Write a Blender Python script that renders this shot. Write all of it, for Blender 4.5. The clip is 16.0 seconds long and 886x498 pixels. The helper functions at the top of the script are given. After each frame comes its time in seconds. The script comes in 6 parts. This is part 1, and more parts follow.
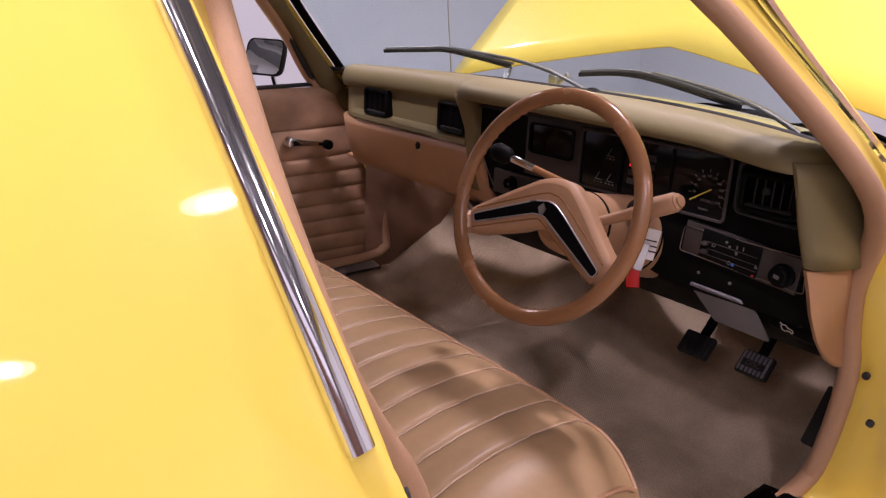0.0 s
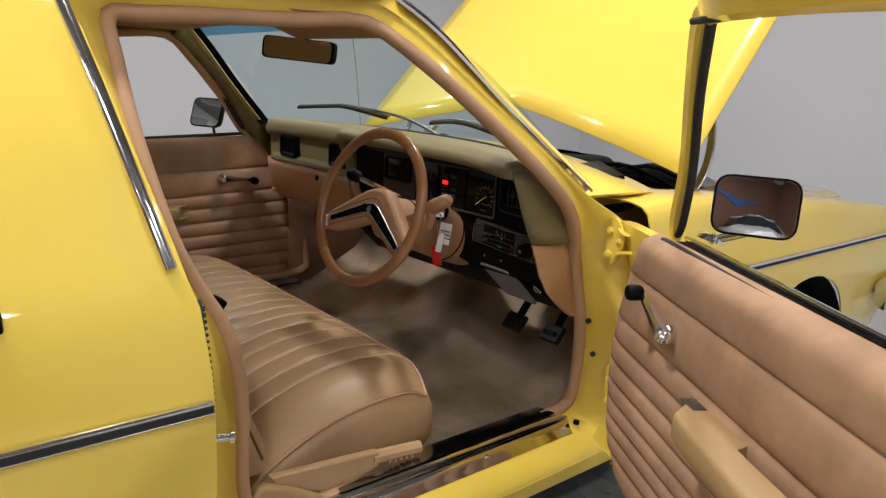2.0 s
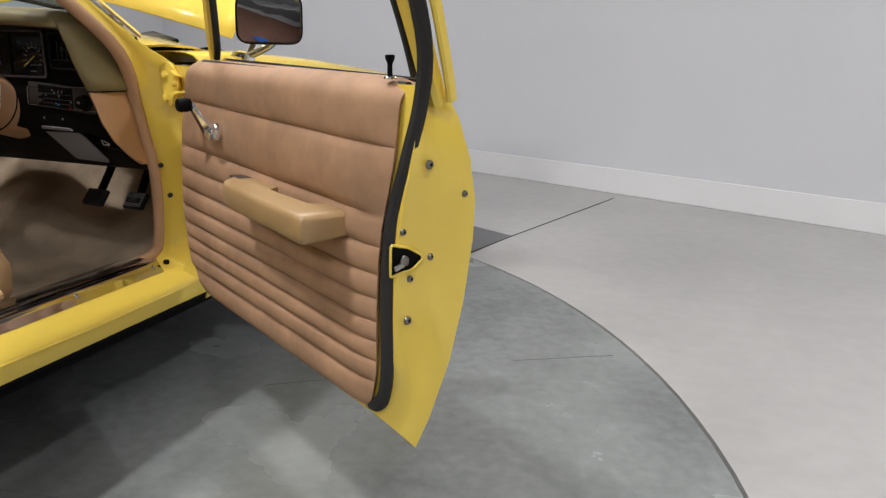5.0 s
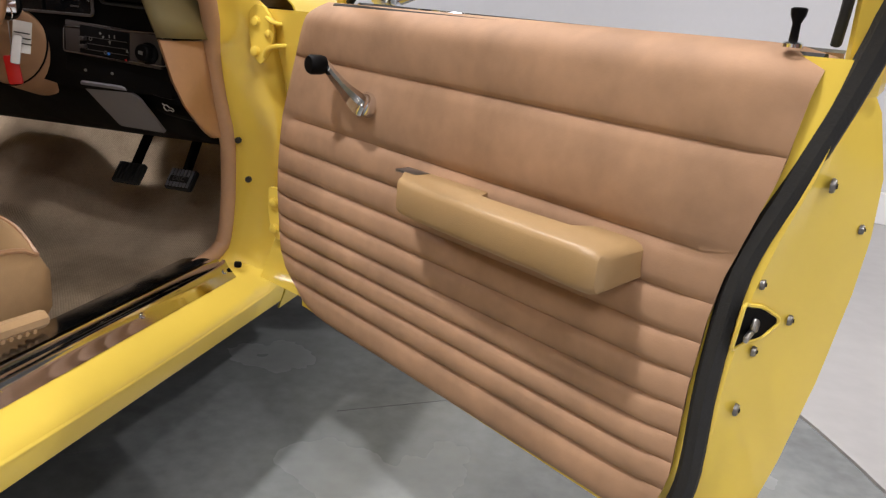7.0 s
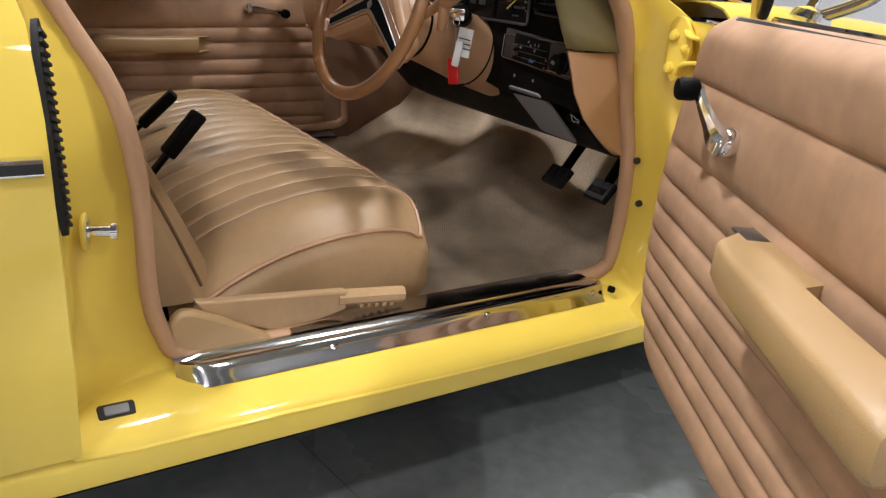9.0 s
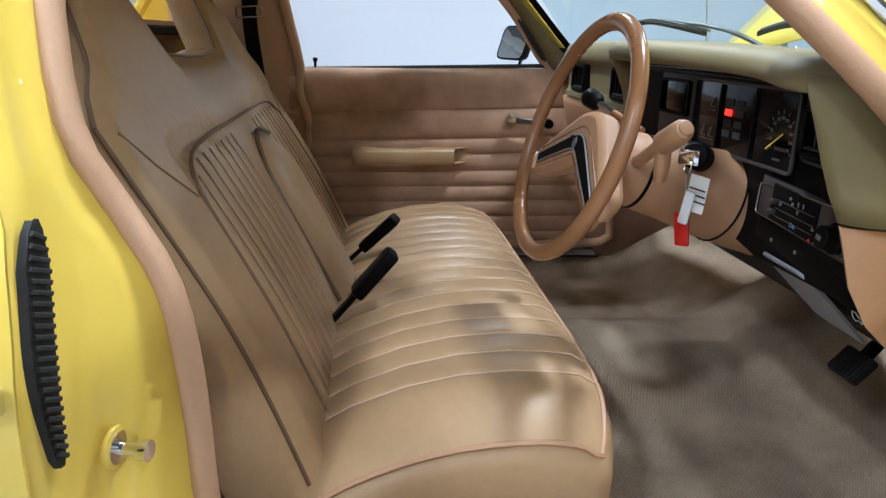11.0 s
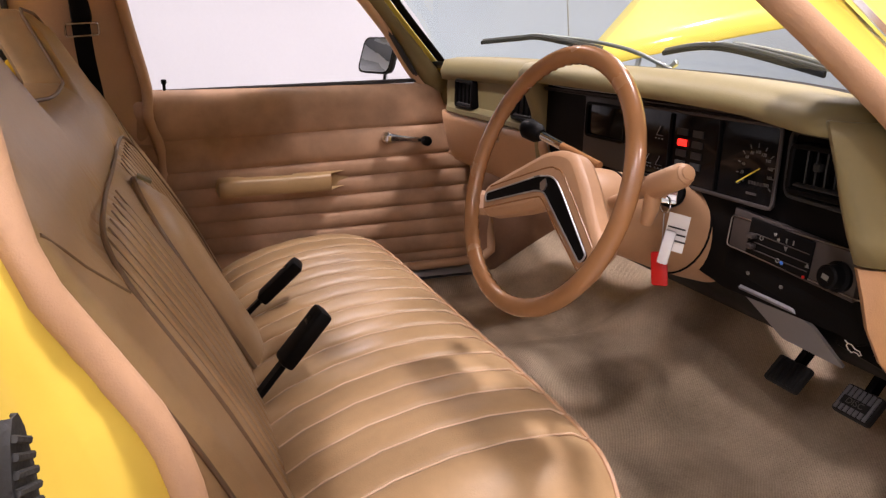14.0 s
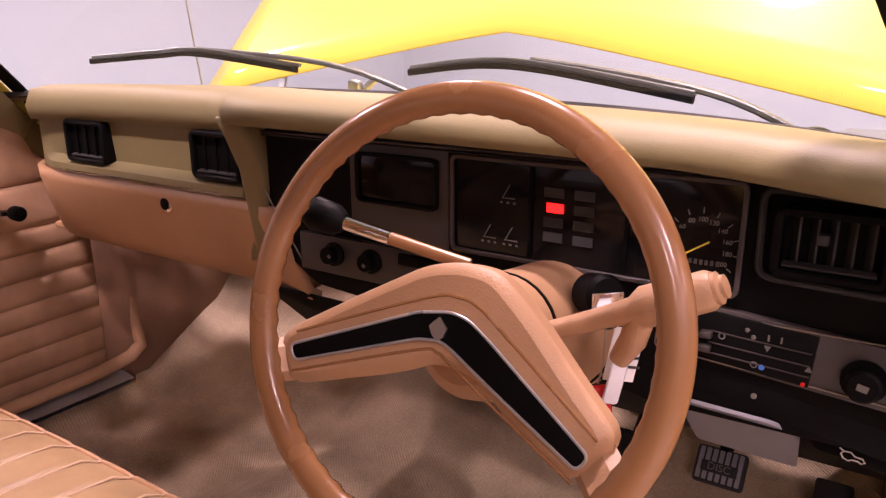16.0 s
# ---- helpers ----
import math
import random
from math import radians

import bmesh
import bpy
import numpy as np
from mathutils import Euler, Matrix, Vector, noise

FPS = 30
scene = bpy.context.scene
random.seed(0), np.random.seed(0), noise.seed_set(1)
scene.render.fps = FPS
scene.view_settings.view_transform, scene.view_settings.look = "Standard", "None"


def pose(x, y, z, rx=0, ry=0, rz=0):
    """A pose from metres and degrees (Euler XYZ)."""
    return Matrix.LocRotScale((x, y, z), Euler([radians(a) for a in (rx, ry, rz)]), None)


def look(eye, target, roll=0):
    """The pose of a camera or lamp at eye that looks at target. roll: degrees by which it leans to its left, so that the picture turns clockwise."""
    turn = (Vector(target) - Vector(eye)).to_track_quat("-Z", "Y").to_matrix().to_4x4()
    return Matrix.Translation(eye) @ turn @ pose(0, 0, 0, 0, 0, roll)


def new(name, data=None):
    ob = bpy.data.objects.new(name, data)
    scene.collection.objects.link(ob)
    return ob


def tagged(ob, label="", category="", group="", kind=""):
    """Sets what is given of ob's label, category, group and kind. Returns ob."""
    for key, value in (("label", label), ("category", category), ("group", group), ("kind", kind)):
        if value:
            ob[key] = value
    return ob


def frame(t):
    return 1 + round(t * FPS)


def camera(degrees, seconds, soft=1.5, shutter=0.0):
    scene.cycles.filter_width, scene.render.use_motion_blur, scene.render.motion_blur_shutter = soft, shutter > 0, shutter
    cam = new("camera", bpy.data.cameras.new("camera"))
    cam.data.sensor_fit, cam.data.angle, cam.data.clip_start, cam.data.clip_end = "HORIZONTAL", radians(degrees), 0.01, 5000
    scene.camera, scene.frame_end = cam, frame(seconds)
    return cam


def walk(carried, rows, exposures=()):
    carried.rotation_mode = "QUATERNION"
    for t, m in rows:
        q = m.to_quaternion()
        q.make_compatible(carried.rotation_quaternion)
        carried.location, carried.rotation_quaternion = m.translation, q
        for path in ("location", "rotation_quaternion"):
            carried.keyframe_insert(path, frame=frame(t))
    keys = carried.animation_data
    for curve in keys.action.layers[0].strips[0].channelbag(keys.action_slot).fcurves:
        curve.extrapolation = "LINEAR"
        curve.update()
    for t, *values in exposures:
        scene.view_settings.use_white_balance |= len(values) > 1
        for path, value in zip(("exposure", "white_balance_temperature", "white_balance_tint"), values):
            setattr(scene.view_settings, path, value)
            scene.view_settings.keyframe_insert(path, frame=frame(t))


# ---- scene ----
cam = camera(62.9, 16.0, soft=1.3)
EXPOSURE = [(0.0, -0.36, 6250, 40), (0.5, -0.54, 6450, 37), (1.0, -0.6, 6400, 25), (1.5, -0.67, 6300, 19), (2.0, -0.7, 6400, 12), (3.0, -0.85, 6300, 12), (3.5, -0.88, 6200, 11), (4.7, -0.7, 6200, 11), (6.8, -0.44, 6300, 15), (8.0, -0.25, 6400, 14), (8.5, -0.2, 6500, 14), (9.0, -0.2, 6100, 12), (9.5, -0.2, 5350, 5), (10.0, -0.04, 5100, 3), (12.5, 0.18, 5950, 16), (13.0, 0.17, 6350, 19), (13.5, 0.22, 6500, 20), (14.5, 0.40, 6600, 36), (15.5, 0.55, 6850, 48), (16.0, 0.50, 7150, 56)]
PATH = [
    (0, (1.228, -0.294, 1.192), (-0.257, 0.895, 0.575), 2.6),
    (0.5, (1.396, -0.307, 1.185), (-0.138, 0.841, 0.612), 3.6),
    (1, (1.646, -0.256, 1.188), (0.092, 0.877, 0.639), 4.0),
    (1.5, (1.735, -0.271, 1.207), (0.189, 0.894, 0.705), 3.7),
    (2, (1.851, -0.417, 1.204), (0.36, 0.838, 0.752), 2.8),
    (2.5, (2.111, -0.648, 1.207), (0.694, 0.702, 0.792), 1.5),
    (3, (2.374, -0.84, 1.178), (1.046, 0.6, 0.776), 0.6),
    (3.5, (2.447, -0.998, 1.134), (1.238, 0.539, 0.714), -0.0),
    (4, (2.396, -0.942, 1.085), (1.336, 0.692, 0.634), -0.3),
    (4.5, (2.303, -0.763, 1.018), (1.45, 0.979, 0.53), -0.1),
    (4.7, (2.237, -0.687, 0.993), (1.479, 1.095, 0.492), 0.2),
    (6.8, (1.638, -0.35, 0.927), (1.215, 1.508, 0.32), 4.2),
    (7, (1.608, -0.355, 0.932), (1.108, 1.484, 0.325), 4.5),
    (7.5, (1.608, -0.339, 0.954), (0.842, 1.405, 0.343), 5.3),
    (8, (1.699, -0.28, 0.994), (0.629, 1.285, 0.354), 5.7),
    (8.5, (1.785, -0.232, 0.989), (0.43, 1.079, 0.322), 5.8),
    (9, (1.747, -0.104, 0.962), (0.176, 0.914, 0.259), 4.6),
    (9.5, (1.708, 0.063, 0.935), (-0.007, 0.82, 0.238), 3.0),
    (10, (1.637, 0.107, 0.962), (-0.17, 0.641, 0.292), 1.9),
    (10.2, (1.59, 0.1, 0.978), (-0.24, 0.589, 0.333), 2.1),
    (12.3, (1.488, 0.466, 1.12), (-0.45, 0.28, 0.661), -0.2),
    (12.5, (1.488, 0.455, 1.121), (-0.453, 0.27, 0.672), -0.5),
    (13, (1.486, 0.365, 1.092), (-0.449, 0.349, 0.586), -0.7),
    (13.5, (1.442, 0.165, 1.098), (-0.445, 0.546, 0.555), -0.1),
    (14, (1.32, 0.033, 1.097), (-0.463, 0.744, 0.537), 1.0),
    (14.5, (1.137, 0.009, 1.102), (-0.49, 1.018, 0.526), 1.9),
    (15, (0.99, -0.02, 1.13), (-0.467, 1.227, 0.562), 1.4),
    (15.5, (0.883, -0.016, 1.155), (-0.386, 1.43, 0.608), 0.5),
    (16, (0.741, 0.089, 1.12), (-0.312, 1.697, 0.567), -0.2),
]
walk(cam, [(t, look(eye, target, roll)) for t, eye, target, roll in PATH],
     exposures=EXPOSURE)

# ---- world and light ----
world = bpy.data.worlds.new("showroom_world")
scene.world = world
world.use_nodes = True
world.node_tree.nodes["Background"].inputs[0].default_value = (0.75, 0.80, 0.90, 1)
world.node_tree.nodes["Background"].inputs[1].default_value = 0.15
scene.view_settings.exposure = 0.0

WALL_D = Vector((0.933, -0.358, 0))      # along the long showroom wall
WALL_N = Vector((0.358, 0.933, 0))       # towards that wall


def room(u, v, z):
    """A place in the showroom: u along the long wall, v towards it."""
    return WALL_D * u + WALL_N * v + Vector((0, 0, z))


def ceiling_lamp(u, v, power):
    lamp = bpy.data.lights.new("ceiling_lamp", "AREA")
    lamp.shape, lamp.size, lamp.energy = "DISK", 0.26, power
    lamp.color = (1.0, 0.97, 0.93)
    ob = new("ceiling_lamp", lamp)
    ob.matrix_world = Matrix.Translation(room(u, v, 3.74))
    return ob


# high-bay lights: place along and across the room, and power
LAMPS = [(-3.4, -3.4, 70), (0.66, -3.4, 70), (3.6, -3.4, 60), (6.4, -3.4, 40),
         (-3.4, -0.5, 90), (0.69, -0.54, 130), (1.22, 1.0, 18), (3.6, -0.5, 75), (6.4, -0.5, 50),
         (-3.4, 2.8, 60), (-0.37, 1.52, 90), (3.4, 2.8, 90), (6.4, 2.8, 80)]
for lu, lv, watts in LAMPS:
    ceiling_lamp(lu, lv, watts)

# area lamp added high before the east wall for the open end's daylight; no glazing is built
sky = bpy.data.lights.new("daylight_opening", "AREA")
sky.shape, sky.size, sky.size_y, sky.energy, sky.color = "RECTANGLE", 8.0, 1.3, 40, (0.93, 0.97, 1.0)
ob = new("daylight_opening", sky)
ob.matrix_world = look(room(9.3, -0.6, 2.95), room(0, -0.2, 0.6))

# ---- materials ----
def material(name, color, rough=0.5, metal=0.0, coat=0.0, coat_rough=0.06, vary=0.12, scale=8.0, fine=120.0, bump=0.0, bump_scale=200.0, spec=0.5, rough_vary=0.1):
    m = bpy.data.materials.new(name)
    m.use_nodes = True
    nt = m.node_tree
    b = nt.nodes["Principled BSDF"]
    b.inputs["Roughness"].default_value, b.inputs["Metallic"].default_value = rough, metal
    b.inputs["Coat Weight"].default_value, b.inputs["Coat Roughness"].default_value = coat, coat_rough
    b.inputs["Specular IOR Level"].default_value = spec
    tc = nt.nodes.new("ShaderNodeTexCoord")
    big, small = nt.nodes.new("ShaderNodeTexNoise"), nt.nodes.new("ShaderNodeTexNoise")
    big.inputs["Scale"].default_value, small.inputs["Scale"].default_value = scale, fine
    big.inputs["Detail"].default_value, small.inputs["Detail"].default_value = 5, 3
    for n in (big, small):
        nt.links.new(tc.outputs["Object"], n.inputs["Vector"])
    mix = nt.nodes.new("ShaderNodeMath")
    mix.operation = "MULTIPLY_ADD"
    mix.inputs[1].default_value = 0.35
    nt.links.new(small.outputs["Fac"], mix.inputs[0])
    nt.links.new(big.outputs["Fac"], mix.inputs[2])
    ramp = nt.nodes.new("ShaderNodeValToRGB")
    c = Vector(color)
    ramp.color_ramp.elements[0].position, ramp.color_ramp.elements[1].position = 0.42, 0.95
    ramp.color_ramp.elements[0].color = (*(c * (1 - vary)), 1)
    ramp.color_ramp.elements[1].color = (*[min(1, v * (1 + vary)) for v in c], 1)
    nt.links.new(mix.outputs[0], ramp.inputs[0])
    nt.links.new(ramp.outputs[0], b.inputs["Base Color"])
    if rough_vary:
        mr = nt.nodes.new("ShaderNodeMapRange")
        mr.inputs["To Min"].default_value, mr.inputs["To Max"].default_value = max(0.02, rough - rough_vary), min(1, rough + rough_vary)
        nt.links.new(big.outputs["Fac"], mr.inputs["Value"])
        nt.links.new(mr.outputs[0], b.inputs["Roughness"])
    if bump:
        bn = nt.nodes.new("ShaderNodeTexNoise")
        bn.inputs["Scale"].default_value, bn.inputs["Detail"].default_value = bump_scale, 4
        nt.links.new(tc.outputs["Object"], bn.inputs["Vector"])
        bp = nt.nodes.new("ShaderNodeBump")
        bp.inputs["Strength"].default_value, bp.inputs["Distance"].default_value = bump, 0.002
        nt.links.new(bn.outputs["Fac"], bp.inputs["Height"])
        nt.links.new(bp.outputs[0], b.inputs["Normal"])
    return m


def glass(name, color, rough=0.0):
    """Thin pane: clear with a tint, and a sheen that grows at a flat angle."""
    m = bpy.data.materials.new(name)
    m.use_nodes = True
    nt = m.node_tree
    nt.nodes.remove(nt.nodes["Principled BSDF"])
    out = nt.nodes["Material Output"]
    clear, gloss = nt.nodes.new("ShaderNodeBsdfTransparent"), nt.nodes.new("ShaderNodeBsdfGlossy")
    mix, lw, power = nt.nodes.new("ShaderNodeMixShader"), nt.nodes.new("ShaderNodeLayerWeight"), nt.nodes.new("ShaderNodeMath")
    add = nt.nodes.new("ShaderNodeMath")
    clear.inputs[0].default_value = (*color, 1)
    gloss.inputs["Roughness"].default_value = rough
    power.operation, power.inputs[1].default_value = "POWER", 4.0
    add.operation, add.inputs[1].default_value, add.inputs[2].default_value = "MULTIPLY_ADD", 0.30, 0.04
    nt.links.new(lw.outputs["Facing"], power.inputs[0])
    nt.links.new(power.outputs[0], add.inputs[0])
    nt.links.new(add.outputs[0], mix.inputs[0])
    nt.links.new(clear.outputs[0], mix.inputs[1])
    nt.links.new(gloss.outputs[0], mix.inputs[2])
    nt.links.new(mix.outputs[0], out.inputs[0])
    return m


def glow(name, color, strength):
    m = bpy.data.materials.new(name)
    m.use_nodes = True
    b = m.node_tree.nodes["Principled BSDF"]
    b.inputs["Base Color"].default_value = (*color, 1)
    b.inputs["Emission Color"].default_value = (*color, 1)
    b.inputs["Emission Strength"].default_value = strength
    return m


def weave(name, color, ribs):
    """Looped pile carpet with fine ribs."""
    m = material(name, color, 0.95, vary=0.42, scale=6, fine=260, bump=0.9, bump_scale=420, spec=0.1, rough_vary=0)
    nt = m.node_tree
    b = nt.nodes["Principled BSDF"]
    tc = nt.nodes["Texture Coordinate"]
    w = nt.nodes.new("ShaderNodeTexWave")
    w.inputs["Scale"].default_value, w.inputs["Distortion"].default_value = ribs, 1.2
    w.inputs["Detail Scale"].default_value = 6
    w.bands_direction = "DIAGONAL"
    nt.links.new(tc.outputs["Object"], w.inputs["Vector"])
    bp = nt.nodes.new("ShaderNodeBump")
    bp.inputs["Strength"].default_value, bp.inputs["Distance"].default_value = 0.45, 0.003
    old = b.inputs["Normal"].links[0].from_socket
    nt.links.new(old, bp.inputs["Normal"])
    nt.links.new(w.outputs["Fac"], bp.inputs["Height"])
    nt.links.new(bp.outputs[0], b.inputs["Normal"])
    # the base colour is a little darker in the ribs' furrows
    ramp = b.inputs["Base Color"].links[0].from_socket
    mx = nt.nodes.new("ShaderNodeMix")
    mx.data_type, mx.blend_type = "RGBA", "MULTIPLY"
    mx.inputs["Factor"].default_value = 0.14
    nt.links.new(ramp, mx.inputs[6])
    nt.links.new(w.outputs["Color"], mx.inputs[7])
    nt.links.new(mx.outputs[2], b.inputs["Base Color"])
    return m


YELLOW = material("yellow_paint", (0.80, 0.590, 0.090), 0.35, coat=1.0, vary=0.03, scale=3, fine=40, rough_vary=0.04, spec=0.15, coat_rough=0.025)
TAN = material("tan_vinyl", (0.43, 0.245, 0.130), 0.46, vary=0.10, scale=6, fine=90, bump=0.25, bump_scale=500)
TAN_SEAT = material("tan_seat_vinyl", (0.365, 0.236, 0.120), 0.38, vary=0.16, scale=5, fine=60, bump=0.2, bump_scale=450, spec=0.32, rough_vary=0.16)
TRIM = material("tan_trim", (0.43, 0.255, 0.145), 0.6, vary=0.08, scale=10, fine=150, bump=0.3, bump_scale=600)
SUEDE = material("tan_door_vinyl", (0.37, 0.222, 0.132), 0.66, vary=0.22, scale=11, fine=38, bump=0.09, bump_scale=420, spec=0.3)
OLIVE = material("olive_tan_pad", (0.180, 0.148, 0.066), 0.55, vary=0.08, scale=6, fine=100, bump=0.12, bump_scale=600)
RIM = material("brown_wheel_plastic", (0.28, 0.132, 0.054), 0.25, vary=0.08, scale=12, fine=80)
BLACK = material("black_plastic", (0.0035, 0.0033, 0.0034), 0.5, vary=0.2, scale=20, fine=200, spec=0.07)
GLOSS_BLACK = material("gloss_black", (0.004, 0.004, 0.0045), 0.12, vary=0.1, scale=20, fine=100, spec=0.2)
RUBBER = material("black_rubber", (0.016, 0.016, 0.016), 0.75, vary=0.25, scale=25, fine=200, bump=0.4, bump_scale=300)
GREY_FACE = material("grey_fascia", (0.033, 0.027, 0.025), 0.5, vary=0.12, scale=20, fine=300)
CHROME = material("chrome", (0.78, 0.78, 0.79), 0.10, 1.0, vary=0.06, scale=10, fine=90, rough_vary=0.06)
# chrome darkened in its base colour to carry the cabin's dark reflection
DARK_REFLECTION = material("dark_reflection_chrome", (0.40, 0.40, 0.41), 0.16, 1.0, vary=0.2, scale=16, fine=110, rough_vary=0.1)
STEEL = material("dull_steel", (0.42, 0.41, 0.40), 0.35, 1.0, vary=0.15, scale=14, fine=120)
DARK_STEEL = material("dark_steel", (0.22, 0.21, 0.20), 0.38, 0.9, vary=0.2, scale=14, fine=120)
MIRROR = material("mirror_glass", (0.75, 0.78, 0.80), 0.02, 1.0, vary=0.01, rough_vary=0)
CARPET = weave("brown_loop_carpet", (0.51, 0.400, 0.282), 95)
HEADLINE = material("tan_headlining", (0.34, 0.20, 0.10), 0.9, vary=0.1, scale=8, fine=300, bump=0.3)
CONCRETE = material("grey_polished_concrete", (0.42, 0.41, 0.40), 0.42, vary=0.16, scale=1.2, fine=14, rough_vary=0.15)
TABLE = material("grey_painted_turntable", (0.21, 0.222, 0.218), 0.25, vary=0.36, scale=1.8, fine=26, rough_vary=0.15)
PLATE = material("dark_floor_plate", (0.13, 0.13, 0.135), 0.45, vary=0.2, scale=2, fine=20)
WHITE = material("white_wall_paint", (0.64, 0.648, 0.676), 0.8, vary=0.03, scale=0.8, fine=30, bump=0.05)
SKIRT = material("white_gloss_skirting", (0.78, 0.78, 0.79), 0.4, vary=0.03, scale=2, fine=30)
GREYWALL = material("grey_shutter_steel", (0.36, 0.37, 0.38), 0.5, vary=0.08, scale=3, fine=30)
BRICK = material("brown_brick", (0.22, 0.11, 0.075), 0.85, vary=0.25, scale=14, fine=80, bump=0.4)
CEILING = material("dark_grey_ceiling", (0.16, 0.165, 0.17), 0.8, vary=0.15, scale=1, fine=20)
RED = material("red_plastic", (0.55, 0.012, 0.010), 0.35, vary=0.08)
PAPER = material("white_card", (0.80, 0.80, 0.78), 0.5, vary=0.04)
CLEAR = material("clear_plastic", (0.72, 0.73, 0.74), 0.2, vary=0.03)
PRINT = material("white_print", (0.75, 0.74, 0.70), 0.5, vary=0.02)
GREY_PLATE = material("blue_grey_plate", (0.21, 0.21, 0.23), 0.5, vary=0.1)
BLUE = material("blue_print", (0.03, 0.15, 0.55), 0.4, vary=0.02)
PIPING = material("dark_tan_piping", (0.135, 0.078, 0.038), 0.5, vary=0.06)
KICK = material("brown_kick_panel", (0.25, 0.140, 0.085), 0.6, vary=0.14, scale=9, fine=110, bump=0.2)
STITCH = material("pale_stitching", (0.56, 0.39, 0.26), 0.6, vary=0.06)
SIGN_BLUE = material("blue_sign", (0.03, 0.13, 0.42), 0.5, vary=0.03)
REST = material("tan_armrest_moulding", (0.36, 0.232, 0.105), 0.42, vary=0.07, scale=8, fine=120, bump=0.15, bump_scale=600)
DIM = material("grey_dial_print", (0.12, 0.117, 0.105), 0.5, vary=0.02)
INK = material("dark_print", (0.03, 0.03, 0.03), 0.6, vary=0.02)
NEEDLE = material("yellow_needle", (0.70, 0.55, 0.05), 0.4, vary=0.02)
ENGINE = material("grimy_engine_metal", (0.05, 0.048, 0.045), 0.55, 0.3, vary=0.4, scale=20, fine=100)
SILVER_PAINT = material("silver_paint", (0.45, 0.46, 0.47), 0.3, 0.6, vary=0.05)
WHITE_CAR = material("white_car_paint", (0.78, 0.78, 0.78), 0.25, coat=0.8, vary=0.02)
DARK_GLASS = material("dark_window_glass", (0.02, 0.022, 0.025), 0.05, vary=0.02, rough_vary=0)
SCREEN = glass("windscreen_glass", (0.70, 0.83, 0.85))
TINT = glass("blue_tint_band", (0.14, 0.38, 0.55))
PANE = glass("clear_pane", (0.93, 0.95, 0.95))
RED_GLOW = glow("red_warning_lamp", (1.0, 0.02, 0.01), 2.2)
PANEL_GLOW = glow("ceiling_panel_light", (1.0, 0.97, 0.93), 12.0)

# ---- mesh helpers ----
CX = 0.04                                # the car's middle line


def mirror_x(x):
    return 2 * CX - x


def thicken(bm, t):
    """Give a sheet a back and a rim."""
    bm.normal_update()
    faces, rim = list(bm.faces), [e.link_loops[0] for e in bm.edges if len(e.link_faces) == 1]
    rim = [(l.vert, l.link_loop_next.vert) for l in rim]
    inner = {v: bm.verts.new(v.co - v.normal * t) for v in list(bm.verts)}
    for f in faces:
        bm.faces.new([inner[v] for v in reversed(f.verts)])
    for a, b in rim:
        bm.faces.new((b, a, inner[a], inner[b]))


def finish(bm, name, mat, sharp=38, thick=0.0, bevel=0.0):
    bmesh.ops.remove_doubles(bm, verts=bm.verts, dist=1e-5)
    bmesh.ops.recalc_face_normals(bm, faces=bm.faces)
    if thick:
        thicken(bm, thick)
    for e in bm.edges:
        e.smooth = not (len(e.link_faces) == 2 and e.calc_face_angle(0) > radians(sharp))
    for f in bm.faces:
        f.smooth = True
    me = bpy.data.meshes.new(name)
    bm.to_mesh(me)
    bm.free()
    me.materials.append(mat)
    ob = new(name, me)
    if bevel:
        md = ob.modifiers.new("edge", "BEVEL")
        md.width, md.segments, md.limit_method = bevel, 2, "ANGLE"
    return ob


def part(name, bm, mat, parent, label="", **kw):
    ob = finish(bm, name, mat, **kw)
    ob.parent = parent
    if label:
        tagged(ob, label)
    return ob


def thing(name, label, category, group="", kind=""):
    ob = new(name)
    ob.empty_display_size = 0.05
    return tagged(ob, label, category, group, kind)


def solo(name, bm, mat, label, category, group="", kind="", **kw):
    return tagged(finish(bm, name, mat, **kw), label, category, group, kind)


def loft(rows, closed_u=False, closed_v=False, cap=False, bm=None):
    """A skin over rows of places. closed_u: each row is a ring; closed_v: the last row meets the first; cap: ends filled."""
    bm = bm or bmesh.new()
    vs = [[bm.verts.new(p) for p in r] for r in rows]
    n = len(rows[0])
    for i in range(len(rows) - (0 if closed_v else 1)):
        a, b = vs[i], vs[(i + 1) % len(rows)]
        for j in range(n - (0 if closed_u else 1)):
            k = (j + 1) % n
            try:
                bm.faces.new((a[j], a[k], b[k], b[j]))
            except ValueError:
                pass
    if cap:
        for r in (vs[0], vs[-1]):
            try:
                bm.faces.new(r)
            except ValueError:
                pass
    return bm


def smooth_path(pts, n=6, closed=False):
    """Catmull-Rom through the given places."""
    P = [Vector(p) for p in pts]
    out = []
    m = len(P)
    for i in range(m if closed else m - 1):
        g = (lambda k: P[k % m]) if closed else (lambda k: P[min(max(k, 0), m - 1)])
        p0, p1, p2, p3 = g(i - 1), g(i), g(i + 1), g(i + 2)
        for s in range(n):
            t = s / n
            out.append(0.5 * ((2 * p1) + (p2 - p0) * t + (2 * p0 - 5 * p1 + 4 * p2 - p3) * t * t + (3 * p1 - p0 - 3 * p2 + p3) * t ** 3))
    if not closed:
        out.append(P[-1])
    return out


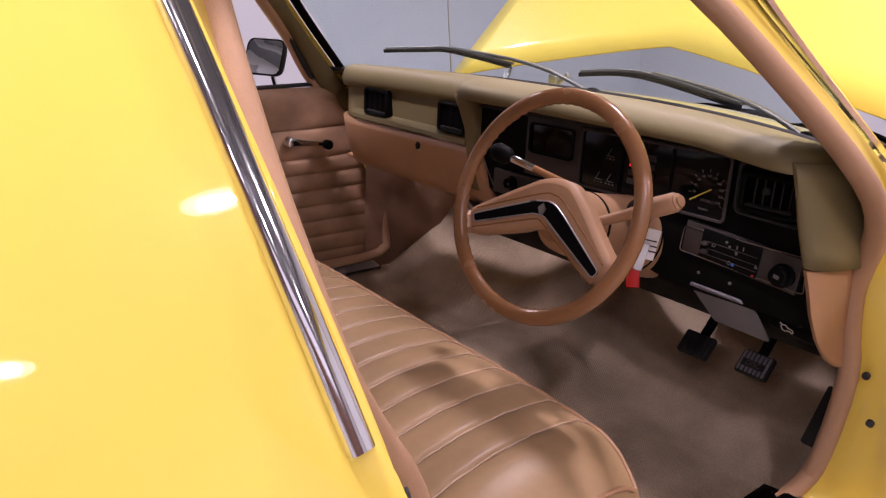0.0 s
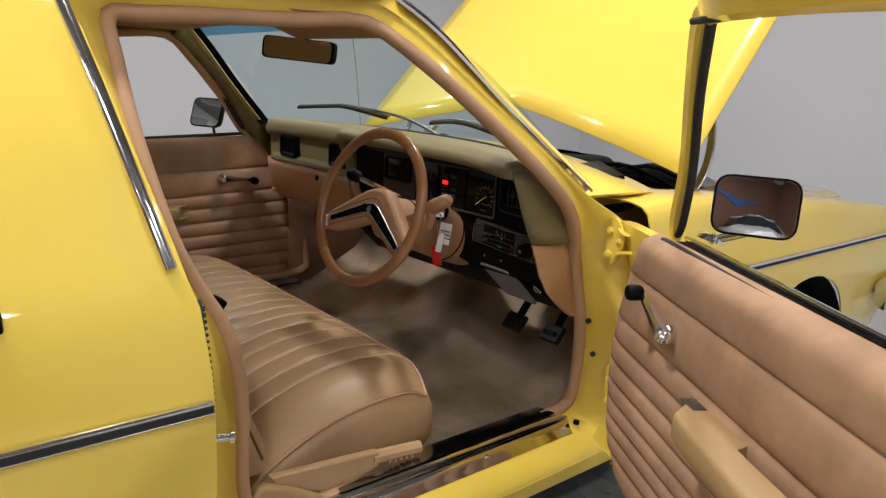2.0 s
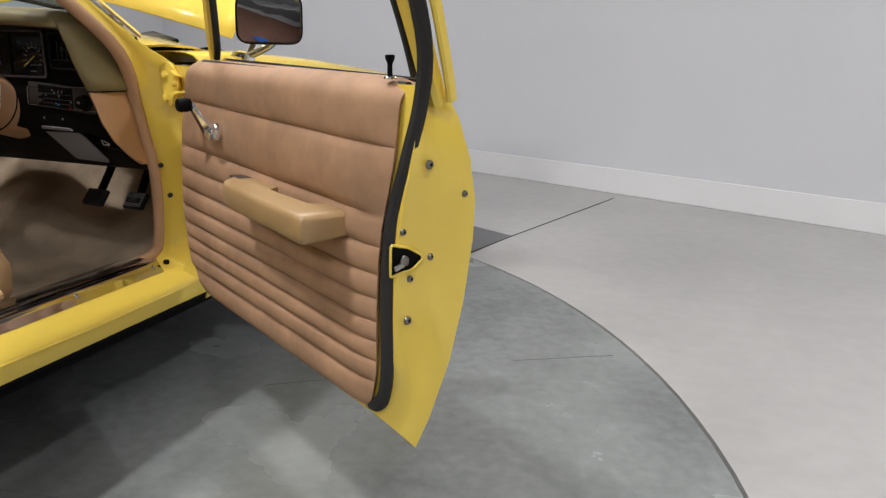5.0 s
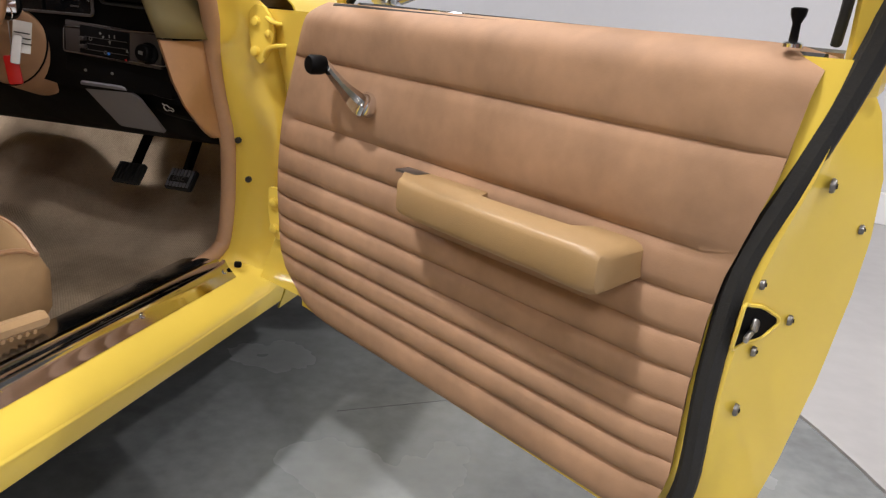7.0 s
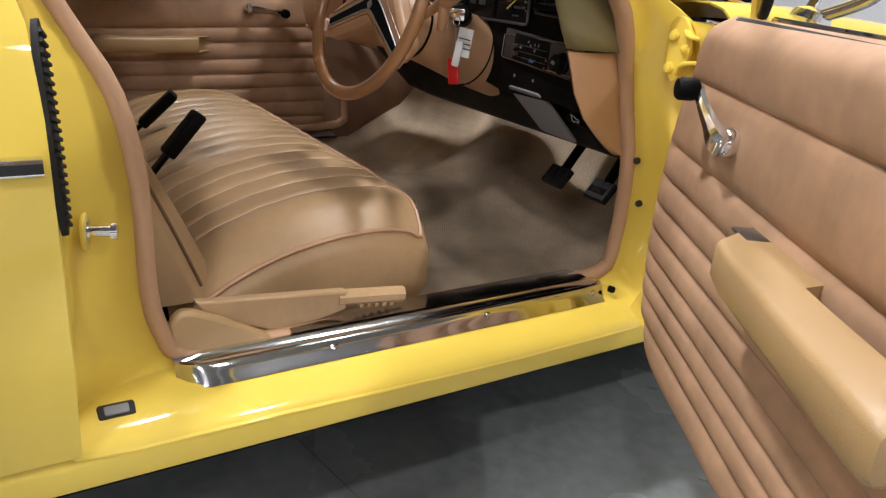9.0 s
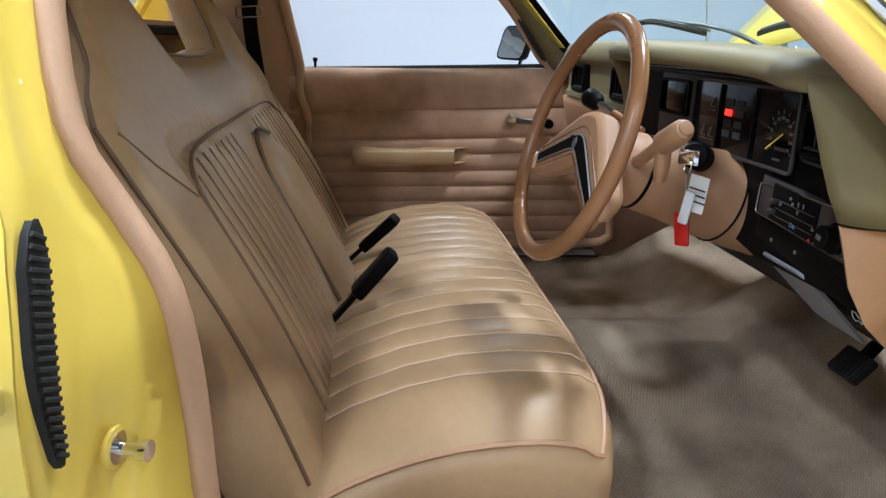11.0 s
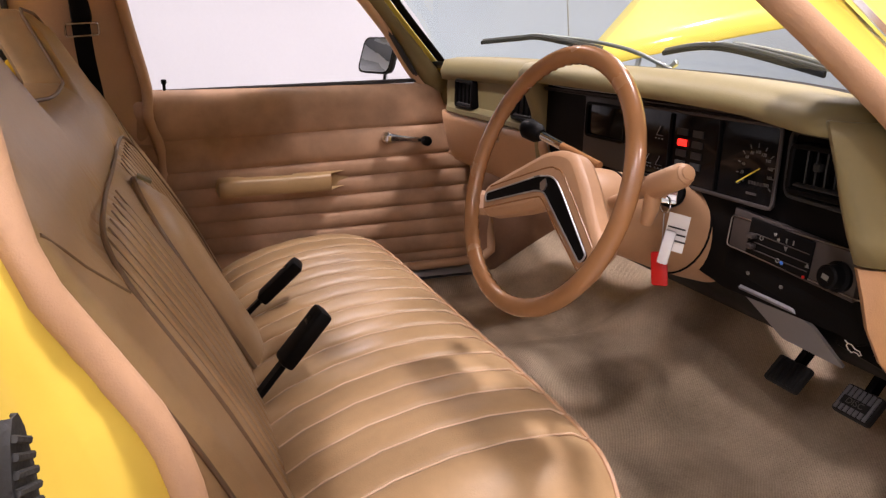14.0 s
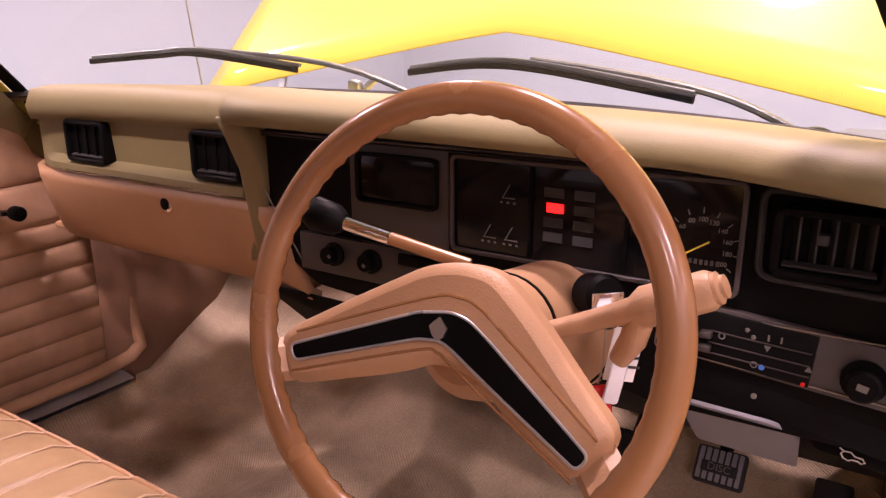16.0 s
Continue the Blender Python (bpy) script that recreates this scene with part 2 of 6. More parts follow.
def sweep(path, profile, closed=False, up=(0, 0, 1), bm=None, cap=True, scale=None):
    """A profile of (side, up) offsets carried along a path."""
    P = [Vector(p) for p in path]
    rows = []
    for i, p in enumerate(P):
        a = P[(i - 1) % len(P)] if closed or i else P[0]
        b = P[(i + 1) % len(P)] if closed or i < len(P) - 1 else P[-1]
        t = (b - a).normalized()
        s = t.cross(Vector(up))
        s = s.normalized() if s.length > 1e-4 else Vector((1, 0, 0))
        u = s.cross(t)
        k = scale[i] if scale else 1
        rows.append([p + s * x * k + u * y * k for x, y in profile])
    return loft(rows, closed_u=True, closed_v=closed, cap=cap and not closed, bm=bm)


def ring(r, n=10, ry=None):
    return [(r * math.cos(2 * math.pi * k / n), (ry or r) * math.sin(2 * math.pi * k / n)) for k in range(n)]


def rect(w, h, b=0.0):
    w, h = w / 2, h / 2
    if not b:
        return [(-w, -h), (w, -h), (w, h), (-w, h)]
    return [(-w + b, -h), (w - b, -h), (w, -h + b), (w, h - b), (w - b, h), (-w + b, h), (-w, h - b), (-w, -h + b)]


def tube(path, r, n=10, closed=False, bm=None, up=(0, 0, 1), scale=None):
    return sweep(path, ring(r, n), closed, up, bm, scale=scale)


def lathe(profile, base, axis, n=24, bm=None):
    """A turned body: profile of (radius, height) along axis from base."""
    base, axis = Vector(base), Vector(axis).normalized()
    q = axis.to_track_quat("Z", "Y")
    rows = [[base + q @ Vector((r * math.cos(2 * math.pi * k / n), r * math.sin(2 * math.pi * k / n), h)) for k in range(n)] for r, h in profile]
    return loft(rows, closed_u=True, cap=True, bm=bm)


def box(c, s, bev=0.0, rot=None, bm=None, seg=2):
    """A block with softened edges. c: middle; s: sizes; rot: a matrix or Euler degrees."""
    own = bmesh.new()
    bmesh.ops.create_cube(own, size=1)
    for v in own.verts:
        v.co = Vector((v.co.x * s[0], v.co.y * s[1], v.co.z * s[2]))
    if bev:
        bmesh.ops.bevel(own, geom=list(own.edges), offset=bev, segments=seg, affect="EDGES", profile=0.5)
    m = rot if isinstance(rot, Matrix) else (pose(0, 0, 0, *rot) if rot else Matrix())
    bmesh.ops.transform(own, matrix=Matrix.Translation(c) @ m, verts=own.verts)
    if bm is None:
        return own
    me = bpy.data.meshes.new("tmp")
    own.to_mesh(me)
    own.free()
    bm.from_mesh(me)
    bpy.data.meshes.remove(me)
    return bm


def slab(outline, depth, bm=None):
    """A flat plate: an outline of places, pushed along the vector depth."""
    bm = bm or bmesh.new()
    d = Vector(depth)
    a = [bm.verts.new(p) for p in outline]
    b = [bm.verts.new(Vector(p) + d) for p in outline]
    bm.faces.new(a)
    bm.faces.new(list(reversed(b)))
    for i in range(len(a)):
        j = (i + 1) % len(a)
        bm.faces.new((a[i], b[i], b[j], a[j]))
    return bm


def rounded(pts, r, n=4):
    """A closed outline with its corners rounded by about r."""
    P = [Vector(p) for p in pts]
    out = []
    for i, p in enumerate(P):
        a, b = P[i - 1] - p, P[(i + 1) % len(P)] - p
        k = min(r, a.length * 0.45, b.length * 0.45)
        a, b = p + a.normalized() * k, p + b.normalized() * k
        for s in range(n + 1):
            t = s / n
            out.append((1 - t) ** 2 * a + 2 * t * (1 - t) * p + t * t * b)
    return out


def lerp(a, b, t):
    return a + (b - a) * t


def curve1(xs, ys):
    """A smooth height curve through a few knots."""
    def f(x):
        if x <= xs[0]:
            return ys[0]
        for i in range(len(xs) - 1):
            if x <= xs[i + 1]:
                t = (x - xs[i]) / (xs[i + 1] - xs[i])
                y1, y2 = ys[i], ys[i + 1]
                return y1 + (y2 - y1) * (t * t * (3 - 2 * t) * 0.4 + t * 0.6)
        return ys[-1]
    return f


def text_on(body, size, at, rot):
    """Raised lettering in the built-in font, turned into a mesh."""
    cu = bpy.data.curves.new("lettering", "FONT")
    cu.body, cu.size, cu.extrude, cu.align_x, cu.align_y = body, size, 0.0004, "CENTER", "CENTER"
    tmp = bpy.data.objects.new("lettering", cu)
    scene.collection.objects.link(tmp)
    dg = bpy.context.evaluated_depsgraph_get()
    me = bpy.data.meshes.new_from_object(tmp.evaluated_get(dg))
    bpy.data.objects.remove(tmp)
    bm = bmesh.new()
    bm.from_mesh(me)
    bmesh.ops.transform(bm, matrix=Matrix.Translation(at) @ (rot if isinstance(rot, Matrix) else pose(0, 0, 0, *rot)), verts=bm.verts)
    return bm

# ---- the showroom ----
def room_block(u0, u1, v0, v1, z0, z1, bm=None):
    c = room((u0 + u1) / 2, (v0 + v1) / 2, (z0 + z1) / 2)
    return box(c, (u1 - u0, v1 - v0, z1 - z0), 0, (0, 0, -21), bm)


R_N, R_S, R_W, R_E, R_H = 4.97, -6.2, -6.5, 9.5, 3.9
TT, TTR = Vector((-0.42, 0.285, 0)), 2.82     # turntable: middle and radius


def circle_pts(r, z, n=128):
    return [TT + Vector((r * math.cos(2 * math.pi * k / n), r * math.sin(2 * math.pi * k / n), z)) for k in range(n)]


bm = bmesh.new()
far = []
for k in range(128):
    d = Vector((math.cos(2 * math.pi * k / 128), math.sin(2 * math.pi * k / 128), 0))
    far.append(d)
rows = [[TT + d * (TTR + 0.012) + Vector((0, 0, z)) for d in far] for z in (-0.03, 0.0)]
rows += [[TT + d * r for d in far] for r in (4.0, 6.0, 14.0)]
solo("floor", loft(rows, closed_u=True), CONCRETE, "pale grey polished concrete showroom floor", "floor", kind="structure")

bm = loft([circle_pts(r, z) for r, z in ((TTR, -0.03), (TTR, 0.0), (TTR - 0.01, 0.0), (1.5, 0.0), (0.05, 0.0))], closed_u=True, cap=True)
turntable = solo("turntable", bm, TABLE, "round dark grey painted vehicle turntable set in floor", "turntable", kind="structure")
part("turntable_edge", loft([circle_pts(r, z) for r, z in ((TTR + 0.012, -0.028), (TTR, -0.028))], closed_u=True), RUBBER, turntable)
# joints between the turntable's plates
for (xa, ya), (xb, yb) in (((0.355, 0.356), (1.36, 0.52)), ((1.62, 1.55), (1.92, 1.72)), ((-1.6, -1.2), (0.6, 0.76)), ((0.98, 1.09), (1.24, 1.27))):
    a, b = Vector((xa, ya, 0)), Vector((xb, yb, 0))
    part("joint", box((a + b) / 2 + Vector((0, 0, 0.0004)), ((b - a).length, 0.002, 0.0015), 0, (0, 0, math.degrees(math.atan2(yb - ya, xb - xa)))), PLATE, turntable)

# the pit cover beside the turntable and the saw cuts of the floor
pts = [Vector((1.075, 2.70, 0.0)), Vector((1.19, 3.16, 0.0)), Vector((0.70, 3.40, 0.0)), Vector((0.30, 3.02, 0.0))]
solo("floor_plate", slab([p + Vector((0, 0, 0.004)) for p in pts], (0, 0, -0.006)), PLATE, "dark grey steel pit cover plate in the floor", "floor plate", kind="structure")
for a, b in (((1.19, 3.16), (1.57, 4.53)), ((1.08, 2.70), (1.19, 3.16)), ((0.7, 3.4), (-0.6, 4.0))):
    a, b = Vector((*a, 0.001)), Vector((*b, 0.001))
    w = (b - a).normalized().cross(Vector((0, 0, 1))) * 0.004
    solo("floor_joint", slab([a - w, a + w, b + w, b - w], (0, 0, 0.001)), RUBBER, "thin dark saw-cut joint in the concrete floor", "joint", kind="structure")

solo("wall_north", room_block(R_W - 0.2, R_E + 0.2, R_N, R_N + 0.2, 0, R_H), WHITE, "plain white painted showroom wall", "wall", kind="structure")
solo("baseboard", room_block(R_W, R_E, R_N - 0.018, R_N - 0.002, 0, 0.180), SKIRT, "white skirting board along the showroom wall", "baseboard", kind="structure", bevel=0.004)
solo("wall_west", room_block(R_W - 0.2, R_W, R_S - 0.2, R_N, 0, R_H), WHITE, "plain white painted showroom wall", "wall", kind="structure")
solo("baseboard", room_block(R_W + 0.002, R_W + 0.018, R_S, R_N - 0.02, 0, 0.180), SKIRT, "white skirting board along the side wall", "baseboard", kind="structure", bevel=0.004)
solo("wall_south", room_block(R_W, R_E, R_S - 0.2, R_S, 0, R_H), WHITE, "plain white painted showroom wall", "wall", kind="structure")
solo("wall_east", room_block(R_E, R_E + 0.2, R_S - 0.2, R_N, 0, R_H), BRICK, "brown brick wall at the open end", "wall", kind="structure")
solo("ceiling", room_block(R_W - 0.2, R_E + 0.2, R_S - 0.2, R_N + 0.2, R_H, R_H + 0.15), CEILING, "dark grey open showroom ceiling", "ceiling", kind="structure")
for lu, lv, watts in LAMPS:
    lt = thing("ceiling_light", "round white high-bay ceiling light", "ceiling light", "showroom ceiling lights")
    part("housing", lathe([(0.06, 0.12), (0.20, 0.08), (0.24, 0.0), (0.23, 0.0), (0.19, 0.07)], room(lu, lv, R_H - 0.15), (0, 0, 1), 28), SILVER_PAINT, lt)
    part("diffuser", lathe([(0.225, 0.002), (0.225, 0.006), (0.10, 0.008)], room(lu, lv, R_H - 0.15), (0, 0, 1), 28), PANEL_GLOW, lt)
for v in (-4.6, -1.9, 1.1, 3.9):
    solo("roof_beam", room_block(R_W, R_E, v - 0.08, v + 0.08, R_H - 0.22, R_H - 0.003), GREYWALL, "grey steel beam under the ceiling", "beam", "ceiling beams", "structure", bevel=0.006)

solo("wall_panel", room_block(3.6, R_E - 0.002, R_S + 0.002, R_S + 0.06, 0.0, R_H - 0.24), BRICK, "brown brick section of the showroom wall", "wall", kind="structure")
solo("wall_sign", slab([room(u, R_S + 0.061, z) for u, z in ((6.2, 2.35), (7.0, 2.12), (7.8, 2.35), (8.4, 2.35), (7.0, 1.90), (5.6, 2.35))], WALL_N * 0.03), SIGN_BLUE, "blue chevron-shaped sign on the showroom wall", "sign")
# roller shutter in the wall behind the car
sh = solo("roller_shutter", room_block(-4.6, -1.0, R_S + 0.002, R_S + 0.03, 0, 3.4), GREYWALL, "grey steel roller shutter, closed", "shutter", kind="structure")
for k in range(34):
    part("slat", room_block(-4.58, -1.02, R_S + 0.028, R_S + 0.050, 0.03 + k * 0.1, 0.112 + k * 0.1), GREYWALL, sh, bevel=0.008)
# a parked white car by the brick wall
wc = thing("parked_car", "white sedan parked before the brick wall", "car")
wm = Matrix.Translation(room(6.3, -4.4, 0)) @ pose(0, 0, 0, 0, 0, 186)


def wrows(sections):
    return [[wm @ Vector((x, y, z)) for x, z in sec] for y, sec in sections]


def half(w, h, zb):
    pts = [(-w, zb), (-w * 1.02, lerp(zb, h, .5)), (-w * 0.94, h * 0.97), (-w * 0.5, h), (0, h * 1.01), (w * 0.5, h), (w * 0.94, h * 0.97), (w * 1.02, lerp(zb, h, .5)), (w, zb)]
    return pts


part("body", loft(wrows([(-2.3, half(0.75, 0.62, 0.3)), (-2.2, half(0.85, 0.80, 0.22)), (-1.0, half(0.90, 0.95, 0.2)), (0.5, half(0.90, 0.97, 0.2)), (2.0, half(0.88, 0.95, 0.25)), (2.3, half(0.8, 0.8, 0.3))]), cap=True), WHITE_CAR, wc)
part("cabin", loft(wrows([(-1.1, half(0.72, 0.96, 0.9)), (-0.5, half(0.64, 1.38, 0.9)), (0.8, half(0.62, 1.42, 0.9)), (1.6, half(0.68, 1.0, 0.9))]), cap=True), DARK_GLASS, wc, "dark glazed cabin")
part("roof", loft(wrows([(-0.5, [(x, z + 0.01) for x, z in half(0.62, 1.38, 1.3)]), (0.8, [(x, z + 0.01) for x, z in half(0.60, 1.42, 1.3)])]), cap=True), WHITE_CAR, wc)
part("grille", box(wm @ Vector((0, -2.28, 0.46)), (1.0, 0.06, 0.16), 0.02, wm.to_3x3().to_4x4()), BLACK, wc)
for sx in (-0.62, 0.62):
    part("headlamp", box(wm @ Vector((sx, -2.20, 0.68)), (0.36, 0.10, 0.14), 0.04, wm.to_3x3().to_4x4()), CLEAR, wc)
    for yy in (-1.4, 1.4):
        part("wheel", lathe([(0.2, -0.1), (0.32, -0.09), (0.33, 0.09), (0.2, 0.1)], wm @ Vector((sx * 1.3, yy, 0.33)), wm.to_3x3() @ Vector((1, 0, 0)), 24), RUBBER, wc)

# ---- the car: shell ----
SZ = (0.15, 0.25, 0.35, 0.50, 0.65, 0.76, 0.90, 0.95, 1.10, 1.33, 1.37)
SX = (0.82, 0.87, 0.905, 0.945, 0.962, 0.964, 0.930, 0.905, 0.835, 0.70, 0.64)
_zf = np.linspace(0.1, 1.42, 265)
_xf = np.interp(_zf, SZ, SX)
_xf = np.convolve(np.pad(_xf, 8, "edge"), np.ones(17) / 17, "valid")


def side(z, off=0.0):
    """How far out the body's skin stands at a height."""
    return float(np.interp(z, _zf, _xf)) - off


def skin(y, z, off=0.0, flip=False):
    x = side(z, off)
    return Vector((mirror_x(x) if flip else x, y, z))


car = thing("utility_car", "yellow two-door utility car with open driver's door and raised bonnet", "car")

# outer and inner edges of the door opening: y, z, and how deep behind the skin
OUTER = [(-0.066, 0.375, 0.003), (-0.066, 0.45, 0.003), (-0.066, 0.55, 0.003), (-0.066, 0.69, 0.003), (-0.068, 0.80, 0.003), (-0.073, 0.89, 0.003), (-0.088, 0.97, 0), (-0.118, 1.10, 0), (-0.150, 1.25, 0), (-0.165, 1.322, 0),
         (-0.06, 1.336, 0), (0.10, 1.345, 0.01), (0.28, 1.350, 0.03), (0.400, 1.348, 0.035), (0.478, 1.292, 0.030), (0.600, 1.175, 0.030), (0.705, 1.080, 0.030), (0.808, 0.985, 0.028), (0.900, 0.920, 0.015), (0.950, 0.85, 0), (0.955, 0.68, 0), (0.955, 0.5, 0), (0.955, 0.38, 0),
         (0.70, 0.362, 0), (0.45, 0.362, 0), (0.20, 0.368, 0)]
INNER = [(0.090, 0.428, 0.150), (0.062, 0.465, 0.15), (0.045, 0.54, 0.150), (0.041, 0.69, 0.150), (0.022, 0.80, 0.150), (-0.020, 0.88, 0.135), (-0.058, 0.96, 0.100), (-0.084, 1.10, 0.090), (-0.088, 1.21, 0.090), (-0.084, 1.276, 0.090),
         (-0.03, 1.284, 0.09), (0.10, 1.292, 0.095), (0.26, 1.300, 0.105), (0.388, 1.306, 0.080), (0.478, 1.235, 0.049), (0.600, 1.124, 0.043), (0.716, 1.008, 0.038), (0.796, 0.927, 0.076), (0.855, 0.83, 0.140), (0.882, 0.75, 0.16), (0.898, 0.66, 0.15), (0.918, 0.50, 0.150), (0.895, 0.428, 0.150),
         (0.70, 0.418, 0.15), (0.45, 0.418, 0.15), (0.20, 0.422, 0.15)]

# the passenger side's front trim stands a little further forward
NEAR_SIDE = {4: 0.02, 5: 0.04, 6: 0.08, 7: 0.08, 8: 0.065, 9: 0.045, 10: 0.03, 13: 0.03, 14: 0.05, 15: 0.05, 16: 0.03, 17: 0.02, 18: 0.055, 19: 0.080, 20: 0.092, 21: 0.086, 22: 0.080}


def door_ring(flip):
    rows = []
    for k in (0, 1, 2, 3):
        row = []
        for i, ((yo, zo, oo), (yi, zi, off)) in enumerate(zip(OUTER, INNER)):
            yi += NEAR_SIDE.get(i, 0.0) if flip else 0.0
            if k == 0:
                row.append(skin(yo, zo, oo, flip))
            elif k == 1:
                f = 0.72 if 18 <= i <= 22 else 0.08
                row.append(skin(lerp(yo, yi, f), lerp(zo, zi, 0.08), lerp(oo, off, 0.42), flip))
            elif k == 2:
                f = 0.25 if 2 <= i < 7 else 0.85 if 18 <= i <= 22 else 0.45
                row.append(skin(lerp(yo, yi, f), lerp(zo, zi, 0.45), lerp(oo, off, 0.74), flip))
            else:
                row.append(skin(yi, zi, off, flip))
        rows.append(row)
    return rows


# sections of the bright mouldings
STRIP = [(-0.005, -0.010), (0.002, -0.0098), (0.0055, -0.0075), (0.0062, -0.005), (0.0062, 0.005), (0.0055, 0.0075), (0.002, 0.0098), (-0.005, 0.010)]
DRIP = [(-0.009, -0.004), (0.009, -0.004), (0.0088, 0.001), (0.0065, 0.0042), (0.0022, 0.0055), (-0.0022, 0.0055), (-0.0065, 0.0042), (-0.0088, 0.001)]


def add_door_ring(flip):
    rows = door_ring(flip)
    dense = [smooth_path(r, 3, closed=True) for r in rows]
    part("door_opening", loft(dense, closed_u=True), YELLOW, car, thick=0.004)
    path = smooth_path(rows[3], 3, closed=True)
    part("edge_trim", sweep(path, ring(0.014, 14, 0.017), closed=True, up=(1, 0, 0)), TRIM, car, "tan padded trim round the door opening")


def add_quarter(flip):
    top = curve1((-2.2, -1.0, -0.75, -0.55, -0.42, -0.346, -0.306, -0.296, 0.0), (0.93, 0.94, 0.955, 1.0, 1.11, 1.223, 1.30, 1.335, 1.338))
    front = curve1((0.33, 0.45, 0.80, 0.89, 0.97, 1.10, 1.25, 1.322, 1.34), (-0.060, -0.058, -0.060, -0.065, -0.088, -0.118, -0.150, -0.165, -0.165))
    rows = []
    us = [0, .02, .05, .08, .12, .18, .25, .33, .42, .5, .56, .62, .7, .8, .9, 1.0]
    for u in us:
        row = []
        yr = lerp(-0.06, -2.15, u)
        zt = top(yr) if u > 0.03 else 1.338
        for j in range(33):
            t = j / 32
            d = abs(yr + 1.28)
            zb = 0.384
            if d < 0.36:
                zb = max(zb, 0.32 + math.sqrt(0.36 ** 2 - d * d))
            z = lerp(zb, zt, t)
            y = yr
            f = front(z)
            if y > f:
                y = f
            # the upper part gathers behind the slanted pillar
            if z > 0.9 and yr < -0.06:
                y = min(yr, f - 0.0005) if yr > f else yr
            row.append(skin(y, z, 0, flip))
        rows.append(row)
    part("quarter_panel", loft(rows), YELLOW, car, thick=0.004)
    # rail along the tray
    path = [skin(y, top(y), 0.0, flip) for y in (-2.15, -1.6, -1.0, -0.75, -0.55, -0.42, -0.36, -0.31)]
    part("tray_rail", sweep(smooth_path(path, 4), rect(0.05, 0.03, 0.01)), YELLOW, car)


def fender_top(y):
    return float(np.interp(y, (0.95, 1.2, 1.6, 2.0, 2.35, 2.5, 2.56), (0.955, 0.957, 0.935, 0.90, 0.862, 0.842, 0.80)))


def add_guard(flip):
    rows = []
    ys = list(np.linspace(0.968, 1.37, 8)) + list(np.linspace(1.40, 2.13, 28)) + list(np.linspace(2.17, 2.54, 9))
    for y in ys:
        zb = 0.30
        d = abs(y - 1.765)
        if d < 0.365:
            zb = max(zb, 0.325 + math.sqrt(0.365 ** 2 - d * d))
        zt = fender_top(y)
        pull = float(np.interp(y, (0.9, 2.0, 2.4, 2.54), (0, 0, 0.008, 0.03)))
        row = []
        for j in range(15):
            z = lerp(zb, zt - 0.045, j / 14)
            row.append(skin(y, z, pull, flip))
        xe = side(zt - 0.045, pull)
        for dx, dz in ((0.008, -0.022), (0.025, -0.008), (0.055, 0.0), (0.10, 0.002), (0.17, -0.002), (0.18, -0.03)):
            x = xe - dx
            row.append(Vector((mirror_x(x) if flip else x, y, zt + dz)))
        rows.append(row)
    part("front_guard", loft(rows), YELLOW, car, thick=0.004)
    # side moulding and headlamp surround
    pts = [skin(y, 0.768, -0.006, flip) for y in np.linspace(0.985, 2.47, 14)]
    m = part("side_moulding", sweep(pts, STRIP), CHROME, car, "chrome side moulding with black strip")
    part("insert", sweep([skin(y, 0.768, -0.012, flip) for y in np.linspace(0.985, 2.47, 14)], rect(0.003, 0.008)), RUBBER, m, "black rubber insert")
    pts = [Vector((mirror_x(x) if flip else x, 2.548, z)) for x, z in ((0.90, 0.82), (0.925, 0.80), (0.928, 0.66), (0.915, 0.56))]
    part("headlamp_surround", sweep(smooth_path(pts, 4), rect(0.018, 0.02, 0.005)), CHROME, car)


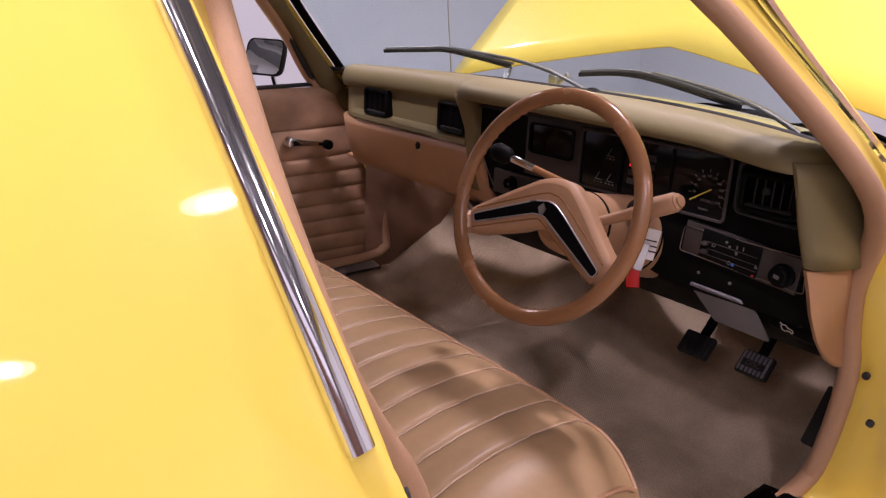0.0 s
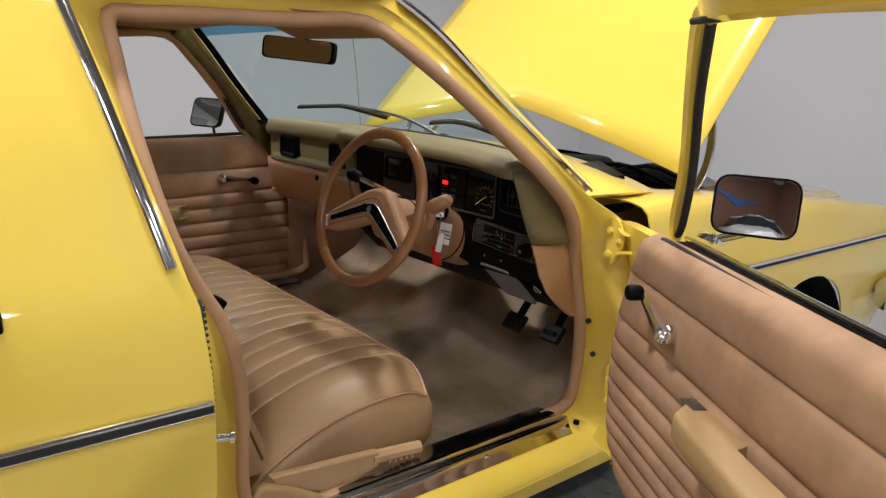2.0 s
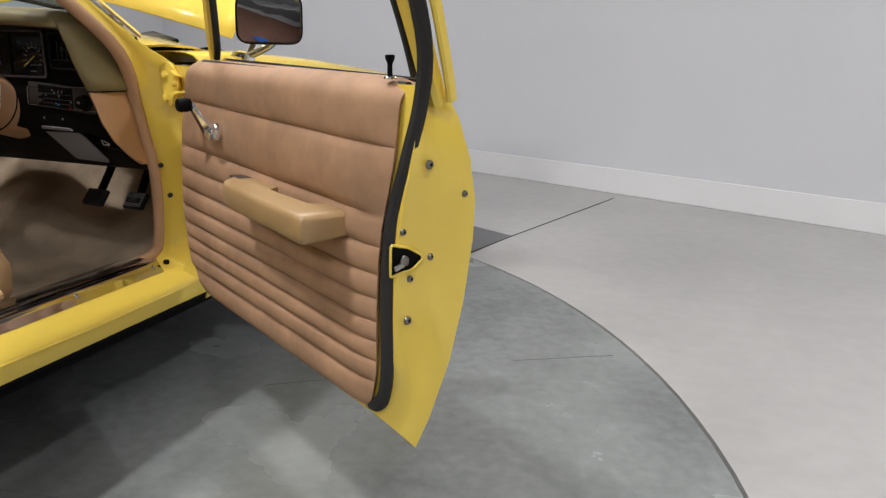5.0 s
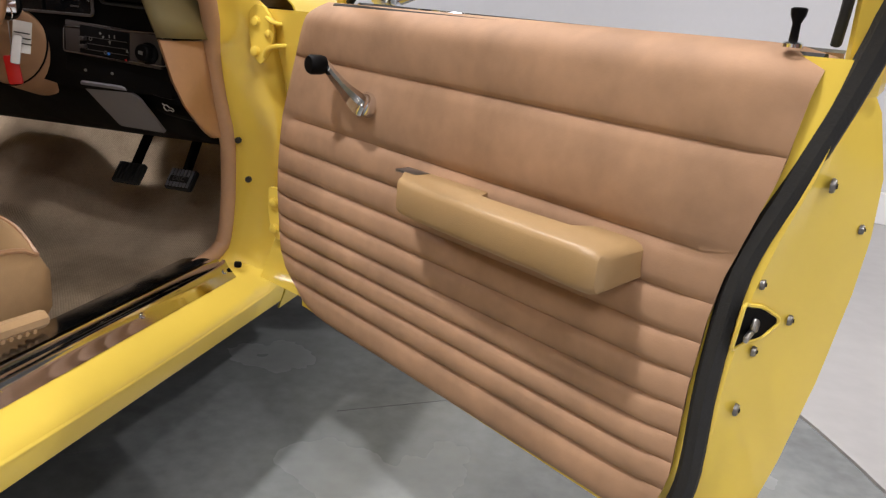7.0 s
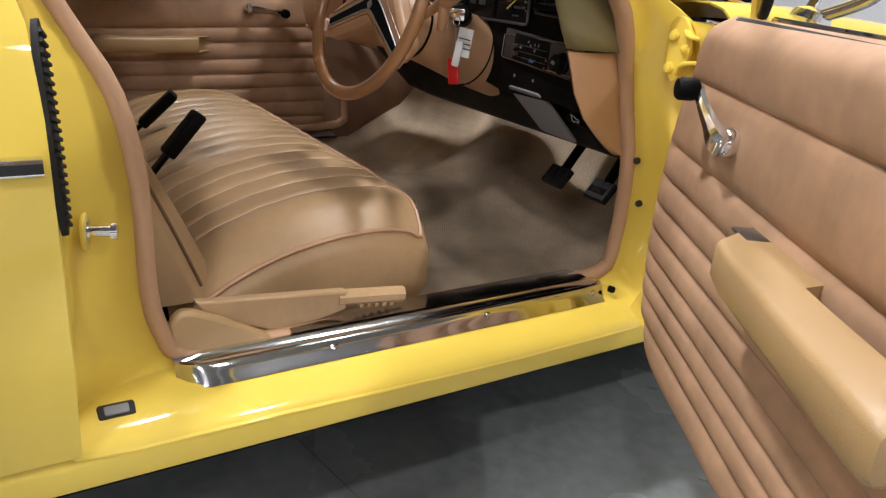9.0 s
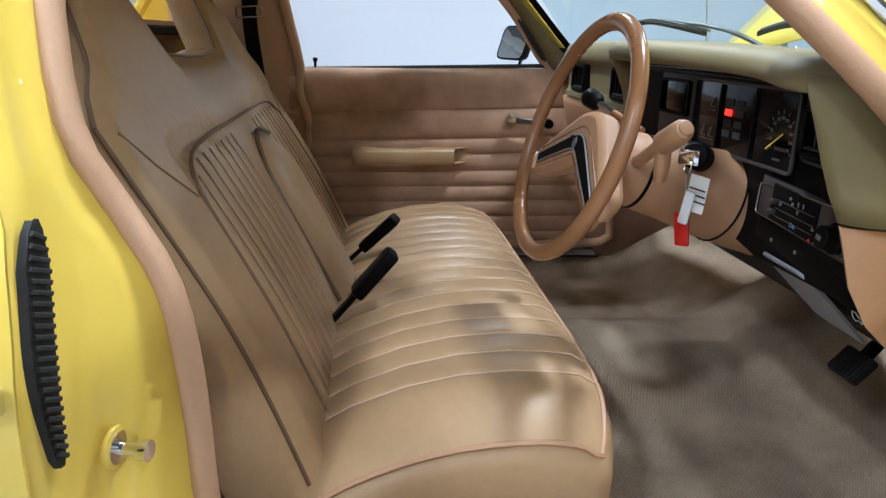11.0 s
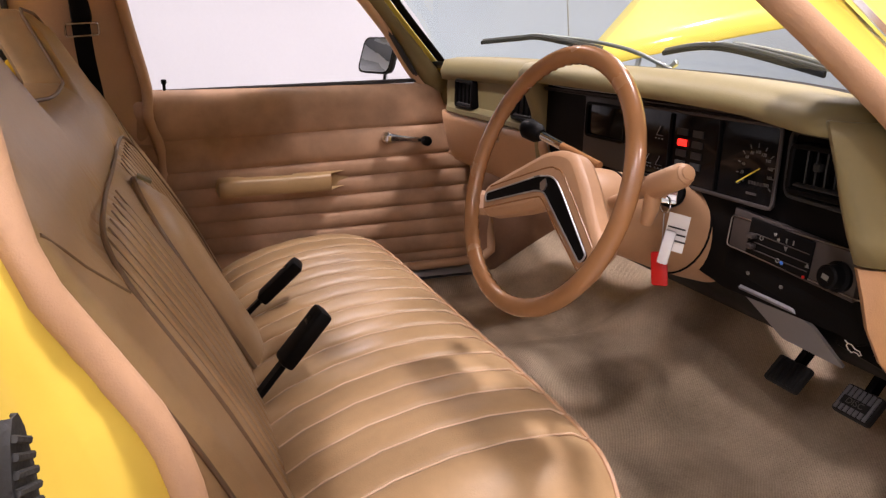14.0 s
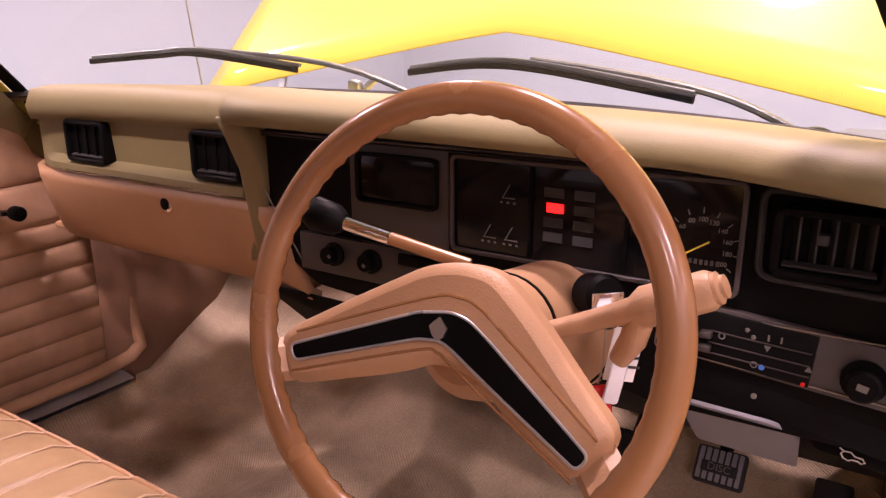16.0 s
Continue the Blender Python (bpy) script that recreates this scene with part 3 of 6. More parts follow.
for flip in (False, True):
    add_door_ring(flip)
    add_quarter(flip)
    add_guard(flip)
    s = -1 if flip else 1
    # sill below the door
    prof = [(0.775, 0.414), (0.845, 0.408), (0.872, 0.399), (0.892, 0.384), (0.904, 0.372), (0.906, 0.362), (0.895, 0.322), (0.870, 0.308), (0.80, 0.300)]
    rows = [[Vector((mirror_x(x) if flip else x, y, z)) for x, z in prof] for y in np.linspace(-0.95, 0.962, 12)]
    part("sill", loft(rows), YELLOW, car, thick=0.004)
    # bright kick plate: flat top coloured like its reflections, a raised rib, and a polished outer flange
    dz, y1 = (-0.034, 0.972) if flip else (0.0, 0.868)
    fx = (lambda v: mirror_x(v)) if flip else (lambda v: v)
    prof = [(0.735, 0.419), (0.775, 0.428), (0.800, 0.430), (0.806, 0.426), (0.812, 0.424), (0.818, 0.428), (0.824, 0.431), (0.834, 0.429), (0.843, 0.420), (0.850, 0.412), (0.856, 0.406)]
    ys = [0.072, 0.085, 0.11] + list(np.linspace(0.15, y1 - 0.05, 12)) + [y1 - 0.018, y1]
    rows = []
    for y in ys:
        k = min(1, 0.35 + (y - 0.072) / 0.04, 0.6 + (y1 - y) / 0.03)
        rows.append([Vector((fx(lerp(0.80, x, k)), y, z + dz)) for x, z in prof])
    kp = part("kick_plate", loft(rows), CHROME, car, "ribbed chrome kick plate on the sill", thick=0.003)
    # strip colour stands in for reflections: dark cabin, or bright wall when flipped
    part("inner_strip", loft([[Vector((fx(x), y, (0.4335 if x > 0.74 else 0.427) + dz)) for x in (0.737, 0.775, 0.797)] for y in np.linspace(0.25, y1 - 0.018, 8)]), SILVER_PAINT if flip else DARK_REFLECTION, kp, "inner strip of the kick plate with reflections put into its colour")
    for y in (0.30, 0.585, 0.83):
        part("screw", lathe([(0.0055, 0), (0.0055, 0.002), (0.003, 0.0035)], (fx(0.842), y, 0.421 + dz), (-0.6 if flip else 0.6, 0, 0.8), 10), CHROME, kp)
    part("end_cap", box((fx(0.846), y1 + 0.004, 0.424 + dz), (0.015, 0.011, 0.013), 0.004, (0, 0, 20)), BLACK, kp, "small black rubber end cap")
    # bright drip moulding round the door and down the windscreen pillar
    path = [(-0.096, 0.945), (-0.118, 1.05), (-0.146, 1.19), (-0.172, 1.315)]
    part("drip_moulding", sweep(smooth_path([skin(y, z, -0.006, flip) for y, z in path], 6), DRIP, up=(1, 0, 0.4)), CHROME, car)
    path = [(-0.172, 1.325, 0), (0.0, 1.345, 0), (0.2, 1.354, 0.015), (0.415, 1.356, 0.035)]
    part("drip_moulding", sweep(smooth_path([skin(y, z, o - 0.004, flip) for y, z, o in path], 6), rect(0.014, 0.014, 0.004)), CHROME, car)

# pillars beside the windscreen: from the door opening's edge to the glass
PILLAR = OUTER[13:18]
GLASS_EDGE = [(0.636, 0.480, 1.356), (0.675, 0.554, 1.290), (0.724, 0.664, 1.175), (0.770, 0.772, 1.070), (0.815, 0.865, 0.984)]
for flip in (False, True):
    fx = (lambda x: mirror_x(x)) if flip else (lambda x: x)
    a = smooth_path([skin(y, z, o, flip) for y, z, o in PILLAR], 4)
    g = smooth_path([(fx(x), y, z) for x, y, z in GLASS_EDGE], 4)
    mid = [p.lerp(q, 0.45) + Vector((0.003 * (-1 if flip else 1), 0.002, 0.003)) for p, q in zip(a, g)]
    part("screen_pillar", loft([a, mid, g]), YELLOW, car, thick=0.004)
    chrome = [p.lerp(q, 0.52) + Vector((0.007 * (-1 if flip else 1), 0.006, 0.008)) for p, q in zip(a, g)]
    part("screen_moulding", sweep(chrome, [(-0.024, -0.004), (0.024, -0.004), (0.024, 0.002), (0.014, 0.005), (0.0, 0.006), (-0.014, 0.005), (-0.024, 0.002)], up=(0.55 * (-1 if flip else 1), 0.5, 0.65)), CHROME, car, "chrome windscreen surround")
    band = [q + Vector((0.016 * (1 if flip else -1), 0.014, -0.006)) for q in g]
    part("glass_band", sweep(band, rect(0.034, 0.006, 0.002), up=(0.2 * (-1 if flip else 1), 0.6, 0.77)), BLACK, car, "black band along the windscreen's edge")
    # inner pillar cover
    inn = smooth_path([skin(y + (NEAR_SIDE[13 + k] if flip else 0), z, off, flip) for k, (y, z, off) in enumerate(INNER[13:18])], 4)
    back = [p + Vector((-0.020 * (-1 if flip else 1), 0.018, 0.004)) for p in inn]
    front = [q + Vector((-0.012 * (-1 if flip else 1), -0.012, -0.012)) for q in g]
    part("pillar_cover", loft([inn, back, front]), OLIVE, car, "tan padded pillar cover", thick=0.004)


def arc(y0, z0, ymid, zmid, x0, n=17):
    """A row across the car from side to side, bowed in plan and height."""
    out = []
    for k in range(n):
        t = 2 * k / (n - 1) - 1
        x = CX + (x0 - CX) * t
        b = 1 - abs(t) ** 2.3
        out.append(Vector((x, lerp(y0, ymid, b), lerp(z0, zmid, b))))
    return out


# roof, headlining, windscreen, rear window
rows = [arc(y, z, ym, zm, x) for y, z, ym, zm, x in ((0.472, 1.352, 0.545, 1.372, 0.632), (0.42, 1.363, 0.48, 1.384, 0.648), (0.25, 1.366, 0.28, 1.397, 0.66), (0.0, 1.362, 0.0, 1.402, 0.675), (-0.17, 1.350, -0.19, 1.392, 0.675), (-0.27, 1.335, -0.29, 1.375, 0.672), (-0.295, 1.31, -0.31, 1.352, 0.668))]
part("roof", loft(rows), YELLOW, car, "yellow painted steel roof", thick=0.006)
for flip in (False, True):
    fx = (lambda x: mirror_x(x)) if flip else (lambda x: x)
    e = [(fx(0.648), 0.42, 1.363), (fx(0.66), 0.25, 1.366), (fx(0.675), 0.0, 1.362), (fx(0.675), -0.17, 1.350), (fx(0.672), -0.27, 1.335)]
    o = [skin(0.415, 1.348, 0.035, flip), skin(0.25, 1.349, 0.025, flip), skin(0.0, 1.341, 0, flip), skin(-0.17, 1.322, 0, flip), skin(-0.285, 1.31, 0, flip)]
    part("roof_rail", loft([smooth_path(e, 3), smooth_path(o, 3)]), YELLOW, car, thick=0.005)
rows = [arc(y, z, ym, zm, x) for y, z, ym, zm, x in ((0.44, 1.322, 0.50, 1.338, 0.625), (0.25, 1.318, 0.28, 1.355, 0.615), (0.0, 1.318, 0.0, 1.358, 0.615), (-0.27, 1.30, -0.29, 1.338, 0.61))]
part("headlining", loft(rows), HEADLINE, car, "tan cloth headlining", thick=0.004)

bot = arc(0.862, 0.980, 1.05, 0.985, 0.808)
top = arc(0.470, 1.352, 0.545, 1.370, 0.632)
rows = [[b.lerp(t, s) + Vector((0, 0.03 * math.sin(math.pi * s), 0.02 * math.sin(math.pi * s))) for b, t in zip(bot, top)] for s in (0, .2, .4, .6, .8, .86)]
ws = part("windscreen", loft(rows), SCREEN, car, "clear laminated windscreen with blue sun band")
ws.visible_shadow = False
rows = [[b.lerp(t, s) + Vector((0, 0.03 * math.sin(math.pi * s), 0.02 * math.sin(math.pi * s))) for b, t in zip(bot, top)] for s in (.86, .93, 1.0)]
tb = part("sun_band", loft(rows), TINT, ws, "blue tinted sun band")
tb.visible_shadow = False
part("screen_seal", sweep([p + Vector((0, 0.004, 0.004)) for p in bot], rect(0.018, 0.012, 0.003)), RUBBER, car, "black rubber windscreen seal")
part("screen_seal", sweep([p + Vector((0, -0.004, -0.004)) for p in top], rect(0.016, 0.012, 0.003)), RUBBER, car)

# cowl panel ahead of the windscreen
rows = [arc(0.868, 0.968, 1.058, 0.985, 0.82), arc(0.93, 0.972, 1.12, 1.012, 0.84), arc(1.05, 0.968, 1.20, 1.022, 0.83), arc(1.17, 0.955, 1.29, 1.015, 0.80)]
part("cowl", loft(rows), YELLOW, car, "yellow cowl panel with wipers", thick=0.006)

# rear window in the cab's back wall
W0, W1 = mirror_x(0.77), 0.70
def back_wall(z):
    return -0.300 + 0.03 * (z - 1.0)
hole = rounded([Vector((x, back_wall(z), z)) for x, z in ((W0, 1.045), (W1, 1.045), (W1 - 0.09, 1.285), (W0 + 0.09, 1.285))], 0.05, 5)
low = [Vector((x, back_wall(z), z)) for x, z in ((W0 - 0.10, 0.40), (W1 + 0.10, 0.40), (W1 + 0.06, 1.03), (W0 - 0.06, 1.03))]
part("back_panel", slab(low, (0, -0.02, 0)), TRIM, car, "tan trimmed panel behind the seat")
part("window_surround", sweep(hole, rect(0.045, 0.06, 0.01), closed=True, up=(0, 1, 0)), TRIM, car)
part("window_seal", sweep([p + Vector((0, 0.034, 0)) for p in hole], rect(0.022, 0.016, 0.004), closed=True, up=(0, 1, 0)), RUBBER, car, "black rubber rear window seal")
rw = part("rear_window", slab([p + Vector((0, 0.005, 0)) for p in hole], (0, 0.004, 0)), PANE, car, "clear flat rear window")
rw.visible_shadow = False
for flip in (False, True):
    fx = (lambda x: mirror_x(x)) if flip else (lambda x: x)
    # padded corner between the door opening and the rear window
    a = [skin(y + (NEAR_SIDE[4 + k] if flip else 0), z, off, flip) for k, (y, z, off) in enumerate(INNER[4:10])]
    b = [Vector((fx(x + (0.055 if flip else 0)), -0.265, z)) for x, z in ((0.76, 0.80), (0.75, 0.88), (0.745, 0.96), (0.70, 1.10), (0.655, 1.21), (0.63, 1.29))]
    m = [p.lerp(q, 0.5) + Vector((0.012 * (-1 if flip else 1), 0, 0)) for p, q in zip(a, b)]
    part("corner_trim", loft([smooth_path(a, 3), smooth_path(m, 3), smooth_path(b, 3)]), TRIM, car, "tan moulded corner trim", thick=0.004)
    a = [skin(y, z, off, flip) for y, z, off in ((0.10, 0.40, 0.15), (0.062, 0.465, 0.15), (0.045, 0.54, 0.15), (0.041, 0.69, 0.15), (0.022, 0.80, 0.15))]
    b = [Vector((fx(0.76), -0.265, z)) for z in (0.40, 0.47, 0.54, 0.69, 0.80)]
    part("corner_trim", loft([a, b]), TRIM, car, thick=0.004)

# ---- the driver's door, built shut and swung open on its hinge ----
HINGE = Vector((0.95, 0.93, 0))
SWING = Matrix.Translation(HINGE) @ pose(0, 0, 0, 0, 0, 58.6) @ Matrix.Translation(-HINGE)

REAR_EDGE = [(-0.030, 0.345), (-0.050, 0.42), (-0.074, 0.58), (-0.088, 0.72), (-0.092, 0.80), (-0.088, 0.86), (-0.070, 0.905), (-0.055, 0.925)]
PX = 0.852                               # the panel's plane


def rear_edge(z):
    return float(np.interp(z, [p[1] for p in REAR_EDGE], [p[0] for p in REAR_EDGE]))


def panel_rear(z):
    return float(np.interp(z, (0.40, 0.43, 0.48, 0.60, 0.68, 0.73, 0.83, 0.92, 0.94), (0.045, 0.024, 0.012, 0.010, 0.004, -0.004, -0.034, -0.050, -0.050)))


def panel_front(z):
    return float(np.interp(z, (0.405, 0.43, 0.47, 0.50, 0.53, 0.61, 0.65, 0.70, 0.75, 0.85, 0.89, 0.92, 0.94), (0.68, 0.76, 0.815, 0.832, 0.838, 0.846, 0.845, 0.839, 0.830, 0.790, 0.775, 0.760, 0.74)))


# outer skin, rear face and inner steel as one shell
zs = [0.345, 0.40, 0.50, 0.60, 0.70, 0.76, 0.82, 0.88, 0.91, 0.924]
rows = []
for z in zs:
    r, pr = rear_edge(z), panel_rear(max(z, 0.40))
    row = [skin(0.945, z, 0.03), skin(0.948, z, 0.008)] + [skin(lerp(0.945, r, t), z) for t in (0.02, .25, .5, .75, .97, 1.0)]
    row += [skin(r + 0.006, z, 0.012), Vector((lerp(side(z), PX, 0.42), lerp(r, pr, 0.30), z)), Vector((lerp(side(z), PX, 0.6), lerp(r, pr, 0.5), z)), Vector((PX + 0.016, pr - 0.030, z)), Vector((PX + 0.010, pr - 0.010, z)), Vector((PX + 0.012, pr + 0.02, z)), Vector((PX + 0.012, panel_front(max(z, 0.43)) + 0.012, z)), Vector((PX + 0.035, panel_front(max(z, 0.43)) + 0.025, z))]
    if z < 0.5:
        for i, v in enumerate(row):
            inward = min(1.0, max(0.0, (side(z) - v.x) / (side(z) - PX)))
            lift = 0.062 * max(min(1, max(0, (v.y - 0.0) / 0.10)), inward) * (0.5 - z) / 0.155
            row[i] = Vector((v.x, v.y, v.z + lift))
    rows.append(row)
door = part("driver_door", loft(rows, closed_u=True, cap=True), YELLOW, car, "yellow driver's door standing wide open, tan trim inside")
door.matrix_world = SWING


def dpart(name, bm, mat, label="", parent=None, **kw):
    return part(name, bm, mat, parent or door, label, **kw)


# padded door card: two plain bands above, horizontal pleats below
PLEATS = [0.412, 0.462, 0.499, 0.534, 0.569, 0.609, 0.651, 0.698, 0.750, 0.854, 0.942]


def door_card(flip, x, slope, front, rear, seams, puff=0.011):
    rows = []
    nx = 26
    for i in range(len(seams) - 1):
        a, b = seams[i], seams[i + 1]
        n = 7 if b - a < 0.06 else 24 if b > 0.9 else 12
        for k in range(n + (1 if i == len(seams) - 2 else 0)):
            t = k / n
            h = puff * (max(0.0, math.sin(math.pi * t)) ** 0.45) * (0.8 if b - a < 0.06 else 1.0)
            z = lerp(a, b, t)
            row = []
            f, r = front(z), rear(z)
            for j in range(nx):
                s = j / (nx - 1)
                edge = min(1.0, min(s, 1 - s) * (nx - 1) / 1.2)
                y = lerp(f, r, s)
                zz = z + slope * s * min(1.0, max(0.25, (z - 0.40) / 0.34)) * (1 - 0.5 * min(1.0, max(0.0, (z - 0.86) / 0.075))) - 0.008 * max(0.0, (s - 0.94) / 0.06) ** 2 * min(1.0, max(0.0, (z - 0.90) / 0.04))
                xx = x - (h * edge ** 0.5 - 0.004 * (1 - edge)) - 0.002
                if b > 0.9 and t > 0.55:        # the top rolls over to the glass
                    xx += 0.03 * ((t - 0.55) / 0.45) ** 3.2
                row.append(Vector((mirror_x(xx) if flip else xx, y, zz)))
            rows.append(row)
    return loft(rows)


dpart("door_card", door_card(False, PX, -0.018, panel_front, panel_rear, PLEATS), SUEDE, "tan pleated vinyl door card", thick=0.006)

# armrest with its pull notch and ashtray-like top pocket
def arm_rest(x, y0, y1, ztop, depth, flip=False):
    """A moulded grab rest: y0 front, y1 rear."""
    fx = (lambda v: mirror_x(v)) if flip else (lambda v: v)
    L = y1 - y0
    rows = []
    for t, dep, zt, zb in ((0.0, 0.10, 0.0, -0.044), (0.012, 0.62, 0.001, -0.046), (0.05, 0.74, 0.002, -0.047), (0.20, 0.82, 0.001, -0.047), (0.42, 0.88, 0.000, -0.047), (0.45, 0.89, 0.000, -0.047), (0.55, 0.92, -0.001, -0.047), (0.70, 0.96, -0.001, -0.047), (0.80, 0.98, -0.001, -0.047), (0.84, 0.99, -0.001, -0.048), (0.93, 1.0, -0.001, -0.049), (0.97, 0.985, -0.002, -0.049), (0.99, 0.94, -0.005, -0.047), (1.0, 0.84, -0.010, -0.043)):
        d = depth * dep
        y = y0 + L * t
        fs = -0.055 if t < 0.03 else -0.05 * max(0, 1 - t / 0.3)
        z1, z0 = ztop + zt, ztop + zb
        inner = 0.0 if (t < 0.44 or t > 0.82) else 0.026
        r = 0.007 / d
        rows.append([Vector((fx(x + 0.004 - inner), y, z0 + 0.004)), Vector((fx(x - d * 0.90), y + fs, z0)), Vector((fx(x - d * (0.985 - r / 3)), y + fs, z0 + 0.003)), Vector((fx(x - d), y + fs, z0 + 0.009)), Vector((fx(x - d), y + fs, z1 - 0.008)), Vector((fx(x - d * (1 - r / 3)), y + fs, z1 - 0.003)), Vector((fx(x - d * (1 - r)), y + fs, z1)), Vector((fx(x + 0.004 - inner), y, z1))])
    return loft(rows, closed_u=True, cap=True)


ar = dpart("armrest", arm_rest(PX - 0.008, 0.480, 0.080, 0.728, 0.080), REST, "tan moulded armrest with pull notch", sharp=34)
dpart("catch_plate", box((PX - 0.024, 0.440, 0.7285), (0.026, 0.044, 0.004), 0.0015), DARK_STEEL, "bright steel door release flap", parent=ar)


def winder(pivot, knob, out, parent):
    """Chrome window winder with a black knob; out: away from the card."""
    p, k, o = Vector(pivot), Vector(knob), Vector(out)
    d = (k - p)
    w = part("window_winder", lathe([(0.017, 0), (0.019, 0.006), (0.016, 0.016), (0.010, 0.020)], p, o, 20), CHROME, parent, "chrome window winder with black knob")
    path = [p + o * 0.015 - d * 0.10, p + o * 0.020, p + d * 0.35 + o * 0.024, p + d * 0.75 + o * 0.026, k + o * 0.024]
    part("arm", sweep(smooth_path(path, 4), [(-0.008, -0.003), (0.008, -0.003), (0.0075, 0.003), (0.004, 0.0065), (-0.004, 0.0065), (-0.0075, 0.003)], up=out, scale=[1.5, 1.8, 1.95, 2.0, 1.95, 1.85, 1.7, 1.5, 1.3, 1.2, 1.1, 1.05, 1.0, .95, .92, .9, .9]), CHROME, w)
    part("knob", lathe([(0.007, 0.0), (0.013, 0.004), (0.0145, 0.010), (0.0145, 0.026), (0.012, 0.030), (0.004, 0.031)], k + o * 0.024, o, 18), BLACK, w, "black plastic knob")
    return w


winder((PX - 0.010, 0.560, 0.803), (PX - 0.012, 0.640, 0.852), (-1, 0, 0), door)

# lock button, weather seals, window frame
dpart("lock_button", lathe([(0.004, 0), (0.0035, 0.020), (0.0065, 0.027), (0.007, 0.032), (0.005, 0.033)], (PX + 0.006, -0.020, 0.930), (0, 0, 1), 12), BLACK, "black door lock button")
dpart("ferrule", lathe([(0.009, 0), (0.009, 0.003), (0.006, 0.005)], (PX + 0.006, -0.020, 0.930), (0, 0, 1), 14), CHROME)
belt = [Vector((PX + 0.020 + 0.0 * t, lerp(0.70, -0.045, t), lerp(0.944, 0.930, t))) for t in np.linspace(0, 1, 9)]
dpart("belt_seal", sweep([p + Vector((0, 0, -0.008)) for p in belt], rect(0.012, 0.010, 0.003)), RUBBER, "black window belt seal")
dpart("belt_moulding", sweep([p + Vector((0.045, 0, -0.004)) for p in belt], rect(0.010, 0.010, 0.003)), CHROME)
dpart("window_slot", loft([[p + Vector((0.006, 0, -0.010)) for p in belt], [p + Vector((0.045, 0, -0.010)) for p in belt]]), BLACK)

FRAME = [(-0.068, 0.90), (-0.082, 1.0), (-0.090, 1.10), (-0.097, 1.20), (-0.098, 1.250), (-0.073, 1.289), (0.0, 1.297), (0.10, 1.302), (0.22, 1.305), (0.325, 1.305), (0.366, 1.288), (0.460, 1.205), (0.586, 1.085), (0.692, 0.985), (0.738, 0.935)]
fp = smooth_path([skin(y, z, 0.024 if k < 9 else 0.0) for k, (y, z) in enumerate(FRAME)], 4)
dpart("window_frame", sweep(fp, rect(0.044, 0.034, 0.008), up=(1, 0, 0.3), scale=[0.74] * 8 + [0.8, 0.86, 0.92, 0.96] + [1.0] * 24 + [0.56] * (len(fp) - 36)), YELLOW, "yellow pressed window frame")
fl = smooth_path([skin(y, z, 0.014) for y, z in ((0.10, 1.336), (-0.06, 1.332), (-0.122, 1.311), (-0.145, 1.256), (-0.142, 1.17), (-0.130, 1.06), (-0.109, 0.965), (-0.092, 0.905))], 5)
dpart("frame_flange", sweep(fl, rect(0.010, 0.016, 0.003), up=(1, 0, 0.3)), YELLOW, "thin yellow outer edge of the window frame")
# black channel on the front post
cp = smooth_path([skin(y, z, 0.006) for y, z in ((0.324, 1.290), (0.432, 1.20), (0.556, 1.08), (0.664, 0.975), (0.705, 0.945))], 4)
dpart("glass_channel", sweep(cp, rect(0.012, 0.014, 0.004), up=(1, 0, 0.3)), RUBBER, "black felt glass channel")
cp = smooth_path([skin(y, z, 0.034) for y, z in ((0.318, 1.288), (0.10, 1.284), (0.0, 1.279), (-0.045, 1.268), (-0.066, 1.235), (-0.072, 1.17), (-0.068, 1.08), (-0.060, 0.99), (-0.048, 0.935))], 4)
dpart("glass_channel", sweep(cp, rect(0.008, 0.009, 0.002), up=(1, 0, 0.3)), RUBBER)
# thick outer seal: over the frame, down the shut face and along the bottom
seal = [skin(y, z, o) for y, z, o in ((0.29, 1.324, .030), (0.10, 1.324, .030), (-0.04, 1.320, .028), (-0.110, 1.302, .027), (-0.132, 1.257, .027), (-0.128, 1.18, .027), (-0.116, 1.08, .029), (-0.096, 0.978, .032))] + [Vector((x, y, z)) for x, y, z in ((0.873, -0.072, 0.90), (0.870, -0.046, 0.82), (0.866, -0.014, 0.72), (0.865, -0.004, 0.60), (0.865, -0.003, 0.47), (0.863, 0.022, 0.414), (0.866, 0.09, 0.416), (0.868, 0.40, 0.418), (0.868, 0.70, 0.424))]
dpart("door_seal", sweep(smooth_path(seal, 5), rect(0.024, 0.020, 0.007), up=(1, 0, 0.2)), RUBBER, "thick black rubber door seal")

# latch and screws in the shut face
def shut_face(u, z, lift=0.0):
    """A place on the rear face: u from the panel (0) to the skin (1)."""
    r, pr = rear_edge(z), panel_rear(z)
    a, b = Vector((PX + 0.016, pr - 0.030, z)), Vector((lerp(side(z), PX, 0.42), lerp(r, pr, 0.30), z))
    c = skin(r + 0.006, z, 0.012)
    p = a.lerp(b, u / 0.6) if u < 0.6 else b.lerp(c, (u - 0.6) / 0.4)
    return p + Vector((0, -lift, 0))


def shut_y(x, z):
    """The rear face's depth at a distance out from the panel."""
    pts = sorted((p.x, p.y) for p in (shut_face(u, z) for u in np.linspace(0, 1, 21)))
    return float(np.interp(x, [p[0] for p in pts], [p[1] for p in pts]))


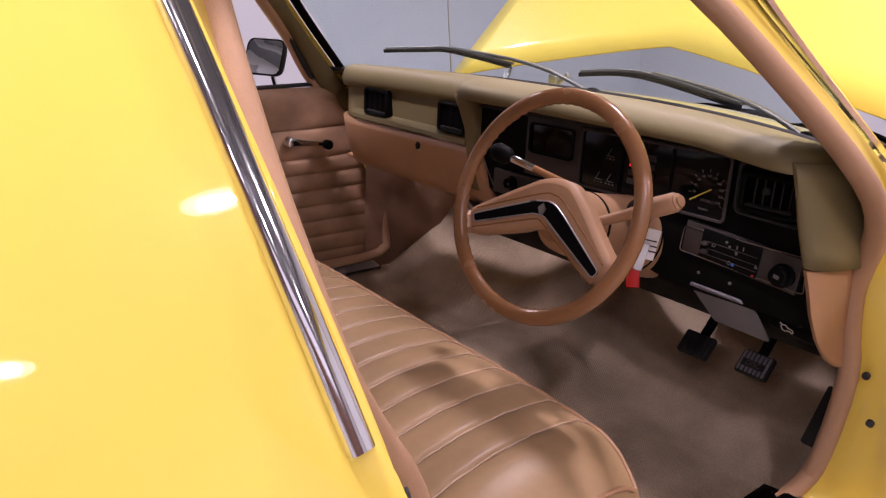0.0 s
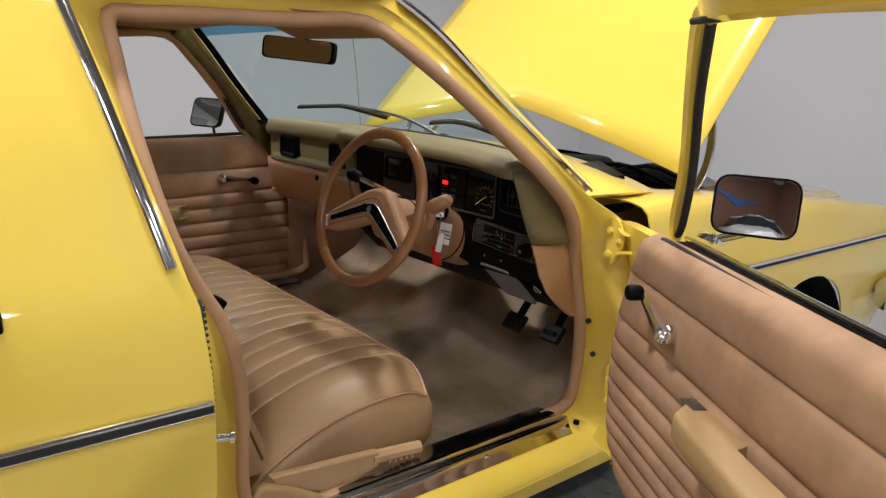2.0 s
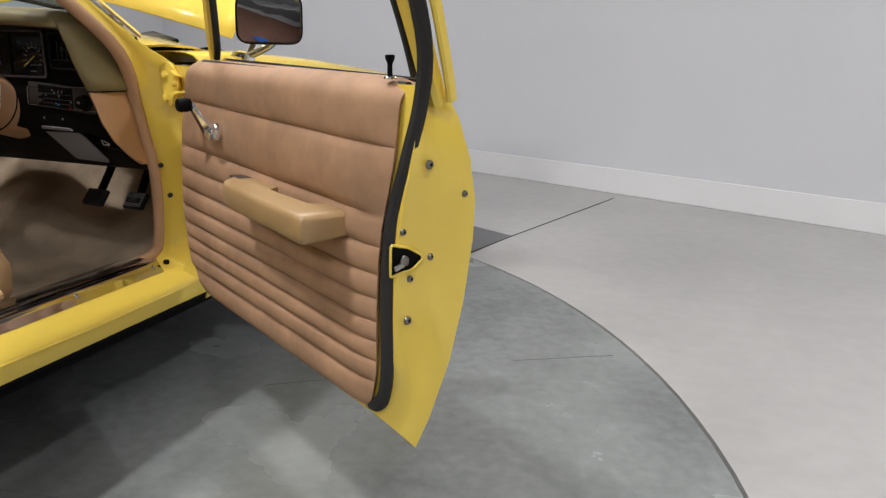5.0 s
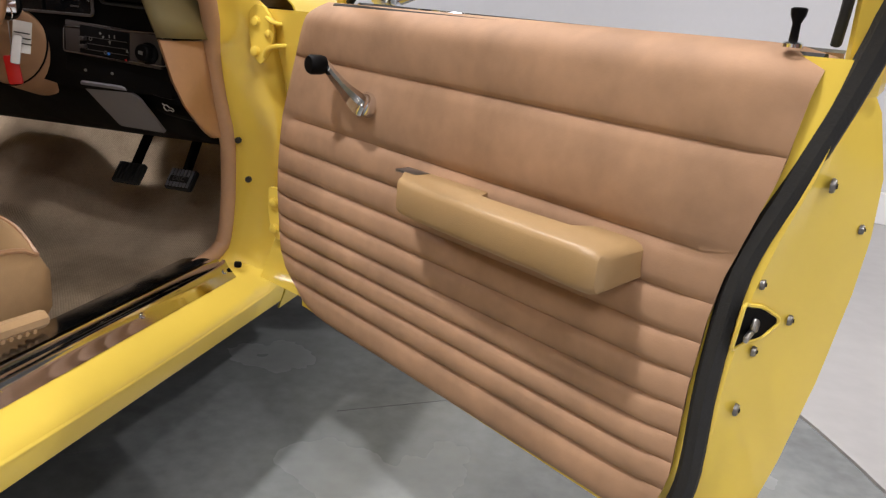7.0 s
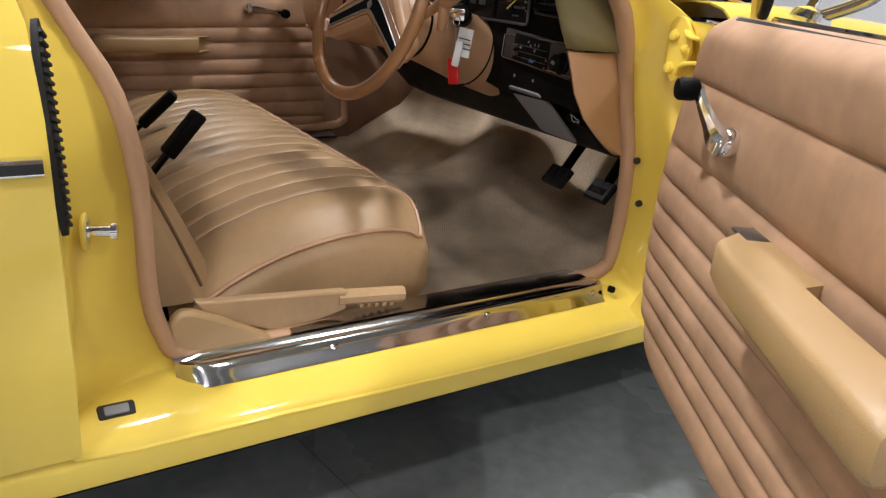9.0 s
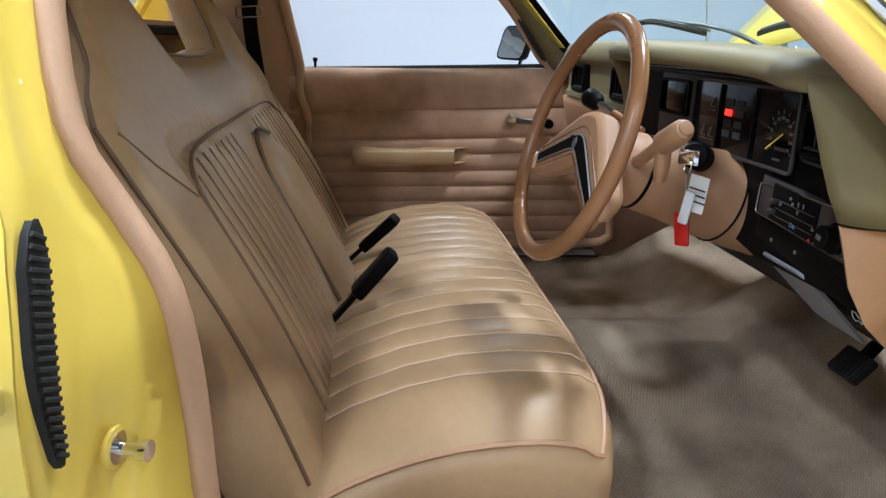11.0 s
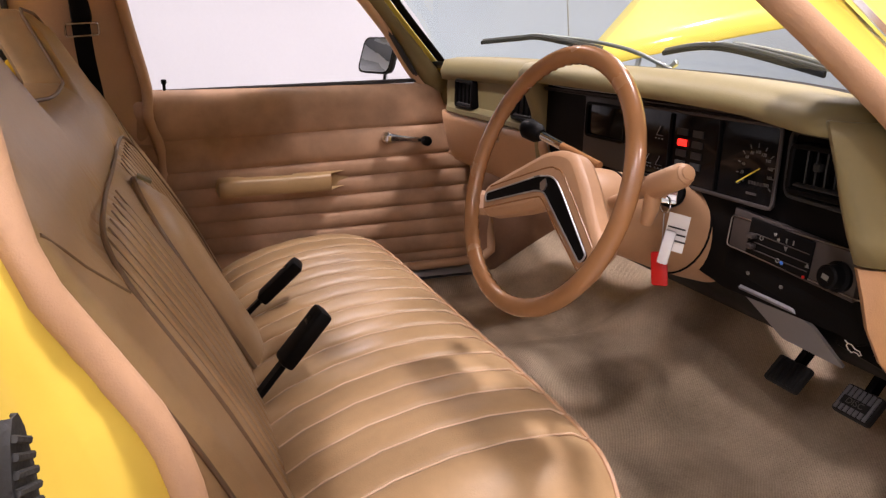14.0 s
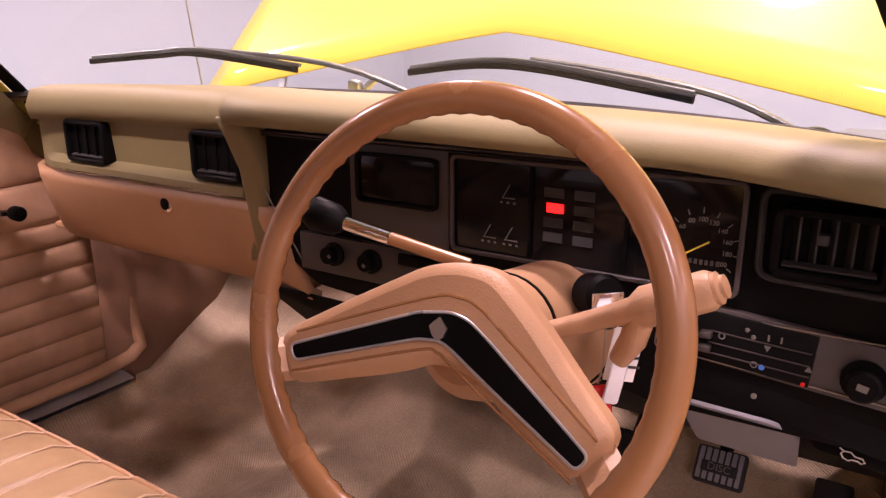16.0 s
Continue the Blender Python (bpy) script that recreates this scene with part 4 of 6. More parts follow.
for x, z, r in ((0.893, 0.814, 0.0070), (0.872, 0.712, 0.0056), (0.909, 0.673, 0.0056), (0.885, 0.638, 0.0056), (0.884, 0.570, 0.0070), (0.946, 0.770, 0.0050)):
    base = Vector((x, shut_y(x, z) + 0.001, z))
    sc = dpart("screw", lathe([(r, 0), (r, 0.002), (r * 0.82, 0.004), (r * 0.4, 0.0045)], base, (0.2, -0.98, 0), 14), DARK_STEEL, "steel screw in a washer")
    dpart("recess", lathe([(r * 0.36, 0), (r * 0.36, 0.0008)], base + Vector((0.001, -0.0046, 0)), (0.2, -0.98, 0), 6), BLACK, parent=sc)
# latch: a wedge-shaped opening with the claw inside
lz = 0.668
wedge = [(0.853, 0.026), (0.866, 0.022), (0.880, 0.020), (0.897, 0.009), (0.899, 0.002), (0.886, -0.016), (0.872, -0.020), (0.856, -0.026)]
rim_pts = rounded([Vector((x, shut_y(x, lz + dz) - 0.0015, lz + dz)) for x, dz in wedge], 0.005, 3)
lt = dpart("latch", slab(rim_pts, (0, 0.0025, 0)), BLACK, "black door latch opening with steel claw")
dpart("lip", sweep(rim_pts, ring(0.0022, 6), closed=True, up=(0, 1, 0)), YELLOW, parent=lt)
lp = Vector((0.876, shut_y(0.876, lz) - 0.004, lz))
dpart("claw", box(lp, (0.016, 0.006, 0.014), 0.003, (0, 25, 8)), DARK_STEEL, parent=lt)
dpart("claw", box(lp + Vector((-0.010, 0.0, -0.008)), (0.020, 0.005, 0.008), 0.002, (0, -15, 8)), STEEL, parent=lt)

# hinges on the front post
def hinge(dx, dz):
    """A pressed hinge: bolted plate with two arms to the door."""
    at = lambda x, y, z: Vector((x + dx, y, z + dz))
    plate = rounded([at(x, 0.874, z) for x, z in ((0.874, 0.930), (0.902, 0.930), (0.920, 0.908), (0.926, 0.888), (0.920, 0.862), (0.908, 0.834), (0.896, 0.823), (0.880, 0.840), (0.873, 0.875))], 0.006, 3)
    h = part("door_hinge", slab(plate, (0, 0.008, 0)), YELLOW, car, "yellow painted door hinge", bevel=0.002)
    for path in (((0.914, 0.872, 0.908), (0.932, 0.868, 0.900), (0.972, 0.876, 0.899)), ((0.908, 0.872, 0.840), (0.924, 0.868, 0.858), (0.972, 0.876, 0.864))):
        part("arm", sweep(smooth_path([at(*p) for p in path], 4), rect(0.007, 0.016, 0.002), up=(0, 1, 0)), YELLOW, h)
    part("pin", tube([at(0.964, 0.876, 0.914), at(0.964, 0.876, 0.850)], 0.0065, 10), YELLOW, h)
    for x, z, r in ((0.887, 0.900, 0.0085), (0.887, 0.847, 0.0085), (0.914, 0.880, 0.006)):
        part("bolt", lathe([(r * 1.25, 0), (r * 1.25, 0.002), (r, 0.003), (r, 0.007), (r * 0.5, 0.009)], at(x, 0.875, z), (-0.1, -1, 0), 8), YELLOW, h)


hinge(0.0, 0.0)
hinge(0.040, -0.335)
for z, x in ((0.675, 0.840), (0.600, 0.862)):
    part("rubber_stop", lathe([(0.0062, 0), (0.0062, 0.006), (0.004, 0.009)], (x, 0.890, z), (0.2, -1, 0), 12), RUBBER, car, "small black rubber stop")

# striker and drain plug on the rear post
st = part("striker", lathe([(0.017, 0), (0.017, 0.004), (0.007, 0.005), (0.007, 0.027), (0.011, 0.028), (0.011, 0.035)], (0.853, -0.026, 0.650), (0.25, 0.97, 0), 18), CHROME, car, "steel door striker pin")
part("washer", lathe([(0.022, -0.003), (0.023, 0.0), (0.022, 0.002), (0.017, 0.003)], (0.853, -0.026, 0.650), (0.25, 0.97, 0), 24), YELLOW, st, "thick yellow-painted washer")
dp = part("drain_plug", box((0.858, -0.012, 0.402), (0.024, 0.046, 0.010), 0.004, (0, 24, 0)), RUBBER, car, "grey rubber drain plug")
part("plug_face", box((0.861, -0.012, 0.406), (0.014, 0.030, 0.006), 0.002, (0, 24, 0)), GREY_PLATE, dp)

# door mirror on its stalk
def door_mirror(parent, c, n, w, h, foot, flip=False):
    c, n = Vector(c), Vector(n).normalized()
    s = Vector((0, 0, 1)).cross(n).normalized()
    u = n.cross(s)
    out = rounded([c + s * a * w / 2 + u * b * h / 2 for a, b in ((-1, -1), (1, -1), (1, 1), (-1, 1))], 0.026, 5)
    back = [p - n * 0.030 + (c - p) * 0.16 for p in out]
    back2 = [p - n * 0.042 + (c - p) * 0.45 for p in out]
    m = part("door_mirror", loft([out, [p - n * 0.010 for p in out], back, back2], closed_u=True, cap=True), CHROME if not flip else BLACK, parent, "rectangular chrome door mirror" if not flip else "rectangular door mirror with dark back")
    rows = []
    for k in (1.0, 0.85, 0.7, 0.55, 0.4, 0.25, 0.1):
        row = []
        for p in out:
            v = (p - c) * 0.94
            row.append(c + v * k + n * (0.006 - k * k * v.length_squared / 2.0))
        rows.append(row)
    part("mirror_glass", loft(rows, closed_u=True, cap=True), MIRROR, m, "slightly convex mirror glass", sharp=80)
    part("bezel", sweep([p + n * 0.002 for p in out], ring(0.0017, 6), closed=True, up=n), BLACK, m)
    part("stalk", tube(smooth_path([c - n * 0.035, c - n * 0.05 - u * 0.04, Vector(foot)], 5), 0.008), CHROME, m)
    part("foot", lathe([(0.026, -0.002), (0.024, 0.008), (0.012, 0.014)], foot, (0.3 * (-1 if flip else 1), 0, 1), 16), CHROME, m)
    return m


mi = SWING.inverted()
door_mirror(door, mi @ Vector((1.270, 0.745, 1.025)), mi.to_3x3() @ Vector((0.42, -0.90, 0.118)), 0.132, 0.098, (0.945, 0.665, 0.945))
door_mirror(car, (-0.955, 0.705, 1.040), (0.42, -0.90, 0.34), 0.145, 0.112, (mirror_x(0.945), 0.700, 0.945), flip=True)

# ---- the passenger door, shut ----
rows = []
for z in (0.345, 0.45, 0.60, 0.72, 0.80, 0.88, 0.935):
    rows.append([skin(lerp(0.948, -0.050, t), z, 0.0, True) for t in np.linspace(0, 1, 9)])
pdoor = part("passenger_door", loft(rows), YELLOW, car, "yellow passenger door, shut, with tan trim inside", thick=0.02)
L_FRONT = curve1((0.37, 0.41, 0.47, 0.67, 0.775, 0.856, 0.98), (0.968, 0.968, 0.972, 0.950, 0.912, 0.862, 0.820))
L_SEAMS = [0.412, 0.455, 0.508, 0.560, 0.610, 0.661, 0.715, 0.765, 0.852, 0.968]
part("door_card", door_card(True, 0.808, -0.034, L_FRONT, lambda z: -0.040, L_SEAMS), SUEDE, pdoor, "tan pleated vinyl door card", thick=0.006)
part("armrest", arm_rest(0.800, 0.545, 0.175, 0.722, 0.066, flip=True), REST, pdoor, "tan moulded armrest", sharp=34)
winder((mirror_x(0.795), 0.660, 0.815), (mirror_x(0.795), 0.770, 0.806), (1, 0, 0), pdoor)
part("lock_button", lathe([(0.004, 0), (0.004, 0.024), (0.007, 0.028), (0.007, 0.036), (0.005, 0.038)], (mirror_x(0.835), 0.065, 0.942), (0, 0, 1), 12), BLACK, pdoor, "black door lock button")
belt2 = [Vector((mirror_x(0.838), lerp(0.80, -0.03, t), lerp(0.976, 0.944, t))) for t in np.linspace(0, 1, 9)]
part("belt_seal", sweep(belt2, rect(0.010, 0.012, 0.003)), RUBBER, pdoor)
def near_frame(k, off):
    pts = []
    for i in range(5, 18):
        (yo, zo, oo), (yi, zi) = OUTER[i], INNER[i][:2]
        yi += NEAR_SIDE.get(i, 0.0)
        pts.append(skin(lerp(yi, yo, k), lerp(zi, zo, k), off, True))
    return smooth_path(pts, 4)


part("window_frame", sweep(near_frame(0.75, 0.022), rect(0.020, 0.024, 0.006), up=(1, 0, 0.3)), YELLOW, pdoor, "yellow pressed window frame")
part("glass_channel", sweep(near_frame(0.10, 0.052), rect(0.016, 0.014, 0.004), up=(1, 0, 0.3)), RUBBER, pdoor, "black glass channel")

# ---- the bench seat ----
seat = thing("bench_seat", "tan pleated vinyl bench seat with built-in headrests", "seat")
SX0, SX1 = -0.615, 0.688


def pleat(x, x0, pitch, depth, w=0.10):
    """Depth of the sewn grooves at x."""
    t = ((x - x0) / pitch) % 1.0
    d = min(t, 1 - t)
    return depth * (1 - min(1.0, (d / w)) ** 0.6) - depth * 0.22 * (1 - (2 * t - 1) ** 2)


NP = 17
xs = []
pw = (SX1 - SX0 - 0.11) / NP
for k in range(NP):
    for t in (0, .06, .16, .35, .5, .65, .84, .94):
        xs.append(SX0 + 0.055 + pw * (k + t))
xs = [SX0 - 0.002, SX0 + 0.02, SX0 + 0.04] + xs + [SX1 - 0.055, SX1 - 0.04, SX1 - 0.02, SX1 + 0.002]
YS = [(0.10, 0.470), (0.14, 0.500), (0.20, 0.535), (0.28, 0.565), (0.36, 0.582), (0.44, 0.588), (0.50, 0.585), (0.54, 0.576), (0.565, 0.562)]


def seat_y(x):
    """The front edge bows back a little towards the ends."""
    t = abs((x - 0.036) / 0.652)
    return 1.0 - 0.06 * t ** 6


rows = []
for x in xs:
    e = min(x - SX0, SX1 - x)
    drop = 0.052 * min(1.0, max(0, 1 - e / 0.10)) ** 2
    g = pleat(x, SX0 + 0.055, pw, 0.0075) * min(1.0, max(0.0, (e - 0.062) / 0.06))
    row = []
    for i, (y, z) in enumerate(YS):
        k = 1.0 if 0 < i < len(YS) - 2 else 0.4
        row.append(Vector((x, y * seat_y(x), z - drop * (1.1 - 0.5 * y) - g * k)))
    rows.append(row)
cushion = part("cushion", loft(rows), TAN_SEAT, seat, "pleated tan seat cushion", sharp=70)
# pale stitching in the grooves
for k in range(1, NP):
    x = SX0 + 0.055 + pw * k
    near = min(rows, key=lambda r: abs(r[0].x - x))
    part("stitching", tube([p + Vector((0, 0, 0.0042)) for p in near], 0.0017, 5), STITCH, cushion)
# boxing below the piping
pipe = [Vector((SX1 + 0.002, y * seat_y(SX1), z - 0.052 * (1.1 - 0.5 * y))) for y, z in YS]
front = [r[-1] for r in rows]
pipel = [Vector((SX0 - 0.002, p.y, p.z)) for p in pipe]
loop = pipel + [f + Vector((0, 0.003, -0.001)) for f in front[2:-2]] + list(reversed(pipe))
b1 = [p + Vector((0, 0.0, -0.03)) + Vector((0.010 * (1 if p.x > 0.6 else -1 if p.x < -0.55 else 0), 0.014 if p.y > 0.5 else 0, 0)) for p in loop]
b2 = [Vector((p.x + 0.012 * (1 if p.x > 0.6 else -1 if p.x < -0.55 else 0), p.y + (0.010 if p.y > 0.5 else 0), lerp(p.z, 0.355, 0.55))) for p in loop]
b3 = [Vector((p.x - 0.010 * (1 if p.x > 0.6 else -1 if p.x < -0.55 else 0), p.y - (0.03 if p.y > 0.5 else 0), 0.352)) for p in loop]
part("boxing", loft([loop, b1, b2, b3]), TAN_SEAT, seat, "plain tan vinyl sides", thick=0.004, sharp=70)
part("piping", tube(smooth_path(loop, 2), 0.0045, 6), TAN, seat)

# backrest
def back_y(z):
    return 0.160 - 0.52 * (z - 0.5)


# outline of the backrest's front, x from the middle line
SB = 0.012                               # middle of the backrest
TOPLINE = [(-0.70, 0.86), (-0.67, 0.93), (-0.63, 0.97), (-0.565, 1.005), (-0.525, 1.06), (-0.495, 1.118), (-0.465, 1.131), (-0.31, 1.135), (-0.28, 1.122), (-0.235, 1.035), (-0.205, 1.006), (-0.05, 0.998)]


def top_z(x):
    d = -abs(x - SB)
    return float(np.interp(d, [p[0] for p in TOPLINE], [p[1] for p in TOPLINE]))


bx = sorted(set([round(v, 4) for v in np.linspace(-0.655, 0.690, 240)]))
rows_f, rows_b = [], []
for x in bx:
    zt = top_z(x)
    d = x - SB
    rf = []
    for j in range(25):
        t = j / 24
        z = lerp(0.46, zt, t)
        y = back_y(z)
        groove = 0.0
        weltz = 0.873
        if 0.13 < abs(d) < 0.502 and z < weltz - 0.004:
            groove = pleat(abs(d), 0.13, 0.0465, 0.011, 0.14) * min(1, (weltz - z) / 0.04)
        puff = 0.014 * math.sin(math.pi * min(1, max(0, (z - 0.46) / 0.42))) - (0.010 if abs(z - weltz) < 0.012 and abs(d) < 0.50 else 0)
        e = min(x + 0.655, 0.690 - x)
        rnd = 0.05 * max(0, 1 - e / 0.06) ** 2 + 0.02 * max(0, 1 - (zt - z) / 0.03) ** 2
        rf.append(Vector((x, y + puff - groove - rnd, z)))
    rows_f.append(rf)
    rows_b.append([Vector((x, min(v.y, back_y(v.z)) - 0.085 + 0.03 * (1 - min(1, (zt - v.z) / 0.05)), v.z)) for v in reversed(rf)])
full = [f + b for f, b in zip(rows_f, rows_b)]
part("backrest", loft(full, closed_u=True, cap=True), TAN_SEAT, seat, "tan backrest with raised headrests", sharp=60)
def face_y(x, z):
    """The backrest's front, off the pleats."""
    e = min(x + 0.655, 0.690 - x)
    return back_y(z) + 0.014 * math.sin(math.pi * min(1, max(0, (z - 0.46) / 0.42))) - 0.05 * max(0, 1 - e / 0.06) ** 2


# piping: round the headrests and down the side, and over the pleated field
side_pipe = [Vector((x, back_y(top_z(x)) - 0.012, top_z(x) + 0.001)) for x in np.linspace(-0.64, 0.675, 90)]
part("piping", tube(side_pipe, 0.0030, 8), PIPING, seat)
for s in (-1, 1):
    pts = [(SB + s * 0.657, 0.905), (SB + s * 0.652, 0.85), (SB + s * 0.655, 0.72), (SB + s * 0.660, 0.60), (SB + s * 0.664, 0.48)]
    part("piping", tube(smooth_path([side_pipe[-1 if s > 0 else 0]] + [(x, face_y(x, z) + 0.002, z) for x, z in pts[1:]], 8), 0.0030, 8), PIPING, seat)
    part("seam", tube([(SB + s * x, face_y(SB + s * x, z) - 0.0005, z) for x, z in ((0.630, 0.930), (0.605, 0.907), (0.58, 0.884), (0.545, 0.857), (0.512, 0.831))], 0.0022, 6), PIPING, seat)
    # sewn lines as dark tubes, which also paint the pleat grooves' shade
    for k in range(8):
        d = 0.13 + 0.0465 * k
        if not 0.12 < d < 0.50:
            continue
        x = SB + s * d
        top = 0.868 - 0.06 * max(0.0, (d - 0.40) / 0.10) ** 2
        part("shaded_sewn_line", tube([(x + s * 0.012 * (0.87 - z), back_y(z) + 0.0055 + 0.014 * math.sin(math.pi * min(1, max(0, (z - 0.46) / 0.42))) - 0.006, z) for z in np.linspace(0.49, top, 12)], 0.0014, 5), PIPING, seat)
# one welt over both pleated fields and down their outer edges
half_welt = [(0.12, 0.885), (0.25, 0.886), (0.40, 0.880), (0.465, 0.862), (0.500, 0.82), (0.518, 0.67), (0.530, 0.50)]
welt = [(SB - x, z) for x, z in reversed(half_welt)] + [(SB, 0.885)] + [(SB + x, z) for x, z in half_welt]
part("piping", tube(smooth_path([(x, max(back_y(z) + 0.004, face_y(x, z) + 0.001), z) for x, z in welt], 6), 0.0034, 8), PIPING, seat, "raised piping round the pleats")
# folding armrest pad in the middle
rows = []
for t in np.linspace(0, 1, 9):
    z = lerp(0.50, 0.845, t)
    w = 0.115 * (1 - max(0, (t - 0.72) / 0.28) ** 2.2 * 0.75)
    lift = 0.040 * (1 - max(0, (t - 0.8) / 0.2) ** 2 * 0.7)
    rows.append([Vector((-0.045 + a * w, back_y(z) + 0.006 + lift * b, z)) for a, b in ((-1, 0), (-0.97, 0.5), (-0.8, 0.85), (-0.4, 1), (0, 1.03), (0.4, 1), (0.8, 0.85), (0.97, 0.5), (1, 0))])
pad = part("centre_armrest", loft(rows, cap=True), TAN_SEAT, seat, "folded centre armrest pad", sharp=70)
part("pull_tab", box((-0.035, back_y(0.85) + 0.030, 0.852), (0.026, 0.026, 0.006), 0.002, (-28, 0, 0)), OLIVE, pad, "small tan pull tab")
part("piping", tube(smooth_path([Vector((-0.045 + a * 0.118, back_y(z) + 0.012, z)) for a, z in ((-1, 0.50), (-1, 0.72), (-0.75, 0.80), (0, 0.85), (0.75, 0.80), (1, 0.72), (1, 0.50))], 5), 0.005, 6), PIPING, pad)
# seat base and hinge cover
part("base", box((0.036, 0.30, 0.345), (1.20, 0.40, 0.05), 0.01), BLACK, seat)

# seat belt buckles
def buckle(end, tip, label):
    e, t = Vector(end), Vector(tip)
    d = (t - e).normalized()
    b = thing("belt_buckle", label, "seat belt", "belt buckles on the seat")
    q = d.to_track_quat("Y", "Z").to_matrix().to_4x4()
    L = (t - e).length
    part("stalk", sweep([e - d * 0.02, e + d * (L - 0.09)], rect(0.026, 0.010, 0.003)), BLACK, b)
    body = part("housing", box(t - d * 0.052, (0.048, 0.112, 0.027), 0.007, q), BLACK, b, "black plastic buckle housing")
    part("button", box(t - d * 0.022 + q.to_3x3() @ Vector((0, 0, 0.012)), (0.024, 0.018, 0.003), 0.001, q), GLOSS_BLACK, body)
    return b


buckle((-0.159, 0.150, 0.505), (-0.128, 0.285, 0.640), "black seat belt buckle lying on the tan bench")
buckle((0.199, 0.145, 0.510), (0.192, 0.268, 0.652), "black seat belt buckle leaning on the tan bench")

# ---- floor ----
def floor_z(x, y):
    z = 0.325
    hump = math.exp(-((x - 0.04) / 0.20) ** 4) * 0.085 * min(1, max(0, (1.55 - y) / 0.2))
    rise = max(0, y - 1.02)
    z += hump + (0.55 * rise if rise < 0.22 else 0.121 + 1.25 * (rise - 0.22))
    if x > 0.70:
        z += 0.07 * min(1, (x - 0.70) / 0.06)
    if x < -0.64:
        z += 0.05 * min(1, (-0.64 - x) / 0.06)
    return z


gx = np.linspace(-0.70, 0.775, 54)
gy = list(np.linspace(-0.26, 0.9, 20)) + list(np.linspace(0.94, 1.5, 22))
rows = [[Vector((x, y, floor_z(x, y) + 0.004 * noise.noise(Vector((x * 6, y * 6, 0))))) for x in gx] for y in gy]
solo("carpet", loft(rows), CARPET, "brown ribbed loop-pile carpet over the car floor", "carpet", thick=0.008)
part("floor_pan", box((CX, 0.62, 0.285), (1.56, 1.85, 0.03), 0.01), BLACK, car)
# unseen underside slab, added to keep light off the floor below
part("underbody_blocker", box((CX, -1.20, 0.34), (1.50, 1.75, 0.05), 0.02), BLACK, car, "unseen black underside behind the cab, added to block light")
part("front_crossmember", box((CX, 1.95, 0.28), (1.20, 0.70, 0.06), 0.02), BLACK, car)
part("bulkhead", box((CX, 1.50, 0.62), (1.50, 0.03, 0.52), 0.01), BLACK, car, "black bulkhead under the dash")
for flip in (False, True):
    fx = (lambda v: mirror_x(v)) if flip else (lambda v: v)
    a = [Vector((fx(0.795), y, z)) for y, z in ((0.93, 0.36), (0.93, 0.62), (0.93, 0.90))]
    b = [Vector((fx(0.765), y, z)) for y, z in ((1.50, 0.30), (1.50, 0.62), (1.50, 0.95))]
    part("kick_panel", loft([a, b]), KICK, car, "brown kick panel", thick=0.006)

# ---- dashboard ----
dash = thing("dashboard", "tan padded dashboard with black instrument panel", "dashboard")
DY = 0.780
# pad across the top: rows along x
def corner(x):
    """How far the pad's lip is drawn back where its outer end rounds off."""
    return 0.10 * max(0.0, (x - 0.735) / 0.065) ** 2.2


def far_end(x):
    """How far the passenger end is drawn back towards the door."""
    return 0.060 * min(3.2, max(0.0, (-0.57 - x) / 0.12) ** 2)


rows = []
for x in [-0.735, -0.715, -0.70] + list(np.linspace(-0.685, 0.69, 40)) + [0.71, 0.73, 0.75, 0.77, 0.785, 0.798]:
    e = abs(x - CX) / 0.765
    fwd = 0.865 + 0.185 * (1 - e ** 2.3) - 0.012
    k = min(1.0, max(0.0, (x - 0.56) / 0.19))
    s = min(1.0, max(0.0, (x + 0.060) / 0.03))
    ytop = lerp(0.79, 0.775, s)
    zl = lerp(1.020, 1.032, s)
    under = lerp(1.002, 1.021, s)
    dz = -0.018 * e ** 3
    back = corner(x) + 0.033 * (1 - s) + far_end(x) - 0.006 * s - 0.040 * k * k * (3 - 2 * k)
    rows.append([Vector((x, fwd - 0.045, 1.028 + dz)), Vector((x, fwd - 0.055, 1.036 + dz)), Vector((x, lerp(fwd - 0.05, ytop + back, 0.5), 1.046 + dz)), Vector((x, ytop + back, 1.050 + dz)), Vector((x, lerp(0.762, 0.745, s) + back, 1.045 + dz)), Vector((x, lerp(0.752, 0.733, s) + back, zl + dz)), Vector((x, lerp(0.755, 0.735, s) + back, under + dz)), Vector((x, 0.79 + back, under - 0.004 + dz))])
part("screen_strip", sweep([r[0] + Vector((0, -0.012, 0.013)) for r in rows], rect(0.010, 0.012, 0.003)), RUBBER, dash, "black strip between dash top and windscreen")
part("crash_pad", loft(rows), OLIVE, dash, "olive-tan padded dash top", thick=0.006, sharp=60)
# passenger side face with two vents above a ledge
def ledge(x, y):
    """The ledge under the vents dies out before the dash's end."""
    return lerp(0.800, y, min(1.0, max(0.0, (x + 0.60) / 0.06)))


rows = [[Vector((x, ledge(x, y) + far_end(x), z)) for x in np.linspace(-0.740, -0.050, 26)] for y, z in ((0.795, 1.010), (0.798, 0.96), (0.801, 0.928), (0.788, 0.921), (0.780, 0.917), (0.779, 0.907), (0.795, 0.901))]
part("passenger_face", loft(rows), OLIVE, dash, "olive-tan passenger dash face with a ledge", thick=0.006)
rows = []
